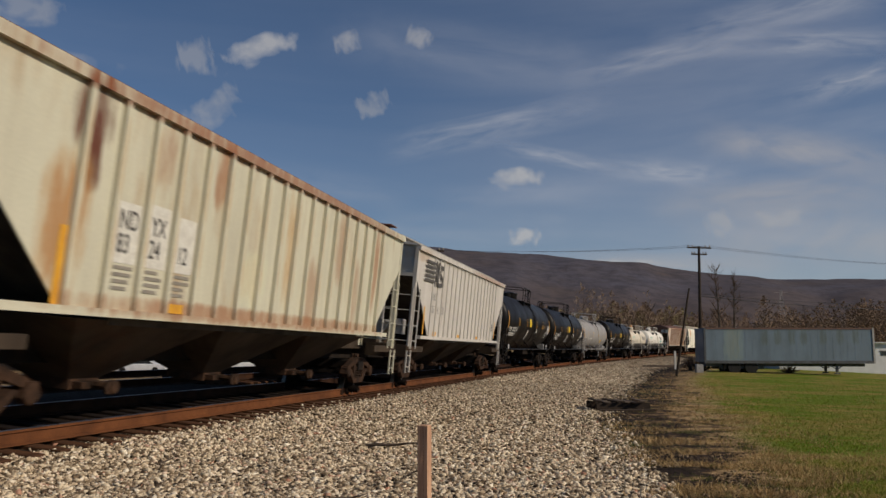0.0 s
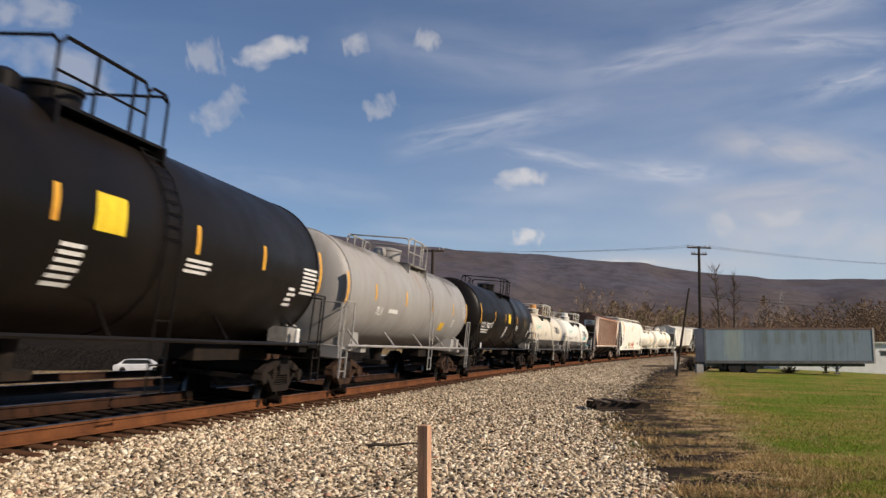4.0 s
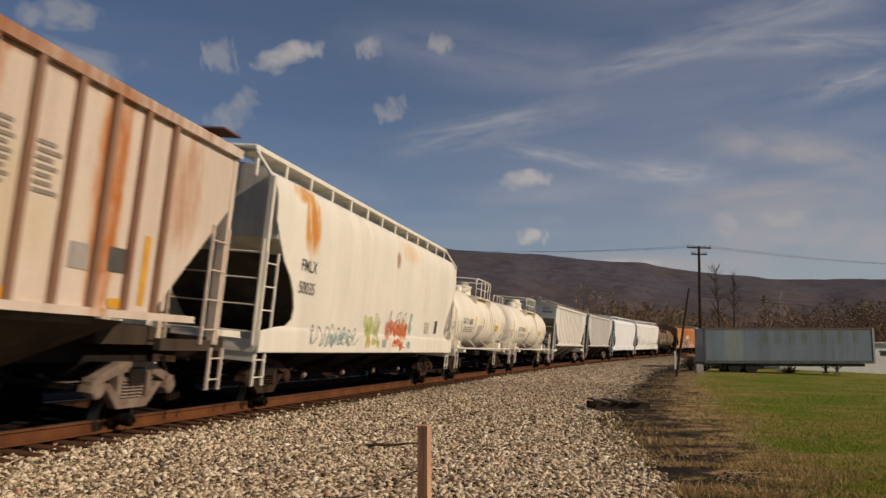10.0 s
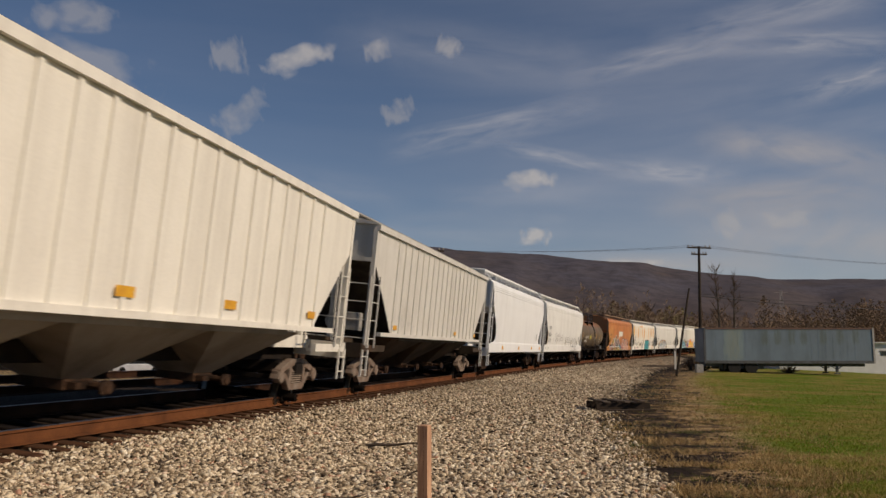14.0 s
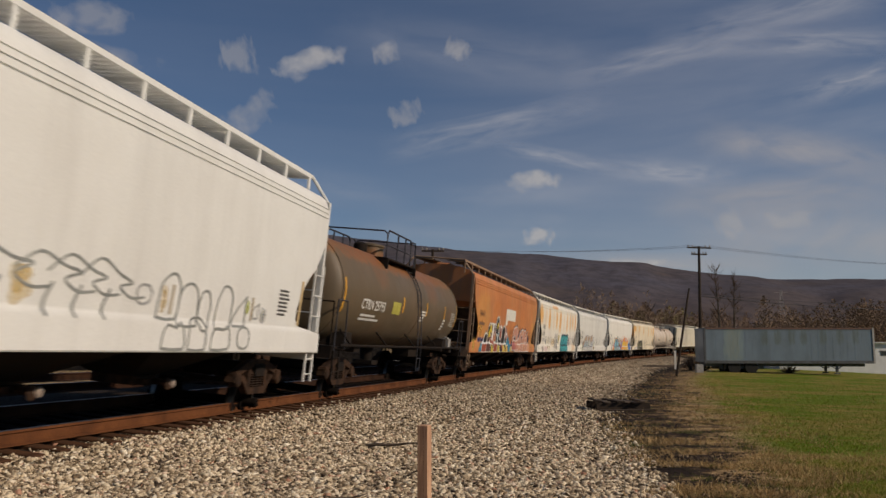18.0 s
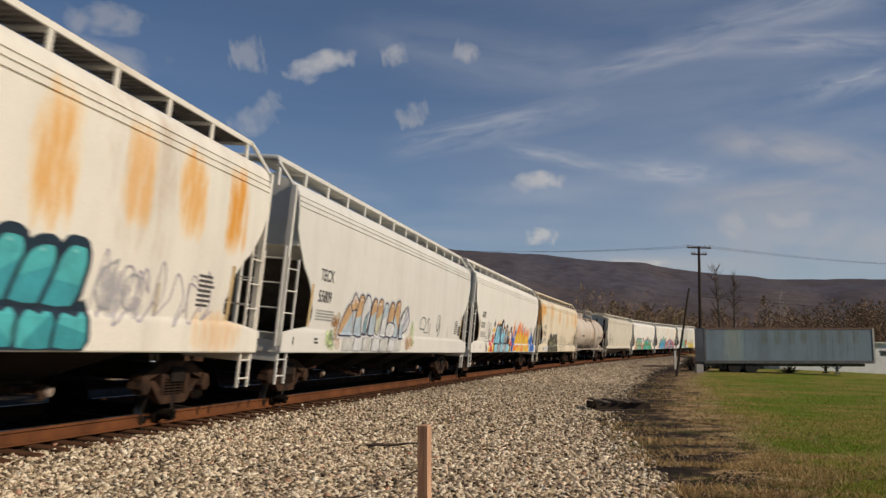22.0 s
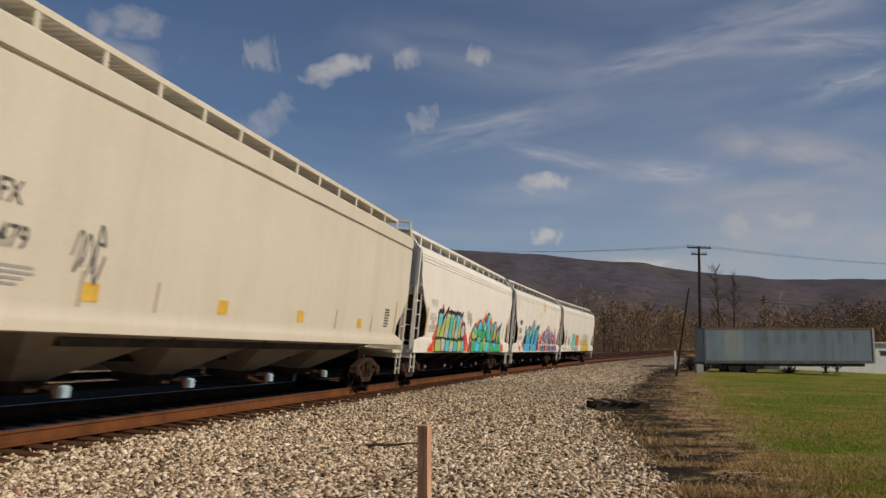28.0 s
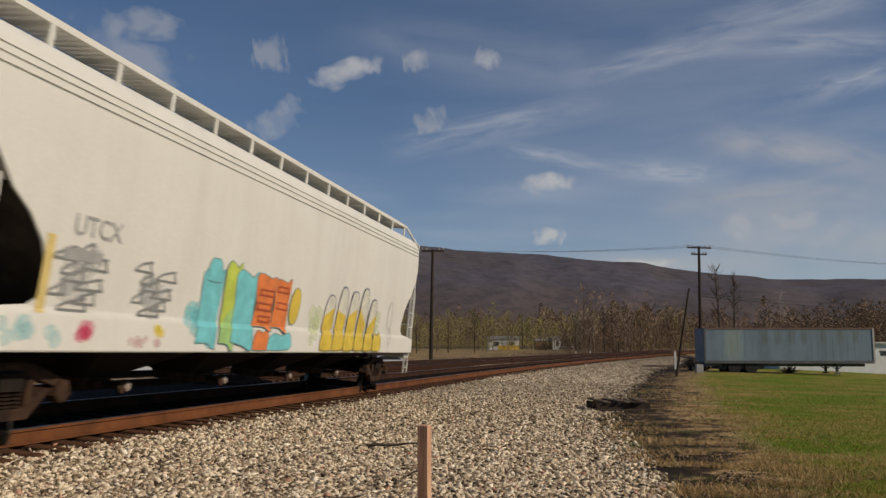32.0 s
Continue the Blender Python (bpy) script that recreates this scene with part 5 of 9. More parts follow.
def ink(colour):
    if colour not in INKS:
        c = tuple(q * 0.75 for q in colour)
        INKS[colour] = surface("spray_paint", colour, c, 4, 0.55, 0, 0.1)
    return INKS[colour]


def sprayed(name, sets, car, label):
    """One decal of several colours."""
    b, slots, which = Build(), [], []
    for (col, off), q in sets.items():
        if ink(col) not in slots:
            slots.append(ink(col))
        b.add(q.v, q.f)
        which += [slots.index(ink(col))] * len(q.f)
    ob = decal(name, b, slots[0], car, label)
    for mat_ in slots[1:]:
        ob.data.materials.append(mat_)
    ob.data.polygons.foreach_set("material_index", which)
    return ob


def curve_through(pts, n=3):
    """A smooth line through points."""
    out = []
    for i in range(len(pts) - 1):
        p0, p1, p2, p3 = pts[max(i - 1, 0)], pts[i], pts[i + 1], pts[min(i + 2, len(pts) - 1)]
        for k in range(n):
            t = k / n
            out.append(tuple(0.5 * (2 * b + (c - a) * t + (2 * a - 5 * b + 4 * c - d) * t * t + (3 * b - a - 3 * c + d) * t ** 3) for a, b, c, d in zip(p0, p1, p2, p3)))
    return out + [pts[-1]]


def brush(b, line, w, face, off, floor):
    """A thick round-ended sprayed line."""
    for i, ((x0, z0), (x1, z1)) in enumerate(zip(line, line[1:])):
        a = math.atan2(z1 - z0, x1 - x0)
        pts = [(x1 + w / 2 * math.cos(a + k * 0.785), z1 + w / 2 * math.sin(a + k * 0.785)) for k in (-2, -1, 0, 1, 2)]
        pts += [(x0 + w / 2 * math.cos(a + k * 0.785), z0 + w / 2 * math.sin(a + k * 0.785)) for k in (2, 3, 4, 5, 6)]
        pts = [(x, max(z, floor)) for x, z in pts]
        if max(p[1] for p in pts) > floor + 0.01:
            slices(b, pts, face, off + 0.00007 * i)


# sprayed letter forms in a unit box, u from -0.5 to 0.5 and v from 0 to 1
ROUND = [(0.5 * math.copysign(abs(math.cos(a)) ** 0.85, math.cos(a)), 0.5 + 0.5 * math.copysign(abs(math.sin(a)) ** 0.85, math.sin(a))) for a in [0.2094 + 0.4189 * i for i in range(15)]]
OUTLINES = {
    "loop": ROUND,
    "arch": [(-0.5, 0.0), (-0.5, 0.5), (-0.46, 0.75), (-0.28, 0.95), (0.0, 1.0), (0.28, 0.95), (0.46, 0.75), (0.5, 0.5), (0.5, 0.0)],
    "block": [(-0.5, 0.08), (-0.42, 0.5), (-0.5, 0.92), (-0.2, 1.0), (0.25, 0.94), (0.5, 1.0), (0.44, 0.5), (0.5, 0.0), (0.1, 0.06)],
    "sail": [(-0.5, 0.0), (-0.42, 0.3), (-0.15, 0.62), (0.2, 0.88), (0.42, 1.0), (0.36, 0.7), (0.42, 0.35), (0.5, 0.0)],
    "blade": [(-0.2, 0.0), (-0.5, 0.35), (-0.25, 0.75), (0.45, 1.0), (0.3, 0.6), (0.25, 0.25), (0.4, 0.0)],
    "flame": [(-0.5, 0.0), (-0.44, 0.35), (-0.2, 0.55), (-0.05, 1.0), (0.14, 0.66), (0.3, 0.75), (0.42, 0.4), (0.5, 0.0)],
    "kite": [(-0.5, 0.35), (-0.12, 1.0), (0.5, 0.5), (0.35, 0.15), (-0.3, 0.0)],
    "foot": [(-0.5, 0.0), (-0.46, 0.6), (-0.25, 0.92), (0.1, 0.8), (0.35, 1.0), (0.5, 0.5), (0.42, 0.0)],
}


def form(kind, x, z, w, h, lean=0.0, rnd=None):
    """One outline as points (x, z), standing on z with its middle on x; rounded but for points and blades."""
    pts = OUTLINES[kind]
    if rnd:
        pts = [(u + rnd.uniform(-0.03, 0.03), v + rnd.uniform(-0.025, 0.025)) for u, v in pts]
    if kind in ("block", "foot", "arch"):
        pts = curve_through(list(pts) + [pts[0]], 2)[:-1]
    return [(x + w * u + lean * h * v, z + h * v) for u, v in pts]


def grown(pts, d):
    """The outline moved outwards by d."""
    n = len(pts)
    area = sum(a[0] * b[1] - b[0] * a[1] for a, b in zip(pts, pts[1:] + pts[:1]))
    way, out = (1 if area > 0 else -1), []
    for i in range(n):
        (x0, z0), (x1, z1), (x2, z2) = pts[i - 1], pts[i], pts[(i + 1) % n]
        e, g = Vector((x1 - x0, z1 - z0)), Vector((x2 - x1, z2 - z1))
        if e.length < 1e-6 or g.length < 1e-6:
            out.append((x1, z1))
            continue
        e.normalize(), g.normalize()
        m = e + g
        m = m.normalized() if m.length > 0.2 else e
        stretch = min(1.9, 1 / max(0.4, m.dot(e)))
        out.append((x1 + way * m.y * d * stretch, z1 - way * m.x * d * stretch))
    return out


def cut_below(pts, level, slope=0.0):
    """The part of an outline below a level that may slope."""
    out, mid = [], sum(p[0] for p in pts) / len(pts)
    d = [z - level - slope * (x - mid) for x, z in pts]
    for k, ((x0, z0), (x1, z1)) in enumerate(zip(pts, pts[1:] + pts[:1])):
        a, b = d[k], d[(k + 1) % len(pts)]
        if a <= 0:
            out.append((x0, z0))
        if (a <= 0) != (b <= 0):
            out.append((x0 + (x1 - x0) * a / (a - b), z0 + (z1 - z0) * a / (a - b)))
    return out


def over_floor(pts, floor):
    return [(x, max(z, floor)) for x, z in pts]


def mural(car, face, rows, edge=None, rim=0.05, halo=None, wide=0.1, start=0.008, shine=None, floor=1.0, seed=0, name="graffiti_letter", label="sprayed graffiti letter", behind=None):
    """Sprayed letters, one object each. rows: kind, x, z, width, height, lean, colour, and the colour of the lower part if it differs."""
    rnd = random.Random(seed + len(rows))
    step = 0.0003 if name == "graffiti_flame" else 0.0042
    shapes = [form(kind, x, z, w * 1.12, h, lean, rnd) for kind, x, z, w, h, lean, *tones in rows]
    if behind:
        b = Build()
        for k, pts in enumerate(shapes):
            slices(b, over_floor(grown(pts, rim + 0.05), floor), face, start - 0.003 + 0.00015 * (k % 9), 0.25)
        tagged(decal("graffiti_backing", b, ink(behind), car, "sprayed colour behind the letters"), kind="stuff")
    for i, ((kind, x, z, w, h, lean, *tones), pts) in enumerate(zip(rows, shapes)):
        sets, o = {}, start + step * (i % 6)
        steps = [(halo, grown(pts, rim + wide), 0.0)] if halo else []
        if edge:
            steps.append((edge, grown(pts, rim), 0.001))
        steps.append((tones[0], pts, 0.002))
        if len(tones) > 1:
            steps.append((tones[1], cut_below(pts, z + h * rnd.uniform(0.35, 0.6), rnd.uniform(-0.9, 0.9)), 0.003))
        for colour, shape, up in steps:
            if len(shape) > 2:
                slices(sets.setdefault((colour, o + up), Build()), over_floor(shape, floor), face, o + up, 0.2)
        if shine:
            u = form(kind, x - 0.06 * w, z + 0.1 * h, w * 0.62, h * 0.8, lean)
            top = sorted(u, key=lambda p: -p[1])[:3]
            brush(sets.setdefault((shine, o + 0.0036), Build()), sorted(top), min(0.05, 0.1 * w), face, o + 0.0036, floor)
        sprayed(name, sets, car, label)


MISTS = {}


def mist(colour):
    """Thin overspray through which the paint beneath shows."""
    if colour not in MISTS:
        k = Nodes("overspray")
        speck = k.noise(k.coords(), 34.0, 3)
        k.link(k.ramp(speck, (0.35, 0.22), (0.65, 0.5)), k.p.inputs["Alpha"])
        MISTS[colour] = k.done(colour, 0.7)
    return MISTS[colour]


def haze(car, face, rows, start=0.0035, seed=1, floor=1.0):
    """Soft-edged sprayed patches: many small round dabs. rows: x, z, half width, half height, colour."""
    rnd = random.Random(seed)
    for x, z, w, h, colour in rows:
        b = Build()
        for i in range(max(7, int(15 * (w + h)))):
            cx, cz, r = x + rnd.uniform(-w, w) * 0.8, z + rnd.uniform(-h, h) * 0.8, rnd.uniform(0.25, 0.5) * min(w, h) + 0.05
            slices(b, over_floor([(cx + r * 1.2 * math.cos(a * 0.628) * rnd.uniform(0.8, 1.1), cz + r * math.sin(a * 0.628) * rnd.uniform(0.8, 1.1)) for a in range(10)], floor), face, start + 0.0002 * (i % 8), 0.3)
        tagged(decal("graffiti_haze", b, (ink if start > 0.02 else mist)(colour), car, "sprayed patch of colour"), kind="stuff")


def hollow(car, face, rows, colour, w=0.04, start=0.006, floor=1.0):
    """Letters drawn as bare outlines in one thin line."""
    b, rnd = Build(), random.Random(len(rows))
    for kind, x, z, wd, h, lean in rows:
        pts = form(kind, x, z, wd, h, lean, rnd)
        brush(b, pts + pts[:1], w, face, start, floor)
    return tagged(decal("graffiti_outline", b, ink(colour), car, "thin sprayed letter outlines"), kind="stuff")


def scrawl(car, x0, x1, z0, z1, colour, face, seed, n=7, w=0.028):
    """Flowing hand-drawn tags that cannot be read."""
    rnd, b = random.Random(seed), Build()
    h, step = z1 - z0, (x1 - x0) / n
    for i in range(n):
        a = x0 + step * (i + 0.1)
        pts = [(a, z0 + h * rnd.uniform(0.1, 0.5)), (a + step * rnd.uniform(0.2, 0.5), z1 - h * rnd.uniform(0, 0.2)), (a + step * rnd.uniform(0.5, 0.9), z0 + h * rnd.uniform(0.4, 0.7)),
               (a + step * rnd.uniform(0.1, 0.4), z0 + h * rnd.uniform(0, 0.2)), (a + step * rnd.uniform(0.8, 1.2), z0 + h * rnd.uniform(0.1, 0.5))]
        if rnd.random() < 0.4:
            pts.insert(3, (a + step * rnd.uniform(0.0, 0.2), z0 + h * rnd.uniform(0.5, 0.8)))
        brush(b, curve_through(pts, 4), w * rnd.uniform(0.8, 1.2), face, 0.005, z0 - 0.05)
    return tagged(decal("graffiti_tag", b, ink(colour), car, "thin scrawled spray lines"), kind="stuff")


# ---- train: smooth-sided hopper with rolled sides ----
def side_rows(half, dz=0.0, square=False, plain=False):
    """(z, half width, x of the side's edge) of the rolled side, from the sill up."""
    rows = [(0.98, 1.56, half), (1.0, 1.575, half), (1.36, 1.575, half - 0.02), (1.44, 1.545, half - 0.7)]
    if square:
        rows = [(1.18, 1.52, half - 0.3), (1.2, 1.575, half - 0.3), (1.3, 1.575, half - 0.3), (1.36, 1.555, half - 0.45)]
    for i in range(1, 13):
        z = (1.48, 1.53, 1.6, 1.7, 1.8, 1.97, 2.15, 2.42, 2.63, 2.8, 3.0, 3.25)[i - 1]
        cut = float(np.interp(z, [1.44, 1.48, 1.6, 1.8, 2.15, 2.42, 2.63, 3.0, 3.35], [0.6, 1.0, 1.2, 1.22, 1.05, 0.8, 0.5, 0.2, 0.0]))
        if square:
            cut = 0.85 * min(1.0, max(0.0, (2.5 - z) / 0.8))
        rows.append((z, 1.545 + 0.045 * math.sin(math.pi * (z - 1.44) / 2.6), half - 0.16 - cut))
    top = ((3.3, 1.583), (3.6, 1.573), (3.7, 1.565), (3.705, 1.535), (3.725, 1.535), (3.73, 1.558), (3.8, 1.552), (3.805, 1.525), (3.825, 1.525), (3.83, 1.545), (3.9, 1.535), (3.905, 1.51), (3.92, 1.51), (3.925, 1.528), (4.02, 1.5), (4.12, 1.43), (4.18, 1.34))
    if square:
        top = ((3.3, 1.585), (3.76, 1.585), (3.77, 1.53), (3.82, 1.53), (3.83, 1.585), (4.1, 1.585), (4.14, 1.55), (4.2, 1.4))
    if plain:
        top = ((3.3, 1.58), (3.55, 1.57), (3.75, 1.55), (3.9, 1.515), (4.02, 1.46), (4.12, 1.4), (4.18, 1.33))
    for z, w in top:
        rows.append((z + dz, w, half - 0.16))
    return rows


ROLLED = side_rows(8.0)


def rolled_face(z):
    return -float(np.interp(z, [r[0] for r in ROLLED], [r[1] for r in ROLLED]))


OUTLET = Build().box(-0.32, 0.32, -0.36, 0.36, 0.36, 0.5).box(-0.26, 0.26, -0.52, -0.36, 0.38, 0.47).bar((0, -0.8, 0.43), (0, -0.4, 0.43), 0.05).bar((-0.1, -0.84, 0.43), (-0.1, -0.8, 0.43), 0.1, 8).mesh("outlet", TRUCK, 0.4)
OUTLET_CAP = Build().lathe([(-0.87, 0.03), (-0.865, 0.06), (-0.85, 0.07), (-0.79, 0.07), (-0.78, 0.05)], 12, "y", (0, 0, 0.43)).mesh("outlet_cap", surface("pale_cap_paint", (0.38, 0.31, 0.25), (0.14, 0.1, 0.08), 14, 0.7), 0.6)


DARK_CAP = Build().lathe([(-0.87, 0.03), (-0.865, 0.085), (-0.85, 0.1), (-0.79, 0.1), (-0.78, 0.07)], 12, "y", (0, 0, 0.43)).mesh("outlet_cap", TRUCK, 0)


def bays(car, centres, top_z, long_, wide, material, cap=None):
    for x in centres:
        b = Build().loft([(0.5, 0.34, x - 0.33, x + 0.33), (top_z, wide, x - long_ / 2, x + long_ / 2)])
        bay = part("hopper_bay", b, material, car, smooth=0)
        o = part("outlet", OUTLET, None, bay, m=pose(x, 0, 0))
        part("outlet_cap", OUTLET_CAP if cap is None else cap, None, bay, m=pose(x, 0, 0))


def grating(x0, x1, y0, y1, z0, z1):
    """An open walkway of long flat bars on cross bars."""
    b, n = Build(), 15
    for i in range(n):
        y = y0 + (y1 - y0) * i / n
        b.box(x0, x1, y, y + (y1 - y0) / n * 0.66, z1 - 0.012, z1)
    m = int((x1 - x0) / 0.16)
    for i in range(m + 1):
        x = x0 + (x1 - x0 - 0.03) * i / m
        b.box(x, x + 0.03, y0, y1, z0, z1 - 0.016)
    return b


def rolled_hopper(number, L, body, label, gear="rust", trim=None, walk_mat=None, hull_mat=None, cap=None, n_bays=4, dz=0.0, square=False, bay_mat=None, plain=False):
    half = L / 2 - 0.55
    trim = trim or body
    car = thing("covered_hopper_car", Matrix(), label, "freight car", "cars of the train")
    rows = side_rows(half, dz, square, plain)
    hull = [(1.02, 1.3, -half + 3.6, half - 3.6), (1.45, 1.5, -half + 3.0, half - 3.0)]
    hull += [(z, w - 0.03, -x, x) for z, w, e in rows if z > 1.45 for x in [half - 0.3 if z > 2.8 else half - 1.35 - (2.8 - z) * 1.1]]
    hull += [(4.26 + dz, 1.16, -half + 0.3, half - 0.3), (4.34 + dz, 0.85, -half + 0.3, half - 0.3), (4.38 + dz, 0.45, -half + 0.3, half - 0.3), (4.4 + dz, 0.1, -half + 0.3, half - 0.3)]
    part("hull", Build().loft([r for r in hull if r[0] > 2.78]), hull_mat or body, car)
    # lower hull darker than the body: the recess's shade is painted on
    part("hopper_body", Build().loft([r for r in hull if r[0] <= 2.95]), SHADED_GRIME, car, "sloping end sheets darkened by dirt and painted shade", smooth=0)
    for s in (-1, 1):
        part("side_sheet", Build().sheet([(z, s * w, -e, e) for z, w, e in rows], 0.03), body, car, smooth=0.5)
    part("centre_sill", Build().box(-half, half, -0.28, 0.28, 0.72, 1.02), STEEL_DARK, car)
    up = 4.62 + dz
    for s in (-1, 1):
        x = s * half
        part("end_platform", Build().box(*sorted((x, x - s * 0.9)), -1.5, 1.5, 0.98, 1.06).box(*sorted((x - s * 0.02, x - s * 0.1)), -1.5, 1.5, 0.82, 1.2).box(*sorted((x - s * 0.1, x - s * 2.2)), -0.5, 0.5, 1.0, 1.3), trim, car, smooth=0)
        for y in (-1.5, 1.5):
            part("end_post", Build().box(*sorted((x, x - s * 0.09)), y * 0.98 - 0.05, y * 0.98 + 0.05, 1.0, 4.08 + dz), trim, car, smooth=0)
            part("end_brace", Build().box(*sorted((x, x - s * 0.07)), y * 0.38 - 0.04, y * 0.38 + 0.04, 1.06, 2.95), trim, car, smooth=0)
            ladder_part(car, (x - s * 0.03, y * 1.02), (x - s * 0.5, y * 1.02), 2.75, 1.1, 4, trim)
            ladder_part(car, (x + s * 0.01, y * 0.97), (x + s * 0.01, y * 0.4), 2.95, 1.1, 4, trim)
            ladder_part(car, (x - s * 0.06, y), (x - s * 0.45, y), 1.0, 0.4, 2, trim, 0.019, "step")
            q = math.copysign(1, y)
            if square:
                part("end_rail", Build().path([(x - s * 0.04, q * 1.47, 4.05 + dz), (x - s * 0.04, q * 1.4, up), (x - s * 0.04, q * 0.2, up)], 0.035), trim, car)
            else:
                part("end_rail", Build().path([(x - s * 0.04, q * 1.47, 4.05 + dz), (x + s * 0.02, q * 1.12, 4.5 + dz), (x - s * 0.1, q * 1.05, up), (x - s * 0.1, 0, up)], 0.035), trim, car)
    part("brake_wheel", Build().lathe([(-0.02, 0.26), (0.02, 0.28), (0.02, 0.23), (-0.02, 0.23)], 20, "x", (half - 0.75, -1.05, 2.0)).bar((half - 0.75, -1.3, 2.0), (half - 0.75, -0.8, 2.0), 0.02).bar((half - 0.75, -1.05, 1.75), (half - 0.75, -1.05, 2.25), 0.02), trim, car)
    part("brake_cylinder", Build().lathe([(0.0, 0.2), (0.5, 0.2), (0.56, 0.1)], 16, "x", (half - 1.3, -0.7, 1.55)), trim, car)
    wm = walk_mat or trim
    for s in (-1, 1):
        part("running_board", grating(-half + 0.05, half - 0.05, s * 0.7 - 0.32, s * 0.7 + 0.32, up - 0.04, up), wm, car, "steel grating walkway", smooth=0)
        n = max(8, int(round(2 * half / 1.3)))
        bracket = Build().prism([(-0.04, 4.1 + dz), (0.04, 4.1 + dz), (0.04, up), (-0.04, up)], 1.03, 1.065).box(-0.03, 0.03, 0.3, 1.05, up - 0.09, up - 0.045).mesh("walkway_bracket", trim, 0)
        for i in range(n + 1):
            part("walkway_bracket", bracket, None, car, m=pose(-half + 0.2 + (2 * half - 0.4) * i / n, 0, 0, 0, 0, 0 if s > 0 else 180))
        part("edge_rail", Build().box(-half + 0.1, half - 0.1, *sorted((s * 1.03, s * 1.07)), up - 0.06, up + 0.02), trim, car, smooth=0)
    n = 5
    for i in range(n):
        x0 = -half + 0.8 + (2 * half - 1.6) * i / n
        part("hatch_cover", Build().chamfer(x0 + 0.04, x0 + (2 * half - 1.6) / n - 0.04, -0.3, 0.3, 4.38 + dz, 4.5 + dz, 0.05), body, car, smooth=0)
    tc = half - 1.65
    inner = tc - 1.15
    # default bays near black: the shade below the sill is in their colour
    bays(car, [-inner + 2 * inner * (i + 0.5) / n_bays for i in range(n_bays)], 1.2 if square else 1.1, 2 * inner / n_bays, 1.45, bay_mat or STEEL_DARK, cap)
    for s in (-1, 1):
        truck(car, s * tc, gear, number)
    ends(car, L / 2)
    return car, half


# ---- train: hopper with upright ribs ----
def ribbed_face(z):
    return -1.49


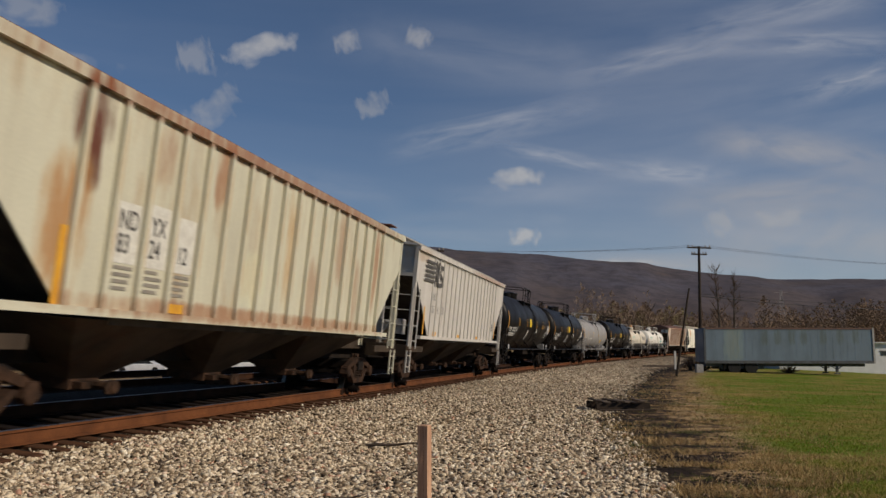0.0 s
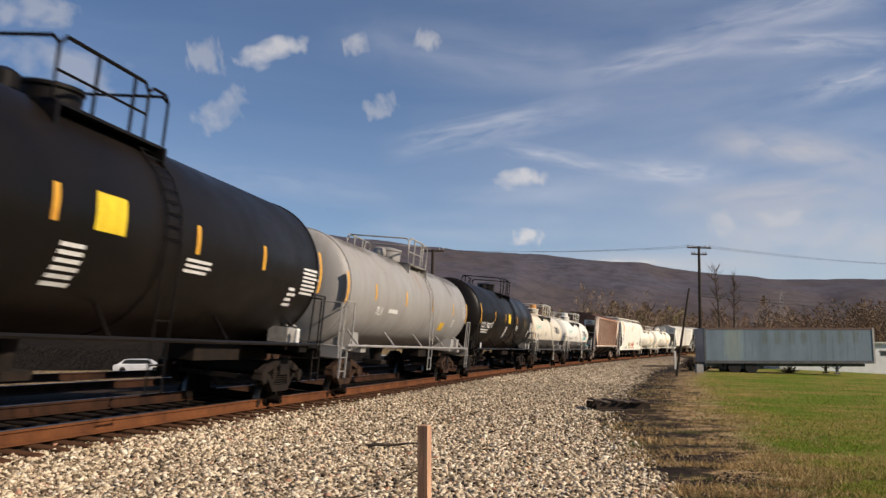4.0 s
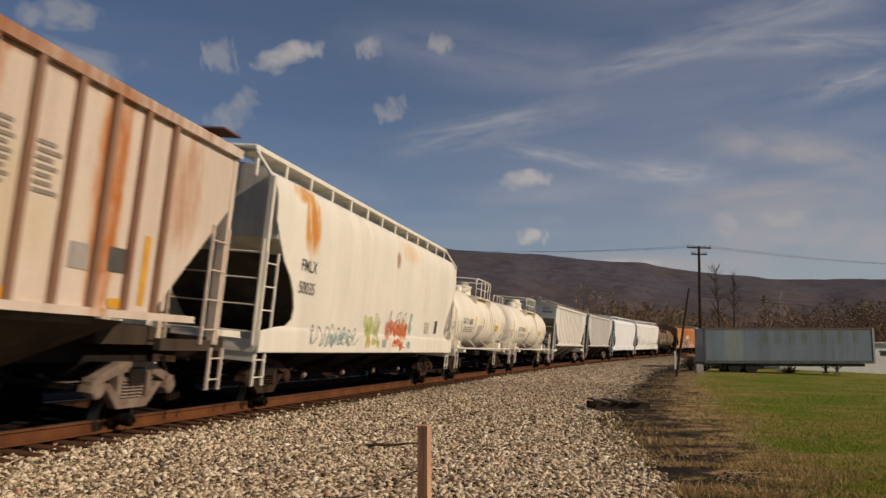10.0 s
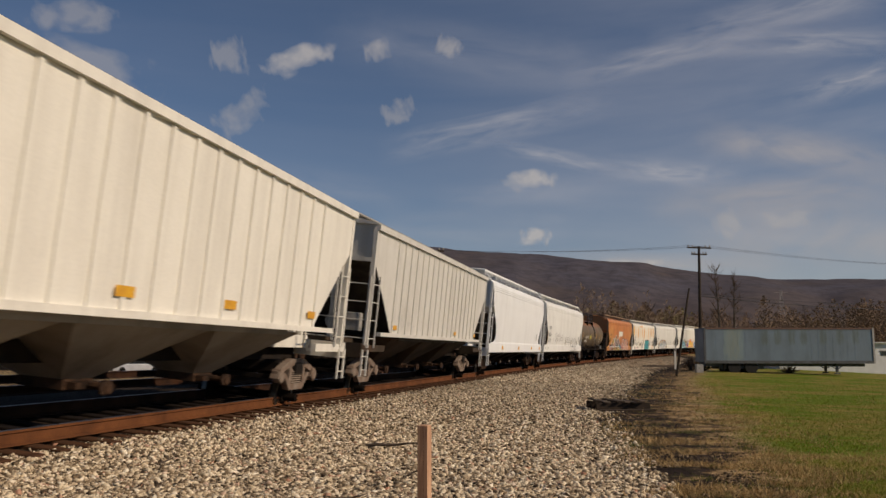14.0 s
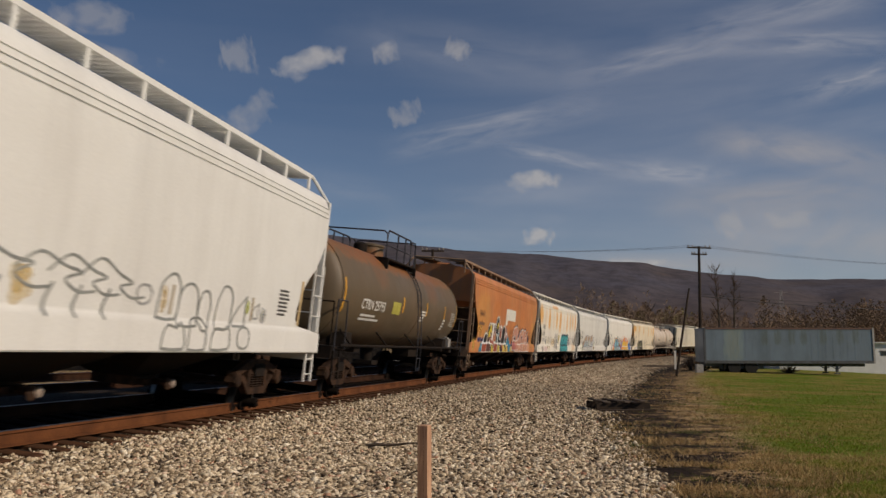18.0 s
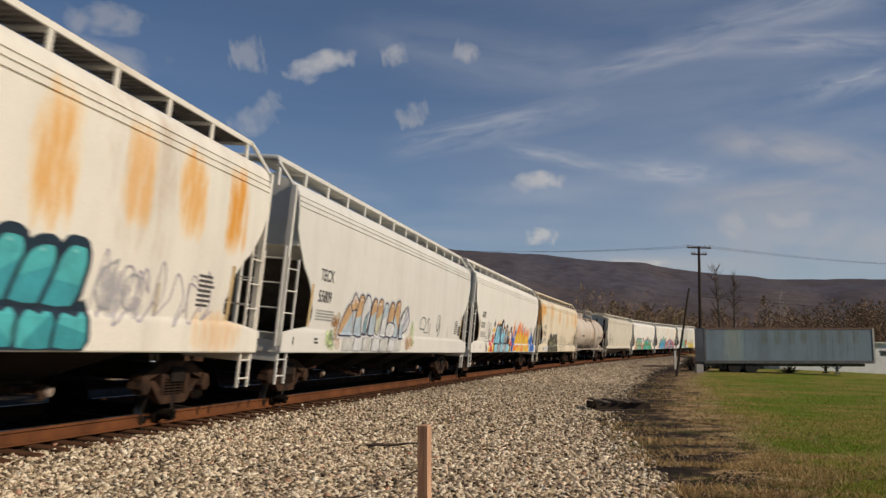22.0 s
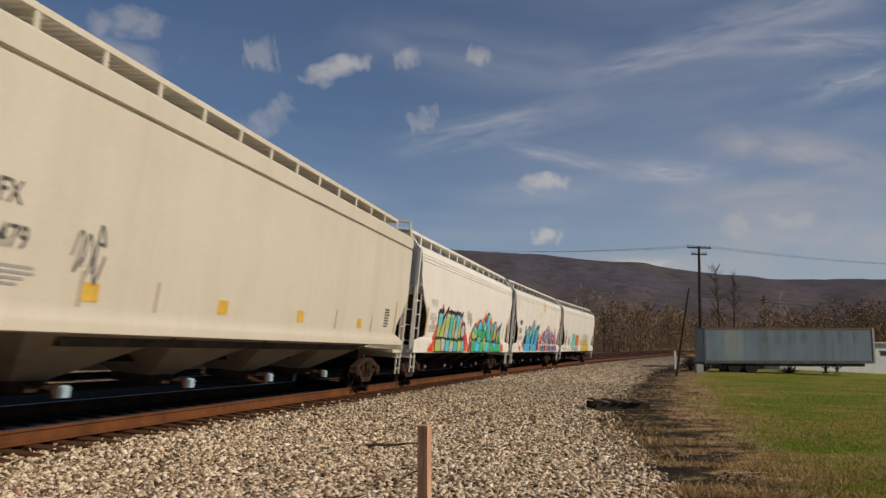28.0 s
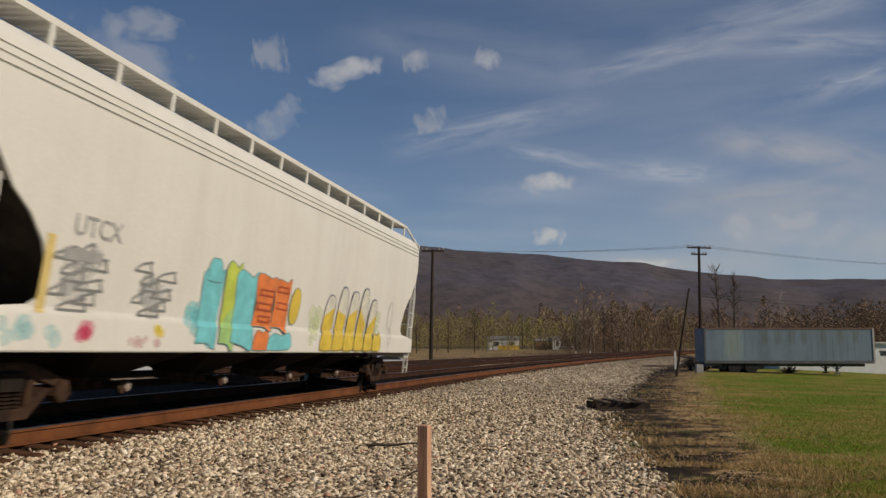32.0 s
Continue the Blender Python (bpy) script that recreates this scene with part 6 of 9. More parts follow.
def ribbed_hopper(number, L, body, label, gear="rust", ribs=18, roof_mat=None, rib_mat=None, slope_mat=None, eave=4.18, boards=0.8, end_mat=None, deep=0.075):
    half = L / 2 - 0.62
    car = thing("covered_hopper_car", Matrix(), label, "freight car", "cars of the train")
    # end slopes take a dark colour for the shade they stand in
    hull_mat = slope_mat or SHADED_GRIME
    slope_mat = slope_mat or SHADED_BAY_GRIME
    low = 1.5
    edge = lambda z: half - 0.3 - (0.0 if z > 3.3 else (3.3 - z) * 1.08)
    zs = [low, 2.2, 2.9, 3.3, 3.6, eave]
    part("hull", Build().loft([(1.3, 1.4, -half + 3.4, half - 3.4)] + [(z, 1.46, -x, x) for z in zs for x in [half - 0.4 - (0.0 if z > 3.25 else 0.5 + (3.3 - z) * 1.35)]]), hull_mat, car, "sloping end sheets darkened by dirt and painted shade", smooth=0)
    for s in (-1, 1):
        part("side_sheet", Build().sheet([(z, s * 1.49, -edge(z), edge(z)) for z in zs], 0.02), body, car, smooth=0)
        part("side_sill", Build().box(-half + 1.2, half - 1.2, *sorted((s * 1.44, s * 1.56)), low - 0.1, low), body, car, smooth=0)
        part("top_chord", Build().box(-half + 0.3, half - 0.3, *sorted((s * 1.46, s * 1.57)), eave - 0.14, eave), body, car, smooth=0)
    span = 2 * (half - 2.3)
    rib = Build().prism([(-0.045, low), (0.045, low), (0.045, eave - 0.14), (-0.045, eave - 0.14)], -1.49 - deep, -1.49).mesh("rib", rib_mat or body, 0)
    for i in range(ribs):
        x = -span / 2 + span * i / (ribs - 1)
        part("rib", rib, None, car, m=pose(x, 0, 0))
        part("rib", rib, None, car, m=pose(x, 0, 0, 0, 0, 180))
    rm = roof_mat or body
    part("roof", Build().loft([(eave, 1.52, -half + 0.25, half - 0.25), (eave + 0.02, 1.52, -half + 0.25, half - 0.25), (eave + 0.15, 0.9, -half + 0.25, half - 0.25), (eave + 0.24, 0.35, -half + 0.25, half - 0.25), (eave + 0.25, 0.1, -half + 0.25, half - 0.25)]), rm, car, smooth=0)
    for i in range(4):
        w = (2 * half - 1.6) / 4
        part("hatch_cover", Build().chamfer(-half + 0.8 + w * i + 0.03, -half + 0.8 + w * (i + 1) - 0.03, -0.33, 0.33, eave + 0.2, eave + 0.33, 0.05), rm, car, smooth=0)
    for s in (-1, 1):
        part("running_board", Build().box(-half, half, s * 0.78 - 0.22, s * 0.78 + 0.22, eave + 0.22, eave + 0.255), GALV if roof_mat is None else rm, car, "steel grating walkway", smooth=0)
        part("crossover_board", Build().box(*sorted((s * half, s * (half - 0.6))), -boards, boards, eave + 0.27, eave + 0.3), GALV if roof_mat is None else rm, car, smooth=0)
    part("centre_sill", Build().box(-half, half, -0.3, 0.3, 0.72, 1.02), STEEL_DARK, car)
    for s in (-1, 1):
        x = s * half
        part("end_platform", Build().box(*sorted((x, x - s * 0.12)), -1.48, 1.48, 0.85, 1.2).box(*sorted((x, x - s * 1.9)), -1.48, -1.38, 1.0, 1.16).box(*sorted((x, x - s * 1.9)), 1.38, 1.48, 1.0, 1.16).box(*sorted((x, x - s * 2.0)), -0.55, 0.55, 1.0, 1.28), SHADED_BAY_GRIME if slope_mat is SHADED_BAY_GRIME else body, car, smooth=0)
        part("end_panel", Build().loft([(z, w, *sorted((x - s * 0.36, x - s * 0.4))) for z, w in ((3.3, 1.46), (eave, 1.46), (eave + 0.15, 0.9), (eave + 0.24, 0.35), (eave + 0.25, 0.1))]).box(*sorted((x - s * 0.3, x - s * 0.42)), -1.5, 1.5, 3.24, 3.34), end_mat or body, car, smooth=0)
        for y in (-1.45, -0.5, 0.5, 1.45):
            part("end_post", Build().box(*sorted((x - s * 0.3, x - s * 0.42)), y - 0.055, y + 0.055, 1.1, 3.4 if abs(y) < 1 else eave), body, car, smooth=0)
        for y in (-1.5, 1.5):
            ladder_part(car, (x - s * 0.34, y * 1.01), (x - s * 0.85, y * 1.01), 2.9, 1.1, 4, body)
            ladder_part(car, (x - s * 0.28, y * 0.97), (x - s * 0.28, y * 0.4), 2.9, 1.1, 4, body)
            ladder_part(car, (x - s * 0.06, y), (x - s * 0.45, y), 1.05, 0.4, 2, body, 0.019, "step")
    part("brake_cylinder", Build().lathe([(-half + 0.3, 0.2), (-half + 0.85, 0.2)], 14, "x", (0, -0.55, 1.7)), GALV, car)
    part("brake_wheel", Build().lathe([(-half + 0.12, 0.27), (-half + 0.16, 0.28), (-half + 0.16, 0.22)], 18, "x", (0, 0.6, 2.2)), GALV, car)
    part("valve_box", Build().chamfer(-half + 0.3, -half + 0.7, -1.2, -0.85, 1.5, 1.95, 0.03), GALV, car)
    tc = half - 1.7
    inner = tc - 1.0
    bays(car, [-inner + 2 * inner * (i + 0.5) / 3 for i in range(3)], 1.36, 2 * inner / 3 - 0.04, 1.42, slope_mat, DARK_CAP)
    for s in (-1, 1):
        truck(car, s * tc, gear, number)
    ends(car, L / 2)
    return car, half


# ---- train: tank car ----
def tank_car(number, L, body, label, R=1.45, zc=2.62, gear="rust", trim=None, low_mat=None, dome=1, rail_mat=None, platform=2.6, jacket=(), inset=0.35, belly=0.18, mid=0.2, head=0.42, wheels=1.75):
    half = L / 2 - 0.62
    trim = trim or body
    car = thing("tank_car", Matrix(), label, "freight car", "cars of the train")
    hl = half - inset
    prof = [(-hl, 0.02)] + [(-hl + head * (1 - math.cos(a * 0.157)), R * math.sin(a * 0.157)) for a in range(1, 11)]
    prof += [(-x, r) for x, r in reversed(prof)]
    part("tank_shell", Build().lathe(prof, 56, "x", (0, 0, zc)), body, car, smooth=0.5)
    for x in [*jacket, -hl + head, hl - head]:
        part("shell_seam", Build().lathe([(x - 0.04, R), (x - 0.035, R + 0.014), (x + 0.035, R + 0.014), (x + 0.04, R)], 56, "x", (0, 0, zc)), body, car, smooth=0.5)
    if low_mat:
        n, r = 24, R + 0.006
        # lower half of the shell, painted
        vs, fs = [], []
        for i in range(n + 1):
            a = math.pi + belly + (math.pi - 2 * belly) * i / n
            vs += [(-hl + head, r * math.cos(a), zc + r * math.sin(a)), (hl - head, r * math.cos(a), zc + r * math.sin(a))]
        fs = [(2 * i, 2 * i + 1, 2 * i + 3, 2 * i + 2) for i in range(n)]
        part("painted_belly", Build().add(vs, fs), low_mat, car, "black lower half of the shell", smooth=0.5)
        for s in (-1, 1):
            vs, fs, m = [], [], 8
            for j in range(m + 1):
                q = 0.157 * 10 * j / m
                for i in range(n + 1):
                    a = math.pi + belly + (math.pi - 2 * belly) * i / n
                    rr = R * math.sin(q) + 0.006
                    vs.append((s * (hl - head * (1 - math.cos(q)) + 0.006), rr * math.cos(a), zc - math.sin(belly) * R * (1 - math.sin(q)) + rr * math.sin(a)))
            for j in range(m):
                fs += [(j * (n + 1) + i, j * (n + 1) + i + 1, (j + 1) * (n + 1) + i + 1, (j + 1) * (n + 1) + i) for i in range(n)]
            part("painted_head", Build().add(vs, fs), low_mat, car, smooth=0.5)
    # frame: end sills, bolsters, side pipes
    for s in (-1, 1):
        part("stub_sill", Build().box(*sorted((s * half, s * (half - 3.2))), -0.3, 0.3, 0.72, 1.05), STEEL_DARK, car)
    tc = half - wheels
    for s in (-1, 1):
        x = s * half
        part("end_sill", Build().box(*sorted((x, x - s * 0.14)), -1.45, 1.45, 0.85, 1.12).box(*sorted((x, x - s * 1.2)), -1.45, -0.35, 1.06, 1.1).box(*sorted((x, x - s * 1.2)), 0.35, 1.45, 1.06, 1.1), trim, car, smooth=0)
        c = s * tc
        part("bolster", Build().prism([(c - 0.35, 1.0), (c + 0.35, 1.0), (c + 0.22, zc - R * 0.72), (c - 0.22, zc - R * 0.72)], -1.2, 1.2).box(c - 0.2, c + 0.2, -1.45, 1.45, 0.98, 1.14), trim, car, smooth=0)
        for y in (-1.48, 1.48):
            part("grab_rail", Build().path([(x - s * 0.1, y, 1.0), (x - s * 0.1, y, 2.15), (x - s * 0.7, y, 2.15), (x - s * 0.78, y, 1.05)], 0.017), rail_mat or trim, car)
            ladder_part(car, (x - s * 0.08, y), (x - s * 0.48, y), 1.02, 0.4, 2, trim, 0.019, "step")
        b = Build().path([(x - s * 0.05, -1.4, 1.1), (x - s * 0.05, -1.4, 2.1), (x - s * 0.05, 1.4, 2.1), (x - s * 0.05, 1.4, 1.1)], 0.018)
        part("grab_rail", b, trim, car)
    for y in (-1.5, 1.5):
        b = Build().bar((-half + 0.4, y, 1.14), (half - 0.4, y, 1.14), 0.035)
        for i in range(5):
            xx = -half + 1.2 + (2 * half - 2.4) * i / 4
            b.bar((xx, y, 1.14), (xx + 0.25, y * 0.72, zc - R * 0.68), 0.025)
        part("side_pipe", b, trim, car)
    # top: manway, platform, railings, ladder
    top = zc + R
    pw, pz = platform / 2, zc + R - 0.18
    part("manway", Build().lathe([(top - 0.12, 0.42), (top + 0.22, 0.42), (top + 0.25, 0.45), (top + 0.3, 0.45), (top + 0.36, 0.2)], 20, "z", (mid, 0, 0)), body if dome == 1 else trim, car)
    for x in (mid - pw, mid + pw):
        part("end_rail", Build().tube([(x, -1.0, top + 0.48), (x, -0.9, top + 0.58), (x, 0.9, top + 0.58), (x, 1.0, top + 0.48)], 0.024, 6), rail_mat or trim, car)
    part("valve_housing", Build().lathe([(top - 0.1, 0.2), (top + 0.22, 0.2), (top + 0.28, 0.1)], 14, "z", (mid - 0.85, 0, 0)), trim, car)
    for y in (-1, 1):
        part("platform", Build().box(mid - pw, mid + pw, y * 0.78 - 0.24, y * 0.78 + 0.24, pz - 0.02, pz + 0.02).box(mid - pw, mid - pw + 0.06, y * 0.78 - 0.3, y * 0.78 + 0.24, pz - 0.3, pz).box(mid + pw - 0.06, mid + pw, y * 0.78 - 0.3, y * 0.78 + 0.24, pz - 0.3, pz), trim, car, smooth=0)
        yy = y * 1.0
        up = top + 0.6
        b = Build().tube([(mid - pw, yy, pz), (mid - pw, yy, up - 0.12), (mid - pw + 0.12, yy, up), (mid + pw - 0.62, yy, up), (mid + pw - 0.5, yy, up - 0.12), (mid + pw - 0.5, yy, pz)], 0.026, 6)
        b.bar((mid - pw, yy, pz + 0.36), (mid + pw - 0.5, yy, pz + 0.36), 0.018)
        for q in (-0.45, 0.35):
            b.bar((mid + q, yy, pz), (mid + q, yy, up), 0.024)
        part("railing", b, rail_mat or trim, car)
        part("grab_rail", Build().tube([(mid + pw, yy, pz), (mid + pw, yy, up - 0.1), (mid + pw - 0.1, yy, up - 0.02), (mid + pw - 0.4, yy, up - 0.02), (mid + pw - 0.5, yy, up - 0.1)], 0.022, 6), rail_mat or trim, car)
        b = Build()
        for q in (0.42, 0.02):
            pts = [(mid + pw - 0.02 - q, y * (R + 0.05) * math.cos(a), zc + (R + 0.05) * math.sin(a)) for a in [1.2, 0.9, 0.6, 0.3, 0.0]]
            b.path(pts + [(mid + pw - 0.02 - q, y * 1.5, 1.14), (mid + pw - 0.02 - q, y * 1.5, 0.42)], 0.016)
        side_ladder = part("ladder", b, rail_mat or trim, car)
        rung = Build().bar((-0.2, 0, 0), (0.2, 0, 0), 0.013, 5).mesh("rung", rail_mat or trim)
        levels = [((R + 0.05) * math.cos(1.15 - i * 0.115), zc + (R + 0.05) * math.sin(1.15 - i * 0.115)) for i in range(11)] + [(1.5, z) for z in (1.4, 1.12, 0.8, 0.45)]
        for w, z in levels:
            part("rung", rung, None, side_ladder, m=pose(mid + pw - 0.24, y * w, z))
    part("bottom_outlet", Build().lathe([(0.55, 0.16), (zc - R + 0.05, 0.22)], 14, "z").box(-0.3, 0.3, -0.3, 0.3, 0.5, 0.62), STEEL_DARK, car)
    part("brake_cylinder", Build().lathe([(0.0, 0.17), (0.55, 0.17), (0.62, 0.1)], 16, "x", (half - 1.0, -0.95, 1.35)).box(half - 1.5, half - 1.1, -1.3, -0.9, 1.15, 1.45), GALV, car)
    for s in (-1, 1):
        truck(car, s * tc, gear, number)
    ends(car, L / 2)
    return car, half


def tank_face(R, zc):
    return lambda z: -math.sqrt(max(0.01, R * R - (z - zc) ** 2))


# ---- the train, car by car, from the head end ----
CARS = []
LENGTHS = [17.8, 17.07, 16.7, 16.45, 15.9, 16.95, 13.97, 14.66, 17.57, 16.86, 13.51, 13.82, 17.24, 17.11, 16.96, 19.12, 15.07, 18.43, 18.59, 18.34, 18.52, 18.02, 17.86, 19.21, 18.45, 18.42, 18.52]
RUST, ORANGE_RUST, DARK_RUST = (0.3, 0.11, 0.035), (0.72, 0.4, 0.1), (0.12, 0.035, 0.02)
GREY_INK, BLACK_INK, WHITE_INK = (0.28, 0.28, 0.28), (0.015, 0.015, 0.018), (0.78, 0.78, 0.75)
rib_panel = lambda z: -1.492
chalk = surface("white_patch_paint", (0.72, 0.7, 0.62), (0.6, 0.57, 0.5), 6, 0.6)


def put(made):
    CARS.append(made[0])
    return made


def stripes(car, places, face, h=0.42, w=0.1, z=2.42, material=None):
    """Upright reflective bars along a side."""
    for x in places:
        bars("reflector", car, [(x, z, w, h)], material or YELLOW, face, 0.007, "yellow reflective strip")


# 0: tan, rust-streaked, ribbed
body = paint("tan_hopper_paint", (0.6, 0.575, 0.44), amount=0.16, rust=0.2, rust_colour=(0.42, 0.22, 0.07), seed=1, wide=2.2,
             blots=[(-5.85, 3.75, 0.4, 0.55, 1.0, DARK_RUST), (-5.8, 3.15, 0.25, 0.35, 0.9, DARK_RUST), (-6.1, 2.4, 0.45, 0.9, 0.8, (0.4, 0.19, 0.05)), (-2.6, 3.7, 0.3, 0.6, 0.7, RUST), (0.2, 2.9, 0.25, 1.2, 0.6, (0.45, 0.24, 0.07)), (0, 1.55, 7.0, 0.16, 0.7, RUST), (0, 4.1, 8.0, 0.15, 0.8, (0.26, 0.09, 0.04)), (5.6, 3.0, 0.3, 1.3, 0.7, RUST), (-4.3, 3.6, 0.35, 0.5, 0.5, RUST), (-1.2, 2.2, 0.6, 0.5, 0.6, (0.62, 0.62, 0.58)), (1.5, 2.1, 0.35, 0.8, 0.5, RUST), (3.0, 3.3, 0.3, 0.9, 0.5, RUST), (4.2, 2.3, 0.3, 0.9, 0.5, RUST)])
brown = paint("brown_roof_paint", (0.16, 0.07, 0.05), amount=0.3, rust=0.3, seed=12)
car, half = put(ribbed_hopper(0, LENGTHS[0], body, "tan ribbed covered hopper car streaked with rust", roof_mat=brown, boards=1.2))
for x, z0, z1 in ((-5.2, 1.62, 2.83), (-4.5, 1.62, 2.9), (-3.79, 1.62, 2.84)):
    bars("patch", car, [(x, z0 + 0.45, 0.56, z1 - z0 - 0.45)], chalk, rib_panel, 0.004)
for text, x, z in (("ND", -5.1, 2.5), ("83", -5.1, 2.2), ("YX", -4.39, 2.5), ("24", -4.39, 2.2), ("12", -3.68, 2.2)):
    lettering(car, text, x, z, 0.25, TEXT_BLACK, rib_panel, 0.008, width=0.8)
for i, x in enumerate((-5.1, -4.4, -3.69)):
    fine_print(car, x, 1.7, 0.42, 0.34, 4, ink((0.3, 0.27, 0.22)), rib_panel, 0.008, i)
stripes(car, (-6.15,), rib_panel, 0.88, 0.14, 1.5)
bars("reflector", car, [(-3.86, 1.51, 0.5, 0.13)], YELLOW, lambda z: -1.5, 0.007)

# 1: grey-white, ribbed, with a striped emblem
body = paint("grey_white_hopper_paint", (0.6, 0.565, 0.51), amount=0.2, rust=0.06, seed=4, blots=[(-6.9, 3.95, 0.9, 0.22, 0.5, (0.42, 0.3, 0.24)), (4.0, 4.1, 4.0, 0.12, 0.5, RUST)])
car, half = put(ribbed_hopper(1, LENGTHS[1], body, "grey-white ribbed covered hopper car with a dark striped emblem", gear="rust", deep=0.04))
mark = ink((0.1, 0.09, 0.08))
for i in range(5):
    bars("emblem", car, [(-6.75 + 0.03 * i, 3.2 + i * 0.145, 1.25 - 0.02 * i, 0.085)], mark, lambda z: -1.531, 0.002, "dark emblem stripe")
b = Build()
for line in ([(-5.5, 3.15), (-5.42, 3.85)], [(-5.42, 3.85), (-5.1, 3.2)], [(-5.1, 3.2), (-5.05, 3.85)], [(-4.5, 3.75), (-4.85, 3.78), (-4.88, 3.55), (-4.55, 3.4), (-4.55, 3.2), (-4.95, 3.17)]):
    strokes(b, line, 0.14, lambda z: -1.531, 0.003)
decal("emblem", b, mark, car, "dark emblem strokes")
for text, x, z in (("NS", -5.62, 2.66), ("25", -5.62, 2.26), ("41", -4.95, 2.26), ("53", -4.28, 2.26)):
    lettering(car, text, x, z, 0.24, ink((0.3, 0.28, 0.26)), lambda z: -1.531, 0.002)
end_lettering(car, "N S", -half + 0.292, -0.35, 3.85, 0.2, TEXT_BLACK)
end_lettering(car, "254153", -half + 0.292, -0.1, 3.45, 0.2, TEXT_BLACK)
stripes(car, (-6.4,), rib_panel, 0.86, 0.13, 1.55)
bars("reflector", car, [(-5.1, 1.52, 0.45, 0.13), (-1.6, 1.52, 0.45, 0.1), (1.9, 1.52, 0.45, 0.1)], YELLOW, lambda z: -1.5, 0.007)
fine_print(car, 5.2, 1.9, 0.4, 0.3, 4, mark, rib_panel, 0.008, 3)
stripes(car, (5.95,), rib_panel, 0.75, 0.13, 1.6)


# 2, 3, 5: large black tanks
def black_tank(n):
    R, zc = 1.47, 2.53
    body = paint("black_tank_paint", (0.0065, 0.0055, 0.005), (0.016, 0.011, 0.008), 0.35, rough=0.36, gloss=0.14, seed=n * 3, wide=0.8, tall=0.5)
    car, half = put(tank_car(n, LENGTHS[n], body, "long black tank car with white stencils and yellow bars", R=R, zc=zc, gear="dark", jacket=(1.1,), platform=2.4, inset=0.25, wheels=0.95))
    f = tank_face(R, zc)
    k = half / 7.73
    stripes(car, (-3.9 * k, -1.35 * k, 1.9 * k, 4.3 * k), f, 0.42, 0.11, 2.4)
    stripes(car, (-6.9 * k, half - 0.55), f, 0.85, 0.13, 2.2)
    bars("placard", car, [(-0.55, 2.4, 0.62, 0.46)], ink((0.85, 0.6, 0.02)), f, 0.007, "plain yellow placard")
    lettering(car, "TCIX", -6.5 * k, 2.05, 0.24, TEXT_WHITE, f, 0.008)
    lettering(car, {2: "290350", 3: "290360", 5: "290287"}[n], (-6.5 + 0.95) * k, 2.05, 0.24, TEXT_WHITE, f, 0.008)
    fine_print(car, -6.3 * k, 1.78, 1.7, 0.2, 2, TEXT_WHITE, f, 0.007, n)
    fine_print(car, -4.4 * k, 2.05, 0.22, 0.3, 4, TEXT_WHITE, f, 0.007, n + 1)
    fine_print(car, -1.05, 1.65, 0.5, 0.55, 6, TEXT_WHITE, f, 0.007, n + 2)
    fine_print(car, 1.7 * k, 2.08, 0.8, 0.24, 3, TEXT_WHITE, f, 0.007, n + 3)
    fine_print(car, half - 1.45, 2.08, 1.0, 0.55, 7, TEXT_WHITE, f, 0.007, n + 4)
    fine_print(car, half - 2.0, 1.8, 0.4, 0.4, 4, TEXT_WHITE, f, 0.007, n + 5)
    part("marker_flag", Build().chamfer(half - 1.5, half - 1.35, -1.5, -1.46, 1.15, 1.45, 0.03), TEXT_WHITE, car, "small white data plate", smooth=0)
    part("marker_flag", Build().chamfer(-half + 1.1, -half + 1.25, -1.5, -1.46, 1.15, 1.4, 0.03), TEXT_WHITE, car, "small white data plate", smooth=0)


black_tank(2)
black_tank(3)

# 4: grey tank with worn top
R, zc = 1.38, 2.44
dark = (0.07, 0.06, 0.055)
body = paint("grey_tank_paint", (0.3, 0.29, 0.275), amount=0.25, rust=0.05, seed=14, blots=[(5.5, 3.7, 1.6, 0.3, 0.85, dark), (2.5, 3.72, 1.6, 0.25, 0.85, dark), (-1.5, 3.7, 1.8, 0.25, 0.8, dark), (-5, 3.72, 1.5, 0.25, 0.8, dark), (4.3, 3.4, 0.3, 0.5, 0.6, dark)])
car, half = put(tank_car(4, LENGTHS[4], body, "grey tank car with dark spills down its top", R=R, zc=zc, gear="rust", rail_mat=GALV, inset=0.2, platform=2.2))
f = tank_face(R, zc)
stripes(car, (-4.5, -1.6, 1.6, 4.7), f, 0.42, 0.12, 2.3)
stripes(car, (-half + 0.35, half - 0.5), f, 0.75, 0.13, 2.1)
bars("placard", car, [(3.2, 1.72, 0.66, 0.28)], ink((0.75, 0.45, 0.03)), f, 0.007, "plain orange placard")
fine_print(car, 6.05, 2.2, 0.7, 0.5, 8, ink((0.5, 0.49, 0.46)), f, 0.007, 2)
lettering(car, "TILX", -4.2, 1.95, 0.22, TEXT_WHITE, f, 0.008)
fine_print(car, -3.1, 1.95, 1.0, 0.2, 1, TEXT_WHITE, f, 0.007, 5)
fine_print(car, 4.95, 1.85, 0.3, 0.3, 3, TEXT_WHITE, f, 0.007, 9)
black_tank(5)


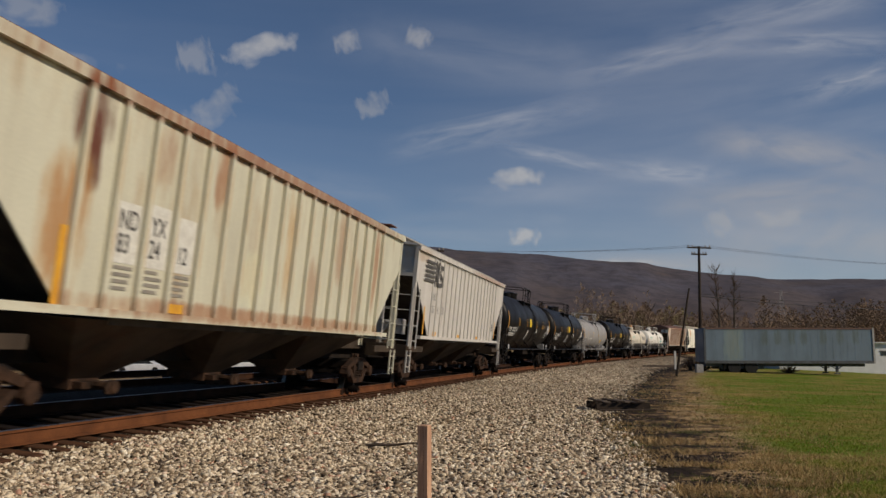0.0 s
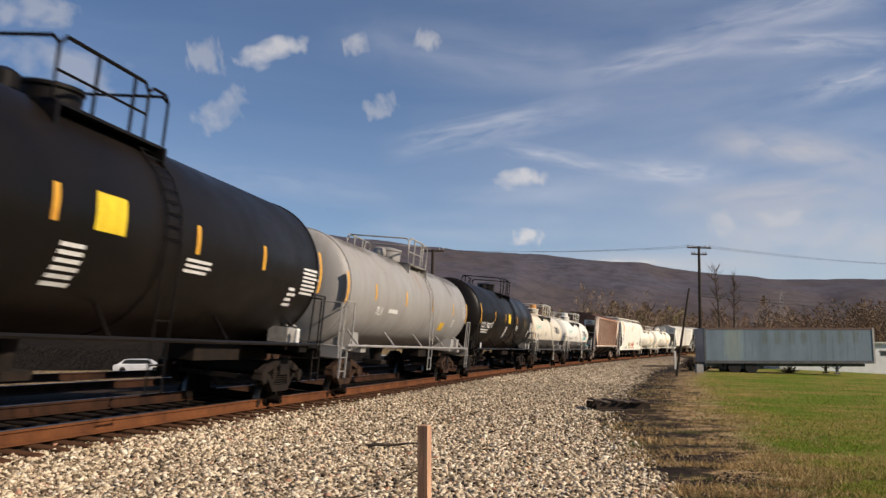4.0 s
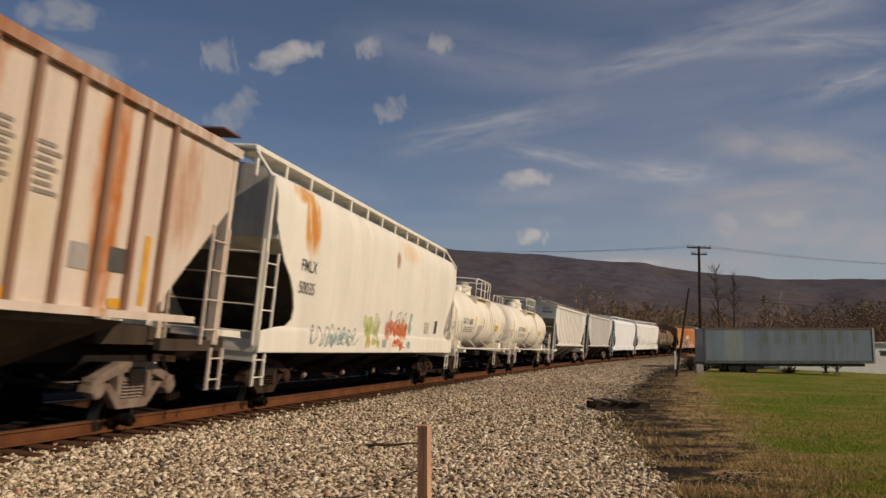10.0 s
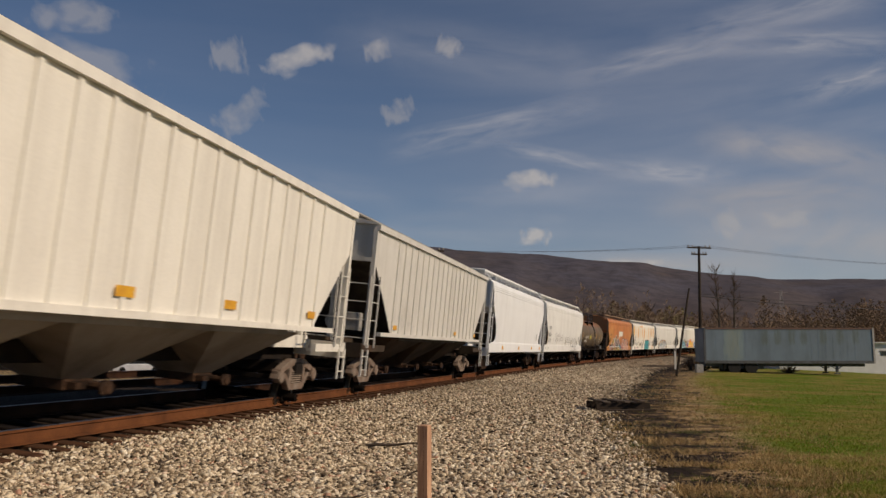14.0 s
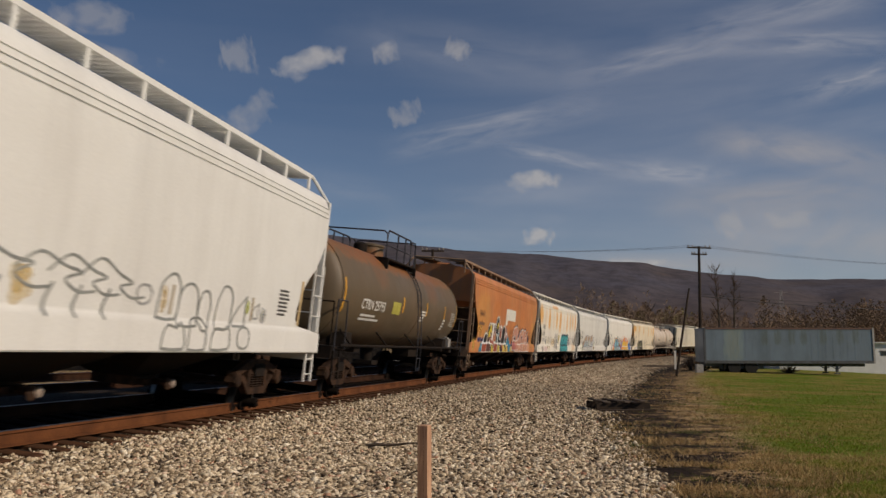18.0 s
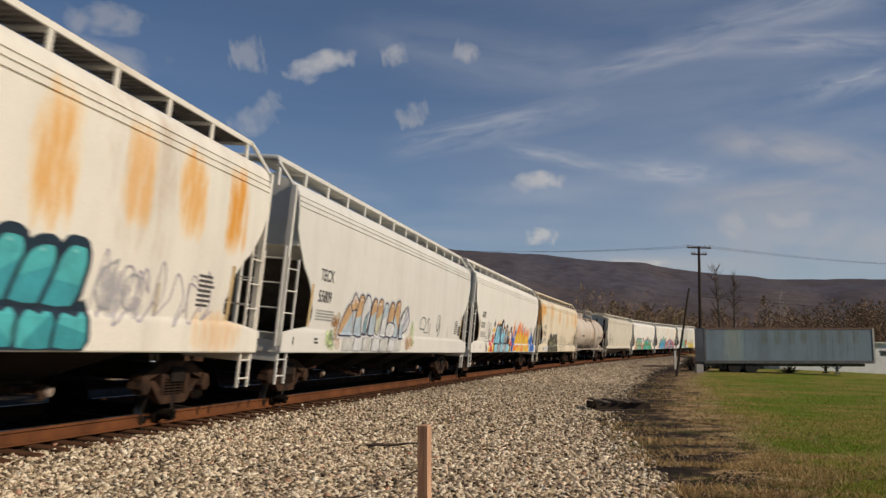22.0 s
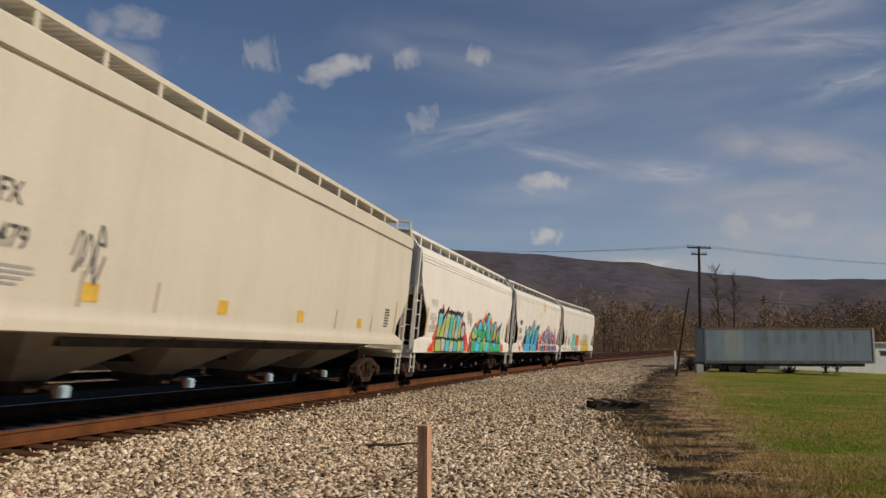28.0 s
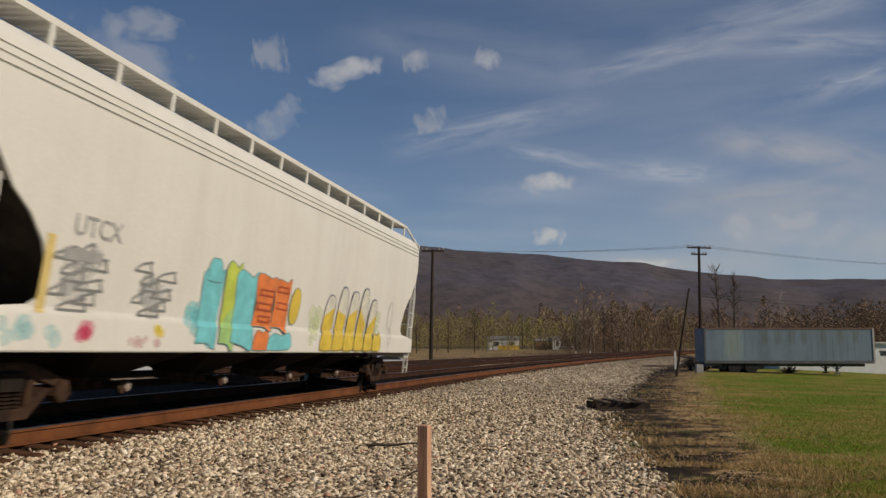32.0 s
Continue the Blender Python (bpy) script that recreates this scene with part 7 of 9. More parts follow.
# 6, 7: cream tanks with black bellies
def cream_tank(n, colour, blots, end_mark):
    R, zc = 1.22, 2.22
    body = paint("cream_tank_paint", colour, amount=0.22, rust=0.1, rust_colour=(0.4, 0.26, 0.12), seed=n, blots=blots)
    low = paint("black_belly_paint", (0.03, 0.028, 0.026), (0.16, 0.15, 0.14), 0.5, seed=n + 2, rough=0.55)
    car, half = put(tank_car(n, LENGTHS[n], body, "cream tank car with a black belly and white railings", R=R, zc=zc, gear="rust", trim=low, low_mat=low, rail_mat=paint("cream_rail_paint", (0.68, 0.64, 0.54), seed=3), platform=3.0, mid=-0.5, head=0.3, inset=LENGTHS[n] / 2 - 0.62 - 6.05, belly=0.4))
    f = tank_face(R, zc)
    part("running_board", Build().box(-half + 1.5, half - 1.5, -0.28, 0.28, zc + R + 0.03, zc + R + 0.06), brown if n == 6 else body, car, "rusty grating walkway" if n == 6 else "pale grating walkway", smooth=0)
    green = ink((0.25, 0.52, 0.38))
    b = Build()
    strokes(b, [(-4.05, 2.5), (-3.85, 2.66), (-3.65, 2.5), (-3.85, 2.36), (-4.05, 2.5)], 0.07, f, 0.007)
    decal("emblem", b, green, car, "green ring emblem")
    bars("emblem", car, [(-3.5, 2.52, 1.25, 0.1)], green, f, 0.007, "green emblem bar")
    fine_print(car, -3.5, 2.38, 1.2, 0.1, 1, ink((0.45, 0.55, 0.5)), f, 0.007, n)
    bars("lettering_bar", car, [(-3.55 + i * 0.34, 1.86, 0.26 if i != 2 else 0.1, 0.2) for i in range(4)], ink((0.4, 0.38, 0.34)), f, 0.007, "faded grey mark bars")
    fine_print(car, -3.8, 1.5, 1.5, 0.24, 2, TEXT_WHITE, f, 0.009, n + 1)
    fine_print(car, -1.0, 1.95, 0.9, 0.28, 4, ink((0.45, 0.42, 0.37)), f, 0.007, n + 2)
    dark = ink((0.03, 0.03, 0.035))
    bars("emblem", car, [(3.2, 2.6, 0.42, 0.1), (3.36, 2.24, 0.12, 0.36), (3.72, 2.24, 0.12, 0.46)], dark, f, 0.008, "bold black emblem bar")
    bars("emblem", car, [(4.5, 2.24, 0.12, 0.46), (4.75, 2.24, 0.12, 0.46)], dark, f, 0.008, "bold black emblem bar")
    b = Build()
    ring = form("loop", 4.16, 2.28, 0.34, 0.38)
    brush(b, ring + ring[:1], 0.11, f, 0.008, 1.0)
    decal("emblem", b, dark, car, "bold black emblem ring")
    b = Build()
    slices(b, [(5.0, 2.24), (5.42, 2.24), (5.21, 2.7)], f, 0.008)
    decal("emblem", b, dark, car, "bold black emblem triangle")
    stripes(car, (-2.1, -0.2, 1.9), f, 0.36, 0.07, 1.95, ink((0.6, 0.45, 0.22)))
    stripes(car, (-half + 0.75, half - 1.0), f, 0.7, 0.1, 1.75)
    part("manway_cap", Build().lathe([(zc + R + 0.2, 0.24), (zc + R + 0.55, 0.24), (zc + R + 0.6, 0.18)], 14, "z", (-0.3, 0, 0)), ink((0.65, 0.3, 0.08)) if n == 6 else body, car, "orange valve cap" if n == 6 else "")
    if n == 7:
        scrawl(car, -2.3, 5.2, 1.42, 1.76, (0.7, 0.7, 0.68), f, 40, 16, 0.05)
        bars("tag", car, [(3.7, 1.92, 1.3, 0.26)], ink((0.12, 0.5, 0.5)), f, 0.007, "teal painted block")
        part("air_tank", Build().lathe([(0, 0.16), (0.06, 0.2), (0.6, 0.2), (0.66, 0.16)], 18, "x", (half - 0.85, -0.95, 1.35)), ink((0.05, 0.5, 0.52)), car, "turquoise air tank")
    return car


cream_tank(6, (0.68, 0.62, 0.5), [(-3, 3.3, 2.5, 0.2, 0.6, (0.3, 0.2, 0.13)), (1.5, 2.9, 0.3, 0.7, 0.35, (0.45, 0.35, 0.22))], False)
cream_tank(7, (0.78, 0.75, 0.67), [], True)

# 8: faded brown, ribbed, heavily weathered
body = paint("faded_brown_paint", (0.68, 0.57, 0.47), (0.24, 0.15, 0.1), amount=0.24, rust=0.2, rust_colour=(0.3, 0.12, 0.05), seed=6, wide=2.6,
             blots=[(4.6, 2.8, 0.34, 1.8, 1.0, (0.46, 0.16, 0.03)), (2.4, 3.4, 0.3, 1.1, 0.8, (0.4, 0.15, 0.05)), (0, 4.12, 7.5, 0.2, 0.85, (0.32, 0.13, 0.06)), (6.4, 3.2, 0.5, 0.9, 0.6, (0.4, 0.16, 0.06)), (-2.9, 3.6, 0.35, 0.7, 0.7, (0.36, 0.13, 0.05)), (-7.1, 3.7, 1.0, 0.4, 0.5, (0.5, 0.34, 0.27)), (-4.8, 2.9, 0.12, 1.4, 0.6, DARK_RUST), (2.1, 2.4, 2.2, 0.8, 0.45, (0.6, 0.54, 0.47)), (-0.3, 3.9, 0.3, 0.4, 0.7, RUST), (1.2, 3.3, 0.1, 1.0, 0.7, (0.36, 0.13, 0.05))])
ribs8 = paint("dark_brown_rib_paint", (0.34, 0.2, 0.13), (0.08, 0.04, 0.025), amount=0.45, rust=0.5, rust_colour=(0.28, 0.09, 0.03), seed=7)
car, half = put(ribbed_hopper(8, LENGTHS[8], body, "faded pinkish-brown ribbed hopper car with rusty roof boards", gear="pale", roof_mat=brown, rib_mat=ribs8, boards=1.35, end_mat=paint("rust_eaten_end_paint", (0.22, 0.1, 0.055), (0.05, 0.028, 0.02), amount=0.5, rust=0.6, rust_colour=(0.26, 0.08, 0.03), seed=3)))
worn = ink((0.06, 0.045, 0.04))
for text, x, z in (("9", -2.35, 2.28), ("6", -1.65, 2.28), ("9", -0.95, 2.28), ("3", -0.25, 2.28), ("J", -2.35, 3.2), ("U", -1.65, 3.2), ("S", 0.45, 3.15), ("N", 1.15, 3.15)):
    lettering(car, text, x, z, 0.42, worn, rib_panel, 0.008, width=0.62)
part("sign_panel", Build().box(-half + 0.27, -half + 0.3, -1.38, -0.42, 3.42, 3.82), chalk, car, "white end plate with worn marks", smooth=0)
for z, w in ((3.66, 0.4), (3.5, 0.62)):
    part("lettering_bar", Build().box(-half + 0.264, -half + 0.269, -0.9 - w / 2, -0.9 + w / 2, z, z + 0.09), worn, car, smooth=0)
stripes(car, (-6.0, 6.05), rib_panel, 0.9, 0.13, 1.58)
bars("data_panel", car, [(5.3, 1.95, 0.36, 0.3)], mark, rib_panel, 0.008, "black data panel")
bars("data_panel", car, [(4.55, 1.92, 0.36, 0.3)], ink((0.42, 0.38, 0.34)), rib_panel, 0.008, "grey data panel")
for i, x in enumerate((-3.7, -0.2, 1.9, 3.3, 5.4)):
    bars("reflector", car, [(x, 1.51, 0.4, 0.12)], YELLOW, lambda z: -1.5, 0.007)
fine_print(car, 3.1, 2.6, 0.4, 0.7, 9, ink((0.3, 0.25, 0.2)), rib_panel, 0.008, 7)
fine_print(car, 3.8, 2.6, 0.4, 0.6, 7, ink((0.3, 0.25, 0.2)), rib_panel, 0.008, 8)


# smooth-sided hoppers
def smooth(n, colour, label, amount=0.12, rust=0.05, blots=(), **kw):
    body = paint("hopper_paint", colour, amount=amount, rust=rust, rust_colour=(0.45, 0.24, 0.08), seed=n * 1.7, wide=1.6, blots=list(blots))
    # end sheets: stain-free body colour, dirtier and dimmed a fifth for shade
    inner = paint("hopper_end_paint", tuple(c * 0.8 for c in colour), amount=0.4, rust=0.05, seed=n * 0.9) if blots else None
    return put(rolled_hopper(n, LENGTHS[n], body, label, hull_mat=inner, **kw)) + (rolled_face,)


def marks(car, owner, digits, half, material=None, size=0.25):
    m = material or ink((0.09, 0.085, 0.08))
    lettering(car, owner, -half + 1.55, 2.46, size, m, rolled_face, 0.008, width=0.86)
    lettering(car, digits, -half + 1.55, 2.02, size, m, rolled_face, 0.008, width=0.88)
    fine_print(car, -half + 1.55, 1.62, 1.15, 0.24, 4, ink((0.35, 0.34, 0.32)), rolled_face, 0.006, len(digits))
    stripes(car, (-half + 1.15, half - 1.3), rolled_face, 0.85, 0.12, 1.5, ink((0.55, 0.4, 0.2)))
    bars("sill_plate", car, [(-half + 0.5, 1.14, 0.06, 0.14)], m, rolled_face, 0.006)
    fine_print(car, -half + 1.6, 1.14, 0.25, 0.14, 2, m, rolled_face, 0.006, 3)
    for i, x in enumerate((-half + 3.4, -half + 5.0, half - 6.0, half - 3.4)):
        stripes(car, (x,), rolled_face, 0.4, 0.07, 1.5, ink((0.5, 0.42, 0.3)))
    fine_print(car, half - 2.3, 1.62, 0.5, 0.5, 7, m, rolled_face, 0.006, 11)


DUSTY_WALK = surface("dusty_walkway", (0.16, 0.14, 0.125), (0.1, 0.088, 0.078), 3, 0.8)
CREAM = (0.73, 0.705, 0.635)
# 9
car, half, f = smooth(9, (0.82, 0.78, 0.67), "cream rounded hopper car with a rusty streak", plain=True, blots=[(-6.0, 3.5, 0.45, 0.7, 1.0, (0.62, 0.28, 0.05)), (-6.3, 4.0, 0.6, 0.2, 0.9, (0.62, 0.3, 0.06)), (1.5, 3.8, 1.2, 0.3, 0.45, ORANGE_RUST), (0.2, 3.45, 0.2, 0.25, 0.8, RUST)])
lettering(car, "FMLX", -6.05, 2.55, 0.24, TEXT_BLACK, f, 0.008)
lettering(car, "50035", -6.05, 2.12, 0.24, TEXT_BLACK, f, 0.008)
LIME, GOLD, ROSE, TEAL = (0.5, 0.55, 0.14), (0.66, 0.52, 0.14), (0.66, 0.22, 0.1), (0.32, 0.5, 0.48)
scrawl(car, -5.2, -2.2, 1.08, 1.6, (0.25, 0.28, 0.25), f, 91, 8)
haze(car, f, ((-1.45, 1.6, 0.45, 0.25, LIME), (-1.3, 1.25, 0.5, 0.12, GOLD), (-0.75, 1.6, 0.25, 0.3, (0.55, 0.55, 0.3)), (-0.7, 1.22, 0.25, 0.1, LIME), (-3.6, 1.25, 0.9, 0.12, TEAL)))
RED_MIST = (0.7, 0.16, 0.04)
haze(car, f, ((0.3, 1.6, 0.3, 0.2, RED_MIST), (0.75, 1.62, 0.3, 0.18, RED_MIST), (1.2, 1.55, 0.35, 0.15, RED_MIST), (1.65, 1.65, 0.3, 0.25, (0.76, 0.34, 0.06)), (1.95, 1.55, 0.2, 0.2, RED_MIST), (0.95, 1.25, 0.4, 0.09, RED_MIST), (1.5, 1.18, 0.18, 0.09, RED_MIST), (2.42, 1.8, 0.13, 0.36, TEAL), (2.42, 1.75, 0.12, 0.3, TEAL), (2.38, 1.25, 0.17, 0.12, TEAL)), seed=92)
scrawl(car, 0.1, 2.1, 1.42, 1.85, (0.62, 0.12, 0.04), f, 95, 6, 0.05)
scrawl(car, 0.7, 1.9, 1.12, 1.32, (0.62, 0.12, 0.04), f, 96, 4, 0.04)
bars("data_panel", car, [(-0.2, 1.12, 0.36, 0.2)], ink((0.45, 0.44, 0.42)), f, 0.006, "grey data panel")
hollow(car, f, [("sail", 0.2, 1.45, 0.35, 0.65, 0.1), ("blade", 1.1, 1.85, 0.4, 0.25, 0.2), ("blade", 1.7, 1.85, 0.3, 0.25, 0.2)], (0.35, 0.36, 0.33))
bars("data_panel", car, [(5.4, 1.6, 0.36, 0.4)], mark, f, 0.008, "black data panel")
fine_print(car, 4.1, 1.55, 0.8, 0.35, 6, ink((0.4, 0.36, 0.3)), f, 0.006, 4)


# 10, 11: short cream tanks
def short_tank(n, dome):
    R, zc = 1.22, 2.29
    body = paint("warm_white_tank_paint", (0.85, 0.79, 0.65), amount=0.16, rust=0.03, seed=n * 2.1, wide=0.9, tall=0.4)
    car, half = put(tank_car(n, LENGTHS[n], body, "short warm-white tank car with yellow bars and railings", R=R, zc=zc, gear="rust", platform=3.1, mid=0.28, inset=0.3, jacket=(1.3,)))
    f = tank_face(R, zc)
    lettering(car, "GATX", -3.6, 2.1, 0.24, ink((0.2, 0.19, 0.17)), f, 0.008)
    lettering(car, {10: "16547", 11: "16540"}[n], -2.6, 2.1, 0.24, ink((0.2, 0.19, 0.17)), f, 0.008)
    fine_print(car, -3.3, 1.75, 2.2, 0.24, 3, ink((0.42, 0.38, 0.32)), f, 0.006, n)
    fine_print(car, -0.6, 1.4, 0.95, 0.7, 9, ink((0.42, 0.38, 0.32)), f, 0.006, n + 1)
    bars("placard", car, [(3.22, 1.94, 0.66, 0.28)], ink((0.72, 0.48, 0.03)), f, 0.007, "plain yellow placard")
    stripes(car, (-1.3, 0.42, 2.95, 4.45), f, 0.44, 0.1, 2.04)
    stripes(car, (-half + 0.75, half - 0.8), f, 0.75, 0.1, 1.9)
    fine_print(car, 3.0, 1.72, 0.7, 0.14, 2, ink((0.42, 0.38, 0.32)), f, 0.006, n + 2)
    fine_print(car, 4.95, 1.95, 0.65, 0.45, 9, ink((0.55, 0.5, 0.42)), f, 0.006, n + 3)
    bars("data_panel", car, [(4.8, 1.62, 0.26, 0.2)], ink((0.3, 0.28, 0.25)), f, 0.006, "grey data panel")
    top = zc + R
    part("valve_bonnet", Build().lathe([(top - 0.1, 0.3), (top + 0.42, 0.3), (top + 0.5, 0.24), (top + 0.52, 0.05)], 18, "z", (0.28, 0, 0)), GALV if n == 10 else body, car)


short_tank(10, GALV)
short_tank(11, None)

# 12, 13: white and grey ribbed hoppers
body = paint("white_hopper_paint", (0.79, 0.76, 0.68), amount=0.14, seed=8)
# slopes and bays: dirty cream, dimmed in the colour for underside shade
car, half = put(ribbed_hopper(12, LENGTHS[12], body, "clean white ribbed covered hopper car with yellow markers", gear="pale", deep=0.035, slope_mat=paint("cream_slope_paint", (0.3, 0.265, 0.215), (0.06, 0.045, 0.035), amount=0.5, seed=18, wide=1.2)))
end_lettering(car, "CEFX", -half + 0.292, -0.55, 3.85, 0.16, TEXT_BLACK)
for i in range(6):
    part("lettering_bar", Build().box(-half + 0.288, -half + 0.293, -0.62 - 0.12 * i, -0.55 - 0.12 * i, 3.62, 3.76), TEXT_BLACK, car, smooth=0)
for x in (-5.6, -0.9, 2.0, 5.6):
    bars("reflector", car, [(x, 1.66, 0.42, 0.14)], YELLOW, lambda z: -1.527, 0.002)
part("crossover_step", Build().path([(-half + 0.05, -0.3, 4.25), (-half - 0.05, -0.3, 4.62), (-half + 0.35, -0.3, 4.66), (-half + 0.45, -0.3, 4.4)], 0.035).path([(-half + 0.05, 0.3, 4.25), (-half - 0.05, 0.3, 4.62), (-half + 0.35, 0.3, 4.66), (-half + 0.45, 0.3, 4.4)], 0.035).bar((-half - 0.05, -0.3, 4.62), (-half - 0.05, 0.3, 4.62), 0.03), GALV, car)
body = paint("grey_hopper_paint", (0.63, 0.61, 0.56), amount=0.16, seed=9)
car, half = put(ribbed_hopper(13, LENGTHS[13], body, "pale grey ribbed covered hopper car", gear="pale", deep=0.035))
scrawl(car, -5.2, -3.4, 1.6, 2.3, (0.62, 0.6, 0.56), rib_panel, 5, 4)
for x in (-5.6, 2.0, 5.6):
    bars("reflector", car, [(x, 1.6, 0.36, 0.12)], YELLOW, lambda z: -1.527, 0.002)

# 14, 15
car, half, f = smooth(14, (0.78, 0.79, 0.79), "plain white rounded hopper car", 0.08, 0.0, dz=0.02)
for x in (-5.0, -0.5, 3.8, 6.9):
    bars("reflector", car, [(x, 1.12, 0.4, 0.16)], YELLOW, f, 0.007)
bars("data_panel", car, [(5.4, 1.65, 0.35, 0.4)], ink((0.5, 0.5, 0.48)), f, 0.006, "grey data panel")
car, half, f = smooth(15, (0.75, 0.745, 0.71), "white rounded hopper car with grey scrawls", 0.1, 0.0, dz=0.02, gear="rust")
marks(car, "SHPX", "462272", half)
for k_, x in enumerate((-0.55, 0.25, 0.75, 1.3)):
    b = Build()
    brush(b, curve_through([(x - 0.3, 1.85), (x + 0.05, 2.02 + 0.02 * k_), (x + 0.45, 1.93), (x + 0.75, 1.9 - 0.02 * k_), (x + 0.5, 1.78), (x + 0.75, 1.66), (x + 1.05, 1.68)], 4), 0.035, f, 0.006, 1.0)
    brush(b, curve_through([(x + 0.3, 1.72), (x + 0.2, 1.5), (x + 0.25, 1.38)], 3), 0.05, f, 0.006, 1.0)
    tagged(decal("graffiti_tag", b, ink((0.3, 0.31, 0.29)), car, "thin looping spray line"), kind="stuff")
hollow(car, f, [("arch", 2.95, 1.45, 0.5, 0.6, 0.1), ("arch", 3.5, 1.35, 0.55, 0.6, 0.05), ("loop", 4.0, 1.3, 0.35, 0.6, 0.0), ("arch", 4.6, 1.35, 0.5, 0.65, 0.1), ("sail", 5.2, 1.4, 0.5, 0.5, 0.0), ("foot", 3.2, 1.03, 0.6, 0.36, -0.1), ("arch", 3.85, 1.03, 0.5, 0.45, 0.0), ("foot", 4.6, 1.03, 0.6, 0.36, 0.0), ("loop", 5.4, 1.04, 0.45, 0.36, 0.0)], (0.3, 0.31, 0.29), 0.04)
haze(car, f, ((0.05, 1.65, 0.12, 0.25, (0.68, 0.5, 0.2)), (5.45, 1.75, 0.05, 0.16, (0.55, 0.58, 0.2)), (2.85, 1.7, 0.04, 0.2, (0.6, 0.46, 0.25)), (6.1, 1.6, 0.12, 0.1, (0.45, 0.45, 0.43))))
hollow(car, f, [("loop", 2.35, 1.6, 0.35, 0.25, 0.0), ("blade", 5.8, 1.55, 0.25, 0.25, 0.0)], (0.36, 0.36, 0.35), 0.035)
scrawl(car, -4.9, -1.4, 1.6, 2.3, (0.25, 0.25, 0.25), f, 153, 5, 0.035)

# 16: dull brown tank
R, zc = 1.34, 2.4
body = paint("olive_brown_tank_paint", (0.1, 0.074, 0.042), (0.16, 0.1, 0.055), 0.4, rough=0.5, rust=0.25, rust_colour=(0.22, 0.09, 0.03), seed=16, wide=0.7, tall=0.5, blots=[(0, 3.55, 7.6, 0.42, 0.9, (0.24, 0.095, 0.035)), (-3.0, 3.1, 0.7, 0.5, 0.45, (0.2, 0.085, 0.035)), (2.5, 3.0, 0.9, 0.5, 0.4, (0.2, 0.085, 0.035))])
car, half = put(tank_car(16, LENGTHS[16], body, "olive-brown tank car with white lettering and dark railings", R=R, zc=zc, gear="rust", inset=0.3, platform=3.0, mid=-0.7, rail_mat=ink((0.03, 0.028, 0.035)), trim=STEEL_DARK, jacket=(0.9,)))
f = tank_face(R, zc)
lettering(car, "CTRN", -4.75, 2.05, 0.26, TEXT_WHITE, f, 0.008)
lettering(car, "25793", -3.7, 2.05, 0.26, TEXT_WHITE, f, 0.008)
bars("placard", car, [(-2.1, 2.03, 0.76, 0.34)], ink((0.5, 0.45, 0.08)), f, 0.007, "dull yellow placard")
stripes(car, (-1.1, 1.65, 4.2), f, 0.46, 0.11, 2.1)
stripes(car, (-half + 0.8, half - 0.8), f, 0.8, 0.1, 1.9)
fine_print(car, -4.6, 1.72, 1.7, 0.2, 2, TEXT_WHITE, f, 0.007, 1)
fine_print(car, 1.05, 1.9, 0.6, 0.36, 4, TEXT_WHITE, f, 0.007, 2)
fine_print(car, 5.3, 1.88, 0.75, 0.5, 8, ink((0.5, 0.48, 0.42)), f, 0.007, 3)
fine_print(car, 4.2, 1.7, 0.4, 0.4, 4, TEXT_WHITE, f, 0.007, 4)

# 17: orange, large pieces of graffiti
car, half, f = smooth(17, (0.54, 0.19, 0.048), "orange rounded hopper car covered in graffiti", 0.3, 0.35, trim=paint("dusty_brown_trim", (0.3, 0.19, 0.11), amount=0.4, rust=0.2, seed=9), walk_mat=DUSTY_WALK,
                      blots=[(-6.6, 2.3, 1.6, 1.3, 0.45, (0.6, 0.33, 0.1)), (3.0, 3.4, 2.0, 0.9, 0.4, (0.42, 0.13, 0.04)), (-2.5, 3.2, 2.0, 0.8, 0.4, (0.42, 0.13, 0.04)), (7.4, 1.9, 0.9, 0.8, 0.5, (0.62, 0.36, 0.1))], dz=0.02)
lettering(car, "NAHX", -7.3, 2.5, 0.26, ink((0.2, 0.1, 0.05)), f, 0.008)
fine_print(car, -7.3, 2.02, 1.1, 0.24, 1, ink((0.2, 0.1, 0.05)), f, 0.008, 2)
SEA, SOOT, OXIDE, UMBER, CHALK, CORN = (0.03, 0.22, 0.36), (0.018, 0.014, 0.014), (0.36, 0.07, 0.025), (0.11, 0.035, 0.025), (0.8, 0.79, 0.75), (0.75, 0.56, 0.06)
mural(car, f, [("flame", x, 1.02, 0.7, h, 0.1, SEA) for x, h in ((-6.55, 0.45), (-6.05, 0.6), (-5.7, 0.95), (-5.3, 1.1), (-4.6, 1.05), (-4.15, 1.28), (-3.0, 1.15), (-2.6, 1.25), (-1.6, 1.2), (-1.1, 1.25), (-0.6, 0.95), (-0.2, 0.8), (0.15, 0.55))], None, start=0.0035, seed=170, name="graffiti_flame", label="blue sprayed flame")
haze(car, f, [(-7.1 + 0.26 * i, 1.52, 0.1, 0.08, (0.03, 0.06, 0.22)) for i in range(4)] + [(-7.0, 2.0, 0.4, 0.3, (0.6, 0.32, 0.08)), (-7.8, 1.3, 0.4, 0.2, (0.64, 0.4, 0.1)), (-6.3, 1.2, 0.5, 0.14, (0.6, 0.5, 0.36))], seed=5)
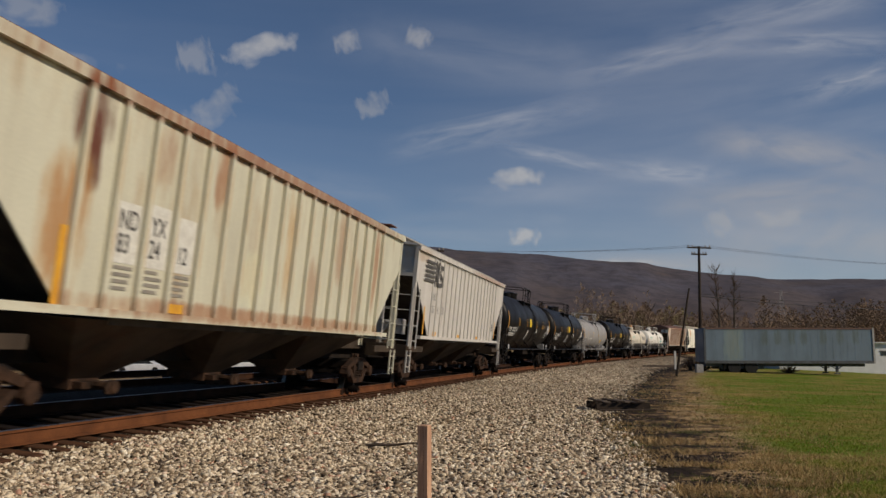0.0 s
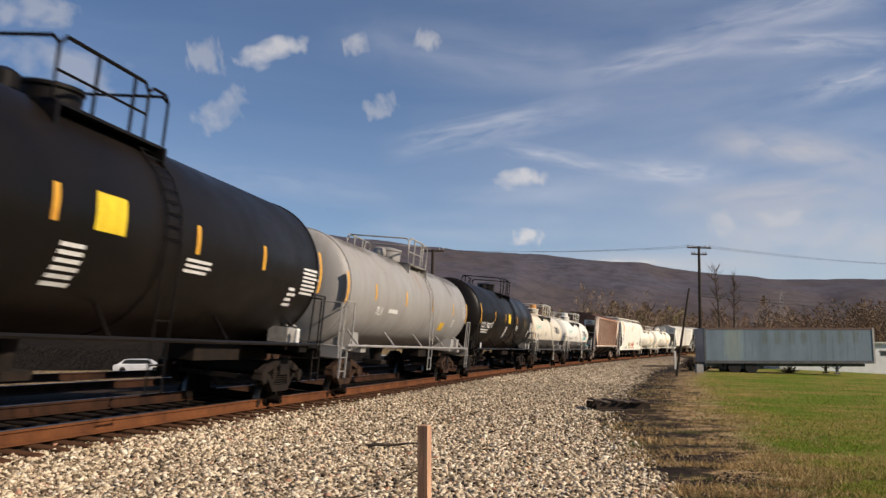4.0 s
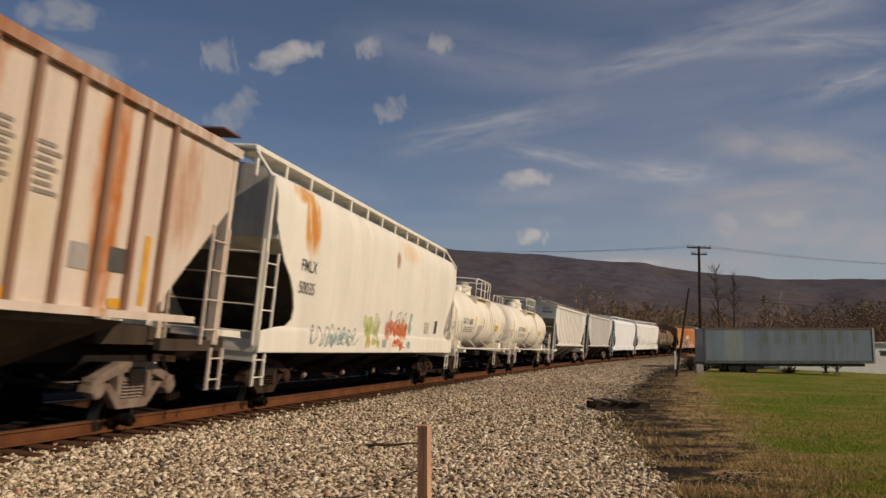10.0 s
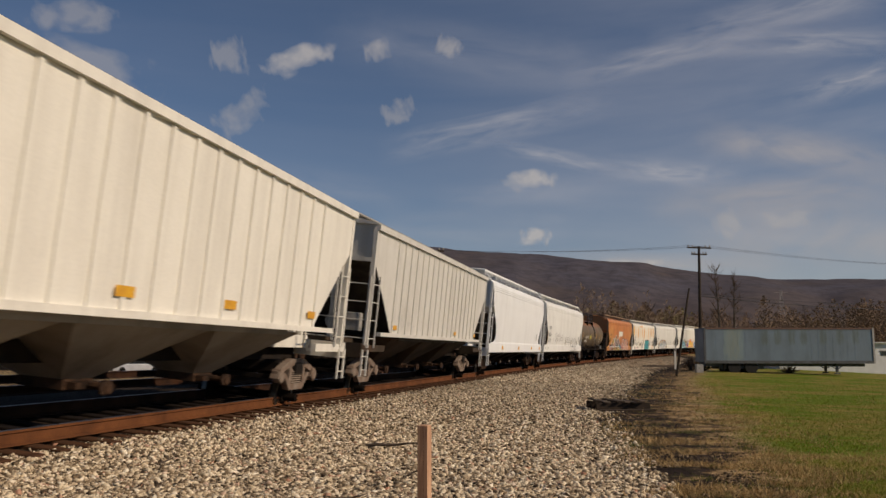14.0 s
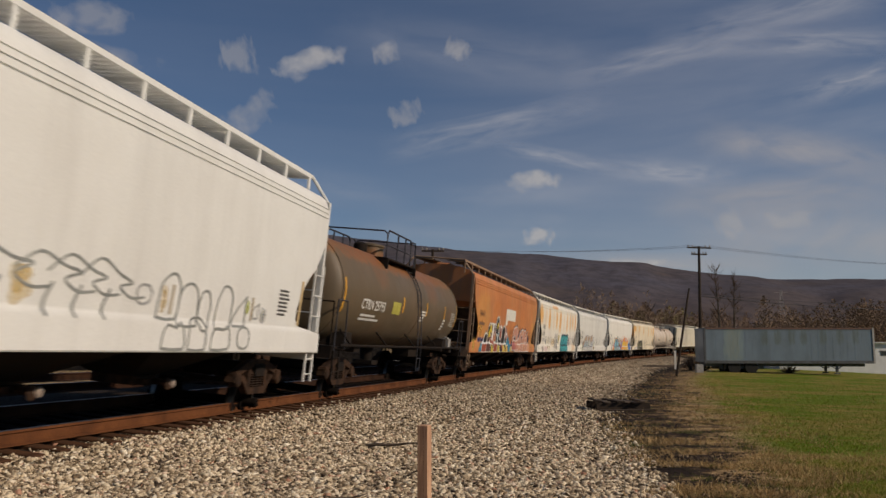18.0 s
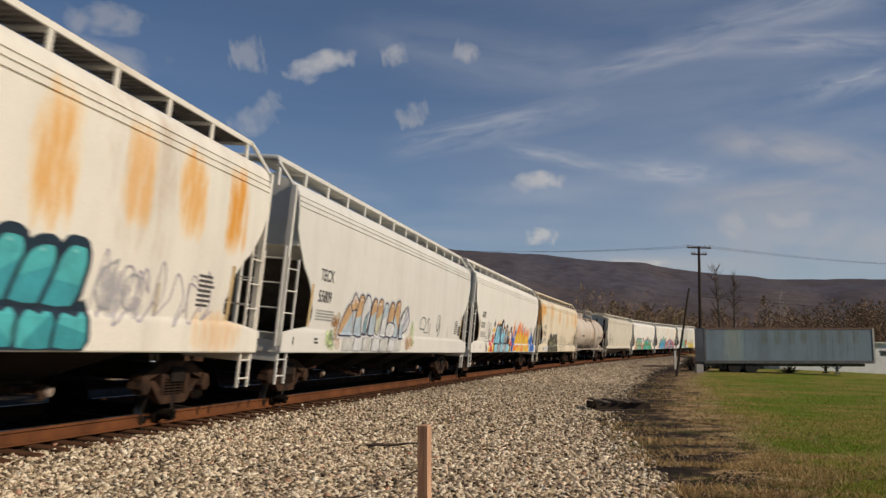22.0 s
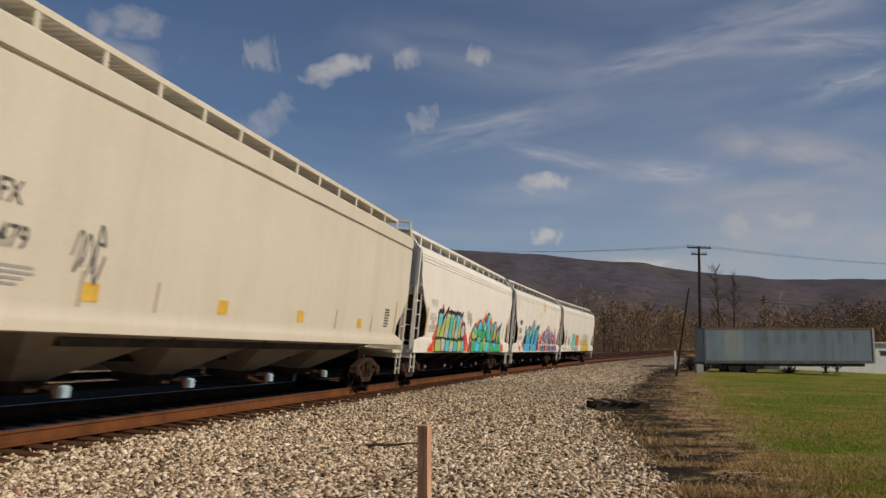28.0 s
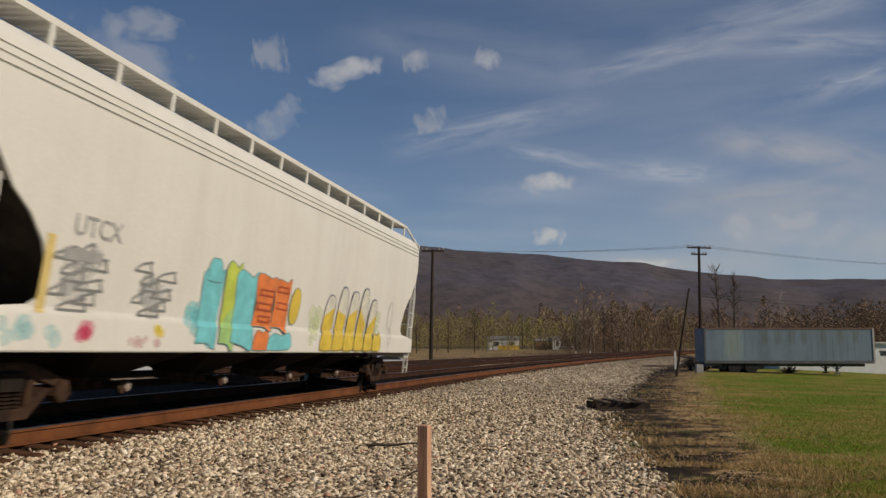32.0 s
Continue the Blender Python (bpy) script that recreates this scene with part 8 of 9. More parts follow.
mural(car, f, [("foot", -5.85, 1.03, 1.0, 0.36, -0.2, OXIDE), ("foot", -5.0, 1.03, 0.85, 0.4, 0.0, UMBER), ("foot", -4.2, 1.03, 0.75, 0.34, 0.0, SOOT), ("foot", -3.5, 1.03, 0.75, 0.4, 0.2, OXIDE), ("foot", -2.75, 1.03, 0.65, 0.38, 0.0, SOOT), ("foot", -2.1, 1.03, 0.65, 0.36, 0.1, OXIDE, SOOT), ("foot", -1.35, 1.03, 0.65, 0.36, 0.0, SOOT), ("foot", -0.65, 1.03, 0.65, 0.3, -0.1, SOOT, OXIDE)], CHALK, 0.055, seed=171, behind=CHALK)
mural(car, f, [("arch", -5.7, 1.42, 0.5, 0.36, 0.2, SOOT), ("loop", -5.05, 1.4, 0.58, 0.84, 0.1, SOOT, UMBER), ("block", -4.3, 1.32, 0.8, 0.9, 0.05, UMBER, OXIDE), ("block", -4.3, 1.55, 0.2, 0.66, 0.05, CHALK), ("loop", -3.35, 1.8, 0.6, 0.78, 0.0, SOOT), ("block", -3.3, 1.4, 0.2, 0.36, 0.0, SOOT), ("arch", -2.5, 1.42, 0.62, 0.76, 0.1, UMBER, SOOT), ("loop", -2.4, 1.62, 0.34, 0.5, 0.1, OXIDE), ("arch", -1.75, 1.42, 0.58, 0.8, 0.12, SOOT), ("loop", -0.95, 1.42, 0.36, 0.42, 0.1, OXIDE, SOOT)], CHALK, 0.065, start=0.007, seed=172, shine=(0.5, 0.47, 0.45))
haze(car, f, [(-3.35, 2.2, 0.09, 0.1, CORN)] + [(x + 0.13 * (i % 3), z + 0.11 * (i // 3) + 0.05 * (i % 2), 0.05, 0.045, CORN) for x, z in ((-5.2, 1.72), (-4.4, 1.08), (-2.9, 1.08), (-1.6, 1.08), (-0.85, 1.1), (-4.95, 1.95)) for i in range(5)], start=0.034, seed=6)
SALMON, PEACH, PLUM = (0.56, 0.27, 0.19), (0.62, 0.31, 0.18), (0.035, 0.02, 0.05)
mural(car, f, [("flame", x, z, w, h, 0.0, PLUM) for x, z, w, h in ((1.3, 1.5, 0.9, 0.85), (2.0, 1.5, 1.0, 0.95), (2.9, 1.5, 0.9, 0.85), (3.8, 1.5, 1.0, 0.8), (4.6, 1.5, 0.9, 0.9), (5.5, 1.4, 1.0, 0.75), (6.1, 1.2, 0.6, 0.7), (0.8, 1.2, 0.5, 0.45))], None, start=0.0035, seed=173, name="graffiti_flame", label="dark sprayed shadow")
mural(car, f, [("arch", 1.65, 1.5, 1.3, 0.75, 0.15, SALMON), ("arch", 1.55, 1.5, 0.4, 0.3, 0.0, PLUM), ("foot", 1.8, 1.12, 1.7, 0.5, 0.1, SALMON, (0.42, 0.12, 0.1)), ("sail", 2.95, 1.4, 0.7, 0.75, 0.1, SALMON), ("loop", 3.65, 1.45, 0.7, 0.72, 0.1, PEACH, SALMON), ("loop", 3.6, 1.65, 0.2, 0.22, 0.0, PLUM), ("arch", 4.5, 1.5, 0.7, 0.65, 0.2, SALMON), ("sail", 5.3, 1.45, 0.8, 0.6, -0.2, PEACH, SALMON)], CHALK, 0.04, start=0.008, seed=174, behind=PLUM)
mural(car, f, [("arch", 2.2 + 0.75 * i, 1.04, 0.62, 0.46 - 0.02 * (i % 2), 0.0, PEACH if i % 2 else SALMON) for i in range(6)], CHALK, 0.04, start=0.011, seed=175)
bars("patch", car, [(-1.4, 2.52, 2.6, 0.55), (-1.4, 2.28, 0.5, 0.24)], chalk, f, 0.007, "blank white painted patch")
scrawl(car, 0.0, 2.2, 1.5, 2.2, (0.16, 0.07, 0.03), f, 173, 5)
scrawl(car, 6.2, 7.6, 1.2, 2.1, (0.1, 0.06, 0.04), f, 174, 4)
bars("placard", car, [(0.35, 1.04, 0.55, 0.22)], ink((0.62, 0.5, 0.15)), f, 0.007)

# 18: white with rust runs
car, half, f = smooth(18, (0.76, 0.72, 0.63), "white rounded hopper car with orange rust runs and tags", 0.14, 0.06, dz=0.0, walk_mat=DUSTY_WALK,
                      blots=[(x, z, w, h, m, t) for x, z, w, h, m, t in ((-8.0, 3.3, 0.75, 0.7, 0.9, ORANGE_RUST), (-6.3, 3.2, 0.6, 0.7, 0.35, ORANGE_RUST), (-5.0, 3.15, 0.5, 0.75, 1.0, (0.7, 0.36, 0.06)), (-3.3, 3.1, 0.35, 0.8, 0.4, ORANGE_RUST), (-1.95, 3.15, 0.5, 0.75, 0.85, ORANGE_RUST), (-0.35, 3.05, 0.55, 0.85, 1.0, (0.68, 0.34, 0.06)), (1.4, 3.1, 0.3, 0.8, 0.4, ORANGE_RUST), (3.0, 3.1, 0.45, 0.85, 0.85, ORANGE_RUST), (4.6, 3.2, 0.4, 0.7, 0.7, ORANGE_RUST), (6.0, 3.2, 0.45, 0.7, 0.85, ORANGE_RUST), (7.4, 3.2, 0.4, 0.75, 1.0, (0.68, 0.34, 0.06)), (7.2, 1.3, 0.9, 0.35, 0.5, ORANGE_RUST), (-2.5, 3.95, 1.5, 0.14, 0.8, (0.68, 0.34, 0.06)))])
marks(car, "WLPX", "60278", half)
AQUA, INKBLUE = (0.08, 0.46, 0.48), (0.012, 0.03, 0.05)
mural(car, f, [("arch", 0.75 + 0.52 * i, 1.5, 0.42, 0.62 + 0.05 * (i % 2), 0.35, AQUA, (0.05, 0.34, 0.4)) for i in range(6)], INKBLUE, 0.07, seed=181, behind=INKBLUE, shine=(0.2, 0.6, 0.6))
mural(car, f, [("foot", 0.72 + 0.58 * i, 1.03, 0.5, 0.42, 0.0, AQUA, (0.04, 0.3, 0.34)) for i in range(6)], INKBLUE, 0.06, seed=182, behind=INKBLUE)
haze(car, f, ((-0.45, 1.95, 0.2, 0.16, (0.72, 0.58, 0.06)), (-0.6, 1.65, 0.18, 0.14, (0.5, 0.48, 0.2)), (-2.9, 1.6, 0.8, 0.25, (0.7, 0.56, 0.36)), (-4.6, 1.28, 0.7, 0.08, (0.66, 0.48, 0.24)), (-7.0, 1.2, 0.7, 0.14, (0.7, 0.58, 0.56)), (-4.85, 1.75, 0.05, 0.25, (0.62, 0.48, 0.1)), (-5.8, 1.65, 0.35, 0.14, (0.45, 0.47, 0.45)), (-1.4, 1.5, 0.5, 0.3, (0.56, 0.56, 0.54)), (4.6, 1.7, 0.5, 0.25, (0.58, 0.56, 0.56))), seed=7)
hollow(car, f, [("loop", -2.0, 1.5, 0.45, 0.7, 0.0), ("arch", -1.5, 1.6, 0.4, 0.6, 0.1), ("sail", -1.0, 1.5, 0.4, 0.65, 0.0), ("foot", -1.8, 1.06, 0.7, 0.4, 0.0), ("blade", 4.2, 1.5, 0.4, 0.6, 0.0), ("loop", 4.8, 1.5, 0.4, 0.45, 0.0)], (0.36, 0.36, 0.37), 0.035)
scrawl(car, -2.7, -0.7, 1.1, 2.2, (0.34, 0.34, 0.33), f, 182, 6)
scrawl(car, 3.9, 7.0, 1.3, 2.2, (0.4, 0.36, 0.42), f, 183, 7)
scrawl(car, -6.4, -3.6, 1.55, 2.05, (0.3, 0.29, 0.28), f, 184, 6)
bars("patch", car, [(-half + 2.6, 1.05, 1.1, 0.28)], ink((0.7, 0.55, 0.53)), f, 0.006, "faded pink patch")

# 19
car, half, f = smooth(19, (0.67, 0.655, 0.6), "white rounded hopper car with grey and brown graffiti", 0.1, 0.0, dz=0.03)
marks(car, "TECX", "55809", half)
BUFF, ICE, MIST, NIGHT = (0.56, 0.36, 0.18), (0.45, 0.54, 0.6), (0.66, 0.67, 0.66), (0.06, 0.05, 0.09)
haze(car, f, ((-6.1, 1.25, 0.35, 0.2, (0.5, 0.62, 0.25)), (-5.85, 1.6, 0.2, 0.2, (0.36, 0.2, 0.08)), (-5.7, 1.3, 0.2, 0.2, (0.6, 0.42, 0.3)), (0.6, 1.5, 0.2, 0.4, (0.56, 0.64, 0.38)), (0.3, 1.3, 0.4, 0.25, (0.5, 0.34, 0.2)), (-2.8, 1.25, 2.2, 0.2, MIST)), seed=9)
mural(car, f, [("sail", -5.2, 1.4, 0.75, 0.9, 0.1, BUFF, ICE), ("kite", -4.75, 1.95, 0.5, 0.38, 0.0, BUFF), ("arch", -4.4, 1.4, 0.42, 0.92, 0.1, BUFF, ICE), ("loop", -3.95, 1.42, 0.5, 0.92, 0.08, MIST), ("blade", -3.9, 1.45, 0.22, 0.5, 0.1, (0.2, 0.36, 0.4)), ("arch", -3.4, 1.42, 0.36, 0.86, 0.1, BUFF, ICE), ("loop", -2.85, 1.45, 0.42, 0.85, 0.1, BUFF, (0.55, 0.55, 0.42)), ("arch", -2.35, 1.42, 0.36, 0.84, 0.1, ICE, MIST), ("arch", -1.85, 1.42, 0.4, 0.88, 0.1, BUFF, ICE), ("arch", -1.3, 1.42, 0.42, 0.95, 0.1, BUFF, ICE), ("loop", -1.75, 1.4, 0.7, 0.36, 0.0, MIST), ("blade", -0.75, 1.4, 0.4, 0.85, 0.2, MIST, ICE), ("kite", -0.3, 1.55, 0.5, 0.65, 0.3, (0.36, 0.34, 0.48), MIST)], NIGHT, 0.04, seed=191, behind=MIST, shine=(0.72, 0.72, 0.7))
mural(car, f, [("foot", -5.0 + 0.68 * i, 1.05, 0.55, 0.32, 0.1 * (i % 2), MIST if i % 2 else (0.6, 0.6, 0.56)) for i in range(7)], (0.42, 0.42, 0.43), 0.025, seed=192)
hollow(car, f, [("arch", 1.7, 1.7, 0.6, 0.35, 0.1), ("sail", 2.2, 1.6, 0.5, 0.45, 0.0), ("loop", 3.7, 1.7, 0.4, 0.5, 0.1), ("kite", 3.9, 1.5, 0.3, 0.6, 0.0), ("kite", -6.1, 1.1, 0.4, 0.3, 0.0), ("kite", -6.0, 1.25, 0.3, 0.2, 0.0)], (0.16, 0.17, 0.15), 0.035)
bars("data_panel", car, [(6.9, 1.6, 0.3, 0.35)], mark, f, 0.006)

# 20: blue, grey and orange graffiti
car, half, f = smooth(20, CREAM, "white rounded hopper car with blue and orange graffiti", 0.08, 0.0, dz=0.08)
marks(car, "ACFX", "87730", half)
POWDER, SLATE, COAL, SCARLET, AMBER, TANGO, COBALT = (0.3, 0.66, 0.84), (0.38, 0.38, 0.39), (0.02, 0.02, 0.022), (0.72, 0.05, 0.05), (0.86, 0.52, 0.03), (0.92, 0.24, 0.01), (0.03, 0.13, 0.46)
mural(car, f, [("flame", x, z, 0.45, h, 0.0, SCARLET if i % 2 else AMBER) for i, (x, z, h) in enumerate(((-4.3, 1.9, 0.3), (-3.55, 2.0, 0.42), (-3.05, 2.1, 0.42), (-2.1, 1.9, 0.45), (-1.75, 1.9, 0.4), (-1.35, 1.8, 0.45), (-0.75, 1.7, 0.4), (-0.3, 1.4, 0.4), (-0.05, 1.05, 0.6), (-4.35, 1.4, 0.5), (-4.25, 1.02, 0.45), (-4.75, 1.02, 0.4), (-5.1, 1.02, 0.32), (-5.0, 1.3, 0.25), (-2.6, 1.1, 0.4), (0.25, 1.3, 0.4)))], None, start=0.0035, seed=201, name="graffiti_flame", label="red or yellow sprayed flame")
mural(car, f, [("sail", -3.75, 1.4, 0.75, 0.72, 0.1, POWDER, SLATE), ("arch", -3.55, 1.42, 0.5, 0.78, 0.12, POWDER), ("arch", -3.1, 1.42, 0.45, 0.82, 0.1, SLATE, POWDER), ("loop", -2.8, 1.75, 0.35, 0.45, 0.0, (0.05, 0.2, 0.34)), ("loop", -2.4, 1.42, 0.48, 1.02, 0.05, SLATE, POWDER), ("loop", -2.35, 2.05, 0.24, 0.34, 0.0, (0.6, 0.62, 0.62)), ("arch", -1.9, 1.42, 0.36, 0.7, 0.1, POWDER), ("blade", -1.55, 1.4, 0.4, 0.6, 0.2, POWDER, SLATE), ("loop", -1.15, 1.42, 0.38, 0.8, 0.0, SLATE), ("sail", -0.7, 1.45, 0.5, 0.5, 0.2, POWDER, COAL)], COAL, 0.06, start=0.007, seed=202, behind=COAL, shine=(0.66, 0.74, 0.78))
mural(car, f, [("foot", -3.6, 1.02, 0.75, 0.42, 0.0, POWDER), ("foot", -2.95, 1.02, 0.62, 0.42, 0.0, SLATE), ("foot", -2.3, 1.02, 0.6, 0.42, 0.0, POWDER), ("loop", -1.9, 1.05, 0.4, 0.32, 0.0, (0.62, 0.7, 0.72)), ("foot", -1.45, 1.02, 0.55, 0.4, 0.0, SLATE), ("foot", -0.85, 1.02, 0.7, 0.4, 0.0, POWDER), ("foot", -0.25, 1.02, 0.4, 0.3, 0.0, AMBER)], COAL, 0.05, start=0.01, seed=203, behind=COAL)
haze(car, f, ((-4.35, 2.25, 0.25, 0.15, (0.25, 0.25, 0.24)), (-4.45, 1.6, 0.12, 0.18, (0.76, 0.55, 0.05)), (-5.75, 1.2, 0.22, 0.14, (0.2, 0.2, 0.18)), (0.0, 2.1, 0.25, 0.14, (0.07, 0.07, 0.08)), (0.25, 1.9, 0.12, 0.15, (0.5, 0.06, 0.1)), (0.7, 1.65, 0.5, 0.3, COBALT), (1.0, 1.95, 0.2, 0.2, COBALT), (0.9, 1.25, 0.5, 0.2, COBALT), (3.0, 1.4, 2.0, 0.3, (0.34, 0.58, 0.76))), seed=10)
hollow(car, f, [("arch", -5.7, 1.6, 0.5, 0.7, 0.1), ("loop", -5.3, 1.6, 0.45, 0.65, 0.0), ("arch", -5.0, 1.5, 0.5, 0.5, 0.2), ("sail", -5.7, 1.45, 0.9, 0.3, 0.0), ("sail", 6.1, 2.15, 0.3, 0.2, 0.1), ("loop", 6.4, 2.15, 0.2, 0.22, 0.0), ("loop", 6.65, 2.15, 0.25, 0.2, 0.1)], (0.22, 0.22, 0.21), 0.03)
FOAM = (0.74, 0.76, 0.76)
mural(car, f, [("flame", 0.75, 1.4, 0.8, 0.65, 0.1, COBALT), ("flame", 1.3, 1.6, 0.6, 0.7, 0.0, COBALT), ("foot", 0.8, 1.03, 1.0, 0.4, 0.0, COBALT), ("foot", 7.1, 1.03, 1.7, 0.46, 0.0, COBALT), ("flame", 6.6, 1.42, 1.1, 0.72, 0.2, COBALT), ("foot", 6.1, 1.03, 0.9, 0.42, 0.0, COBALT), ("flame", 2.9, 1.9, 0.4, 0.6, 0.1, (0.12, 0.3, 0.6)), ("flame", 3.7, 1.9, 0.5, 0.55, 0.0, (0.3, 0.56, 0.76))], None, start=0.0035, seed=206, name="graffiti_flame", label="blue sprayed backing")
mural(car, f, [("blade", 0.95, 1.75, 0.35, 0.7, -0.25, TANGO), ("sail", 1.95, 1.42, 1.2, 1.12, 0.05, TANGO, AMBER), ("sail", 2.6, 1.42, 0.8, 1.0, -0.1, TANGO, AMBER), ("sail", 3.2, 1.42, 1.0, 1.02, -0.25, TANGO, AMBER), ("sail", 4.0, 1.42, 1.05, 0.9, -0.25, TANGO, AMBER), ("sail", 4.75, 1.42, 0.85, 0.8, -0.2, TANGO, AMBER), ("sail", 5.4, 1.42, 0.9, 0.78, -0.3, TANGO, AMBER), ("blade", 6.1, 1.4, 0.5, 0.55, -0.3, (0.3, 0.58, 0.78), COBALT), ("loop", 3.5, 1.55, 0.22, 0.35, 0.0, (0.4, 0.6, 0.75))], FOAM, 0.04, None, start=0.008, seed=204, behind=TANGO)
mural(car, f, [("foot", 1.35, 1.06, 1.0, 0.32, 0.3, TANGO), ("foot", 2.1, 1.05, 0.8, 0.38, 0.2, TANGO, AMBER), ("foot", 2.8, 1.03, 0.7, 0.4, 0.3, AMBER), ("foot", 3.45, 1.03, 0.7, 0.38, 0.5, TANGO), ("foot", 4.15, 1.03, 0.6, 0.38, 0.0, AMBER, (0.74, 0.62, 0.2)), ("foot", 4.8, 1.03, 0.6, 0.38, -0.2, AMBER), ("foot", 5.5, 1.03, 0.8, 0.4, -0.4, TANGO, AMBER), ("blade", 6.2, 1.02, 0.4, 0.35, -0.3, (0.35, 0.58, 0.74))], FOAM, 0.04, None, start=0.011, seed=205, behind=COBALT)

# 21: cream, rusty top edge
car, half, f = smooth(21, (0.72, 0.63, 0.47), "cream rounded hopper car with a rusty top edge", 0.18, 0.12, dz=0.05, walk_mat=paint("rusty_walk_paint", (0.4, 0.28, 0.16), rust=0.5, seed=3),
                      blots=[(-8.2, 3.3, 0.7, 0.8, 0.9, (0.62, 0.3, 0.06)), (-7.2, 3.6, 0.9, 0.4, 0.9, (0.64, 0.33, 0.07)), (-4.2, 3.6, 0.8, 0.5, 0.55, ORANGE_RUST), (-0.8, 3.4, 0.45, 0.6, 0.85, (0.64, 0.33, 0.07)), (3.0, 3.3, 0.4, 0.7, 0.65, ORANGE_RUST), (5.5, 3.4, 0.5, 0.6, 0.6, ORANGE_RUST), (7.4, 3.4, 0.8, 0.7, 0.8, (0.64, 0.33, 0.07)), (7.0, 2.2, 0.3, 0.5, 0.5, ORANGE_RUST)])
marks(car, "ACFX", "97554", half)
PITCH, KHAKI, BONE = (0.018, 0.017, 0.02), (0.34, 0.33, 0.13), (0.62, 0.58, 0.44)
mural(car, f, [("arch", -4.55, 1.4, 0.75, 0.38, 0.1, PITCH), ("arch", -4.1, 1.42, 0.75, 0.76, 0.05, PITCH), ("arch", -3.5, 1.42, 0.55, 0.55, 0.1, PITCH), ("arch", -3.1, 1.42, 0.45, 0.72, 0.05, PITCH), ("arch", -2.55, 1.42, 0.42, 0.74, 0.05, PITCH), ("arch", -2.15, 1.42, 0.4, 0.7, 0.1, PITCH), ("arch", -1.65, 1.42, 0.5, 0.8, 0.0, PITCH), ("arch", -1.25, 1.4, 0.4, 0.4, 0.0, PITCH)], (0.16, 0.15, 0.1), 0.02, BONE, 0.05, seed=211, behind=PITCH)
mural(car, f, [("foot", -4.5 + 0.62 * i, 1.03, 0.7, 0.42, 0.0, PITCH) for i in range(6)], (0.16, 0.15, 0.1), 0.02, BONE, 0.04, start=0.009, seed=212)
mural(car, f, [("loop", -4.25, 1.45, 0.32, 0.22, 0.0, KHAKI), ("loop", -3.75, 1.46, 0.25, 0.2, 0.0, KHAKI), ("blade", -2.85, 1.5, 0.2, 0.45, 0.1, KHAKI), ("loop", -2.4, 1.45, 0.2, 0.2, 0.0, KHAKI), ("loop", -1.4, 1.2, 0.3, 0.2, 0.0, (0.45, 0.5, 0.2)), ("sail", -4.45, 1.04, 0.35, 0.22, 0.0, KHAKI), ("loop", -3.3, 1.3, 0.25, 0.14, 0.0, KHAKI), ("blade", -2.2, 1.1, 0.16, 0.3, 0.0, (0.5, 0.36, 0.05)), ("loop", -4.05, 1.8, 0.28, 0.26, 0.0, (0.05, 0.05, 0.04)), ("loop", -1.65, 1.75, 0.22, 0.1, 0.0, KHAKI)], None, start=0.037, seed=213)
hollow(car, f, [("arch", -4.15, 1.5, 0.4, 0.55, 0.1), ("arch", -3.2, 1.5, 0.25, 0.5, 0.1), ("arch", -2.5, 1.5, 0.25, 0.5, 0.1), ("block", -3.9, 1.05, 0.2, 0.35, 0.0), ("block", -2.9, 1.05, 0.2, 0.35, 0.0)], (0.5, 0.47, 0.3), 0.03, start=0.041)
haze(car, f, ((-7.2, 1.62, 0.5, 0.12, (0.5, 0.56, 0.6)), (-6.5, 1.2, 0.3, 0.1, (0.5, 0.55, 0.6)), (-5.75, 1.2, 0.22, 0.1, (0.5, 0.55, 0.62)), (-5.2, 1.25, 0.15, 0.12, (0.66, 0.4, 0.16)), (-4.95, 1.75, 0.05, 0.2, (0.6, 0.5, 0.12))), seed=11)
hollow(car, f, [("sail", -0.1, 1.45, 0.4, 0.65, 0.1), ("arch", 0.5, 1.5, 0.5, 0.5, 0.1), ("sail", 1.1, 1.45, 0.35, 0.6, 0.1), ("blade", 1.7, 1.45, 0.3, 0.65, 0.1), ("arch", 2.2, 1.45, 0.35, 0.6, 0.15), ("foot", 0.0, 1.06, 0.5, 0.32, 0.0), ("foot", 0.8, 1.06, 0.6, 0.3, 0.0), ("arch", 1.7, 1.06, 0.5, 0.3, 0.0)], (0.24, 0.23, 0.2), 0.035)
scrawl(car, 2.8, 7.4, 1.4, 1.75, (0.25, 0.24, 0.21), f, 213, 10)
bars("patch", car, [(-half + 2.0, 1.06, 1.6, 0.26)], ink((0.62, 0.62, 0.66)), f, 0.006, "pale sprayed patch")

# 22: tan tank with stains
R, zc = 1.42, 2.55
body = paint("tan_tank_paint", (0.58, 0.51, 0.42), (0.3, 0.18, 0.12), amount=0.3, rust=0.3, rust_colour=(0.42, 0.2, 0.1), seed=22, wide=0.9, tall=0.35, blots=[(4.6, 3.3, 0.5, 1.2, 0.5, (0.4, 0.28, 0.2)), (0, 3.85, 8, 0.15, 0.6, (0.35, 0.2, 0.13)), (1.5, 2.4, 0.4, 1.3, 0.5, (0.45, 0.26, 0.12))])
car, half = put(tank_car(22, LENGTHS[22], body, "stained tan tank car with rusty runs", R=R, zc=zc, gear="rust", inset=0.3, platform=3.4, jacket=(2.0,), rail_mat=paint("tan_rail_paint", (0.55, 0.5, 0.42), seed=5)))
f = tank_face(R, zc)
stripes(car, (5.9, 1.0, -4.0), f, 0.44, 0.11, 2.25)
stripes(car, (-half + 0.85, half - 0.85), f, 0.8, 0.1, 2.0)
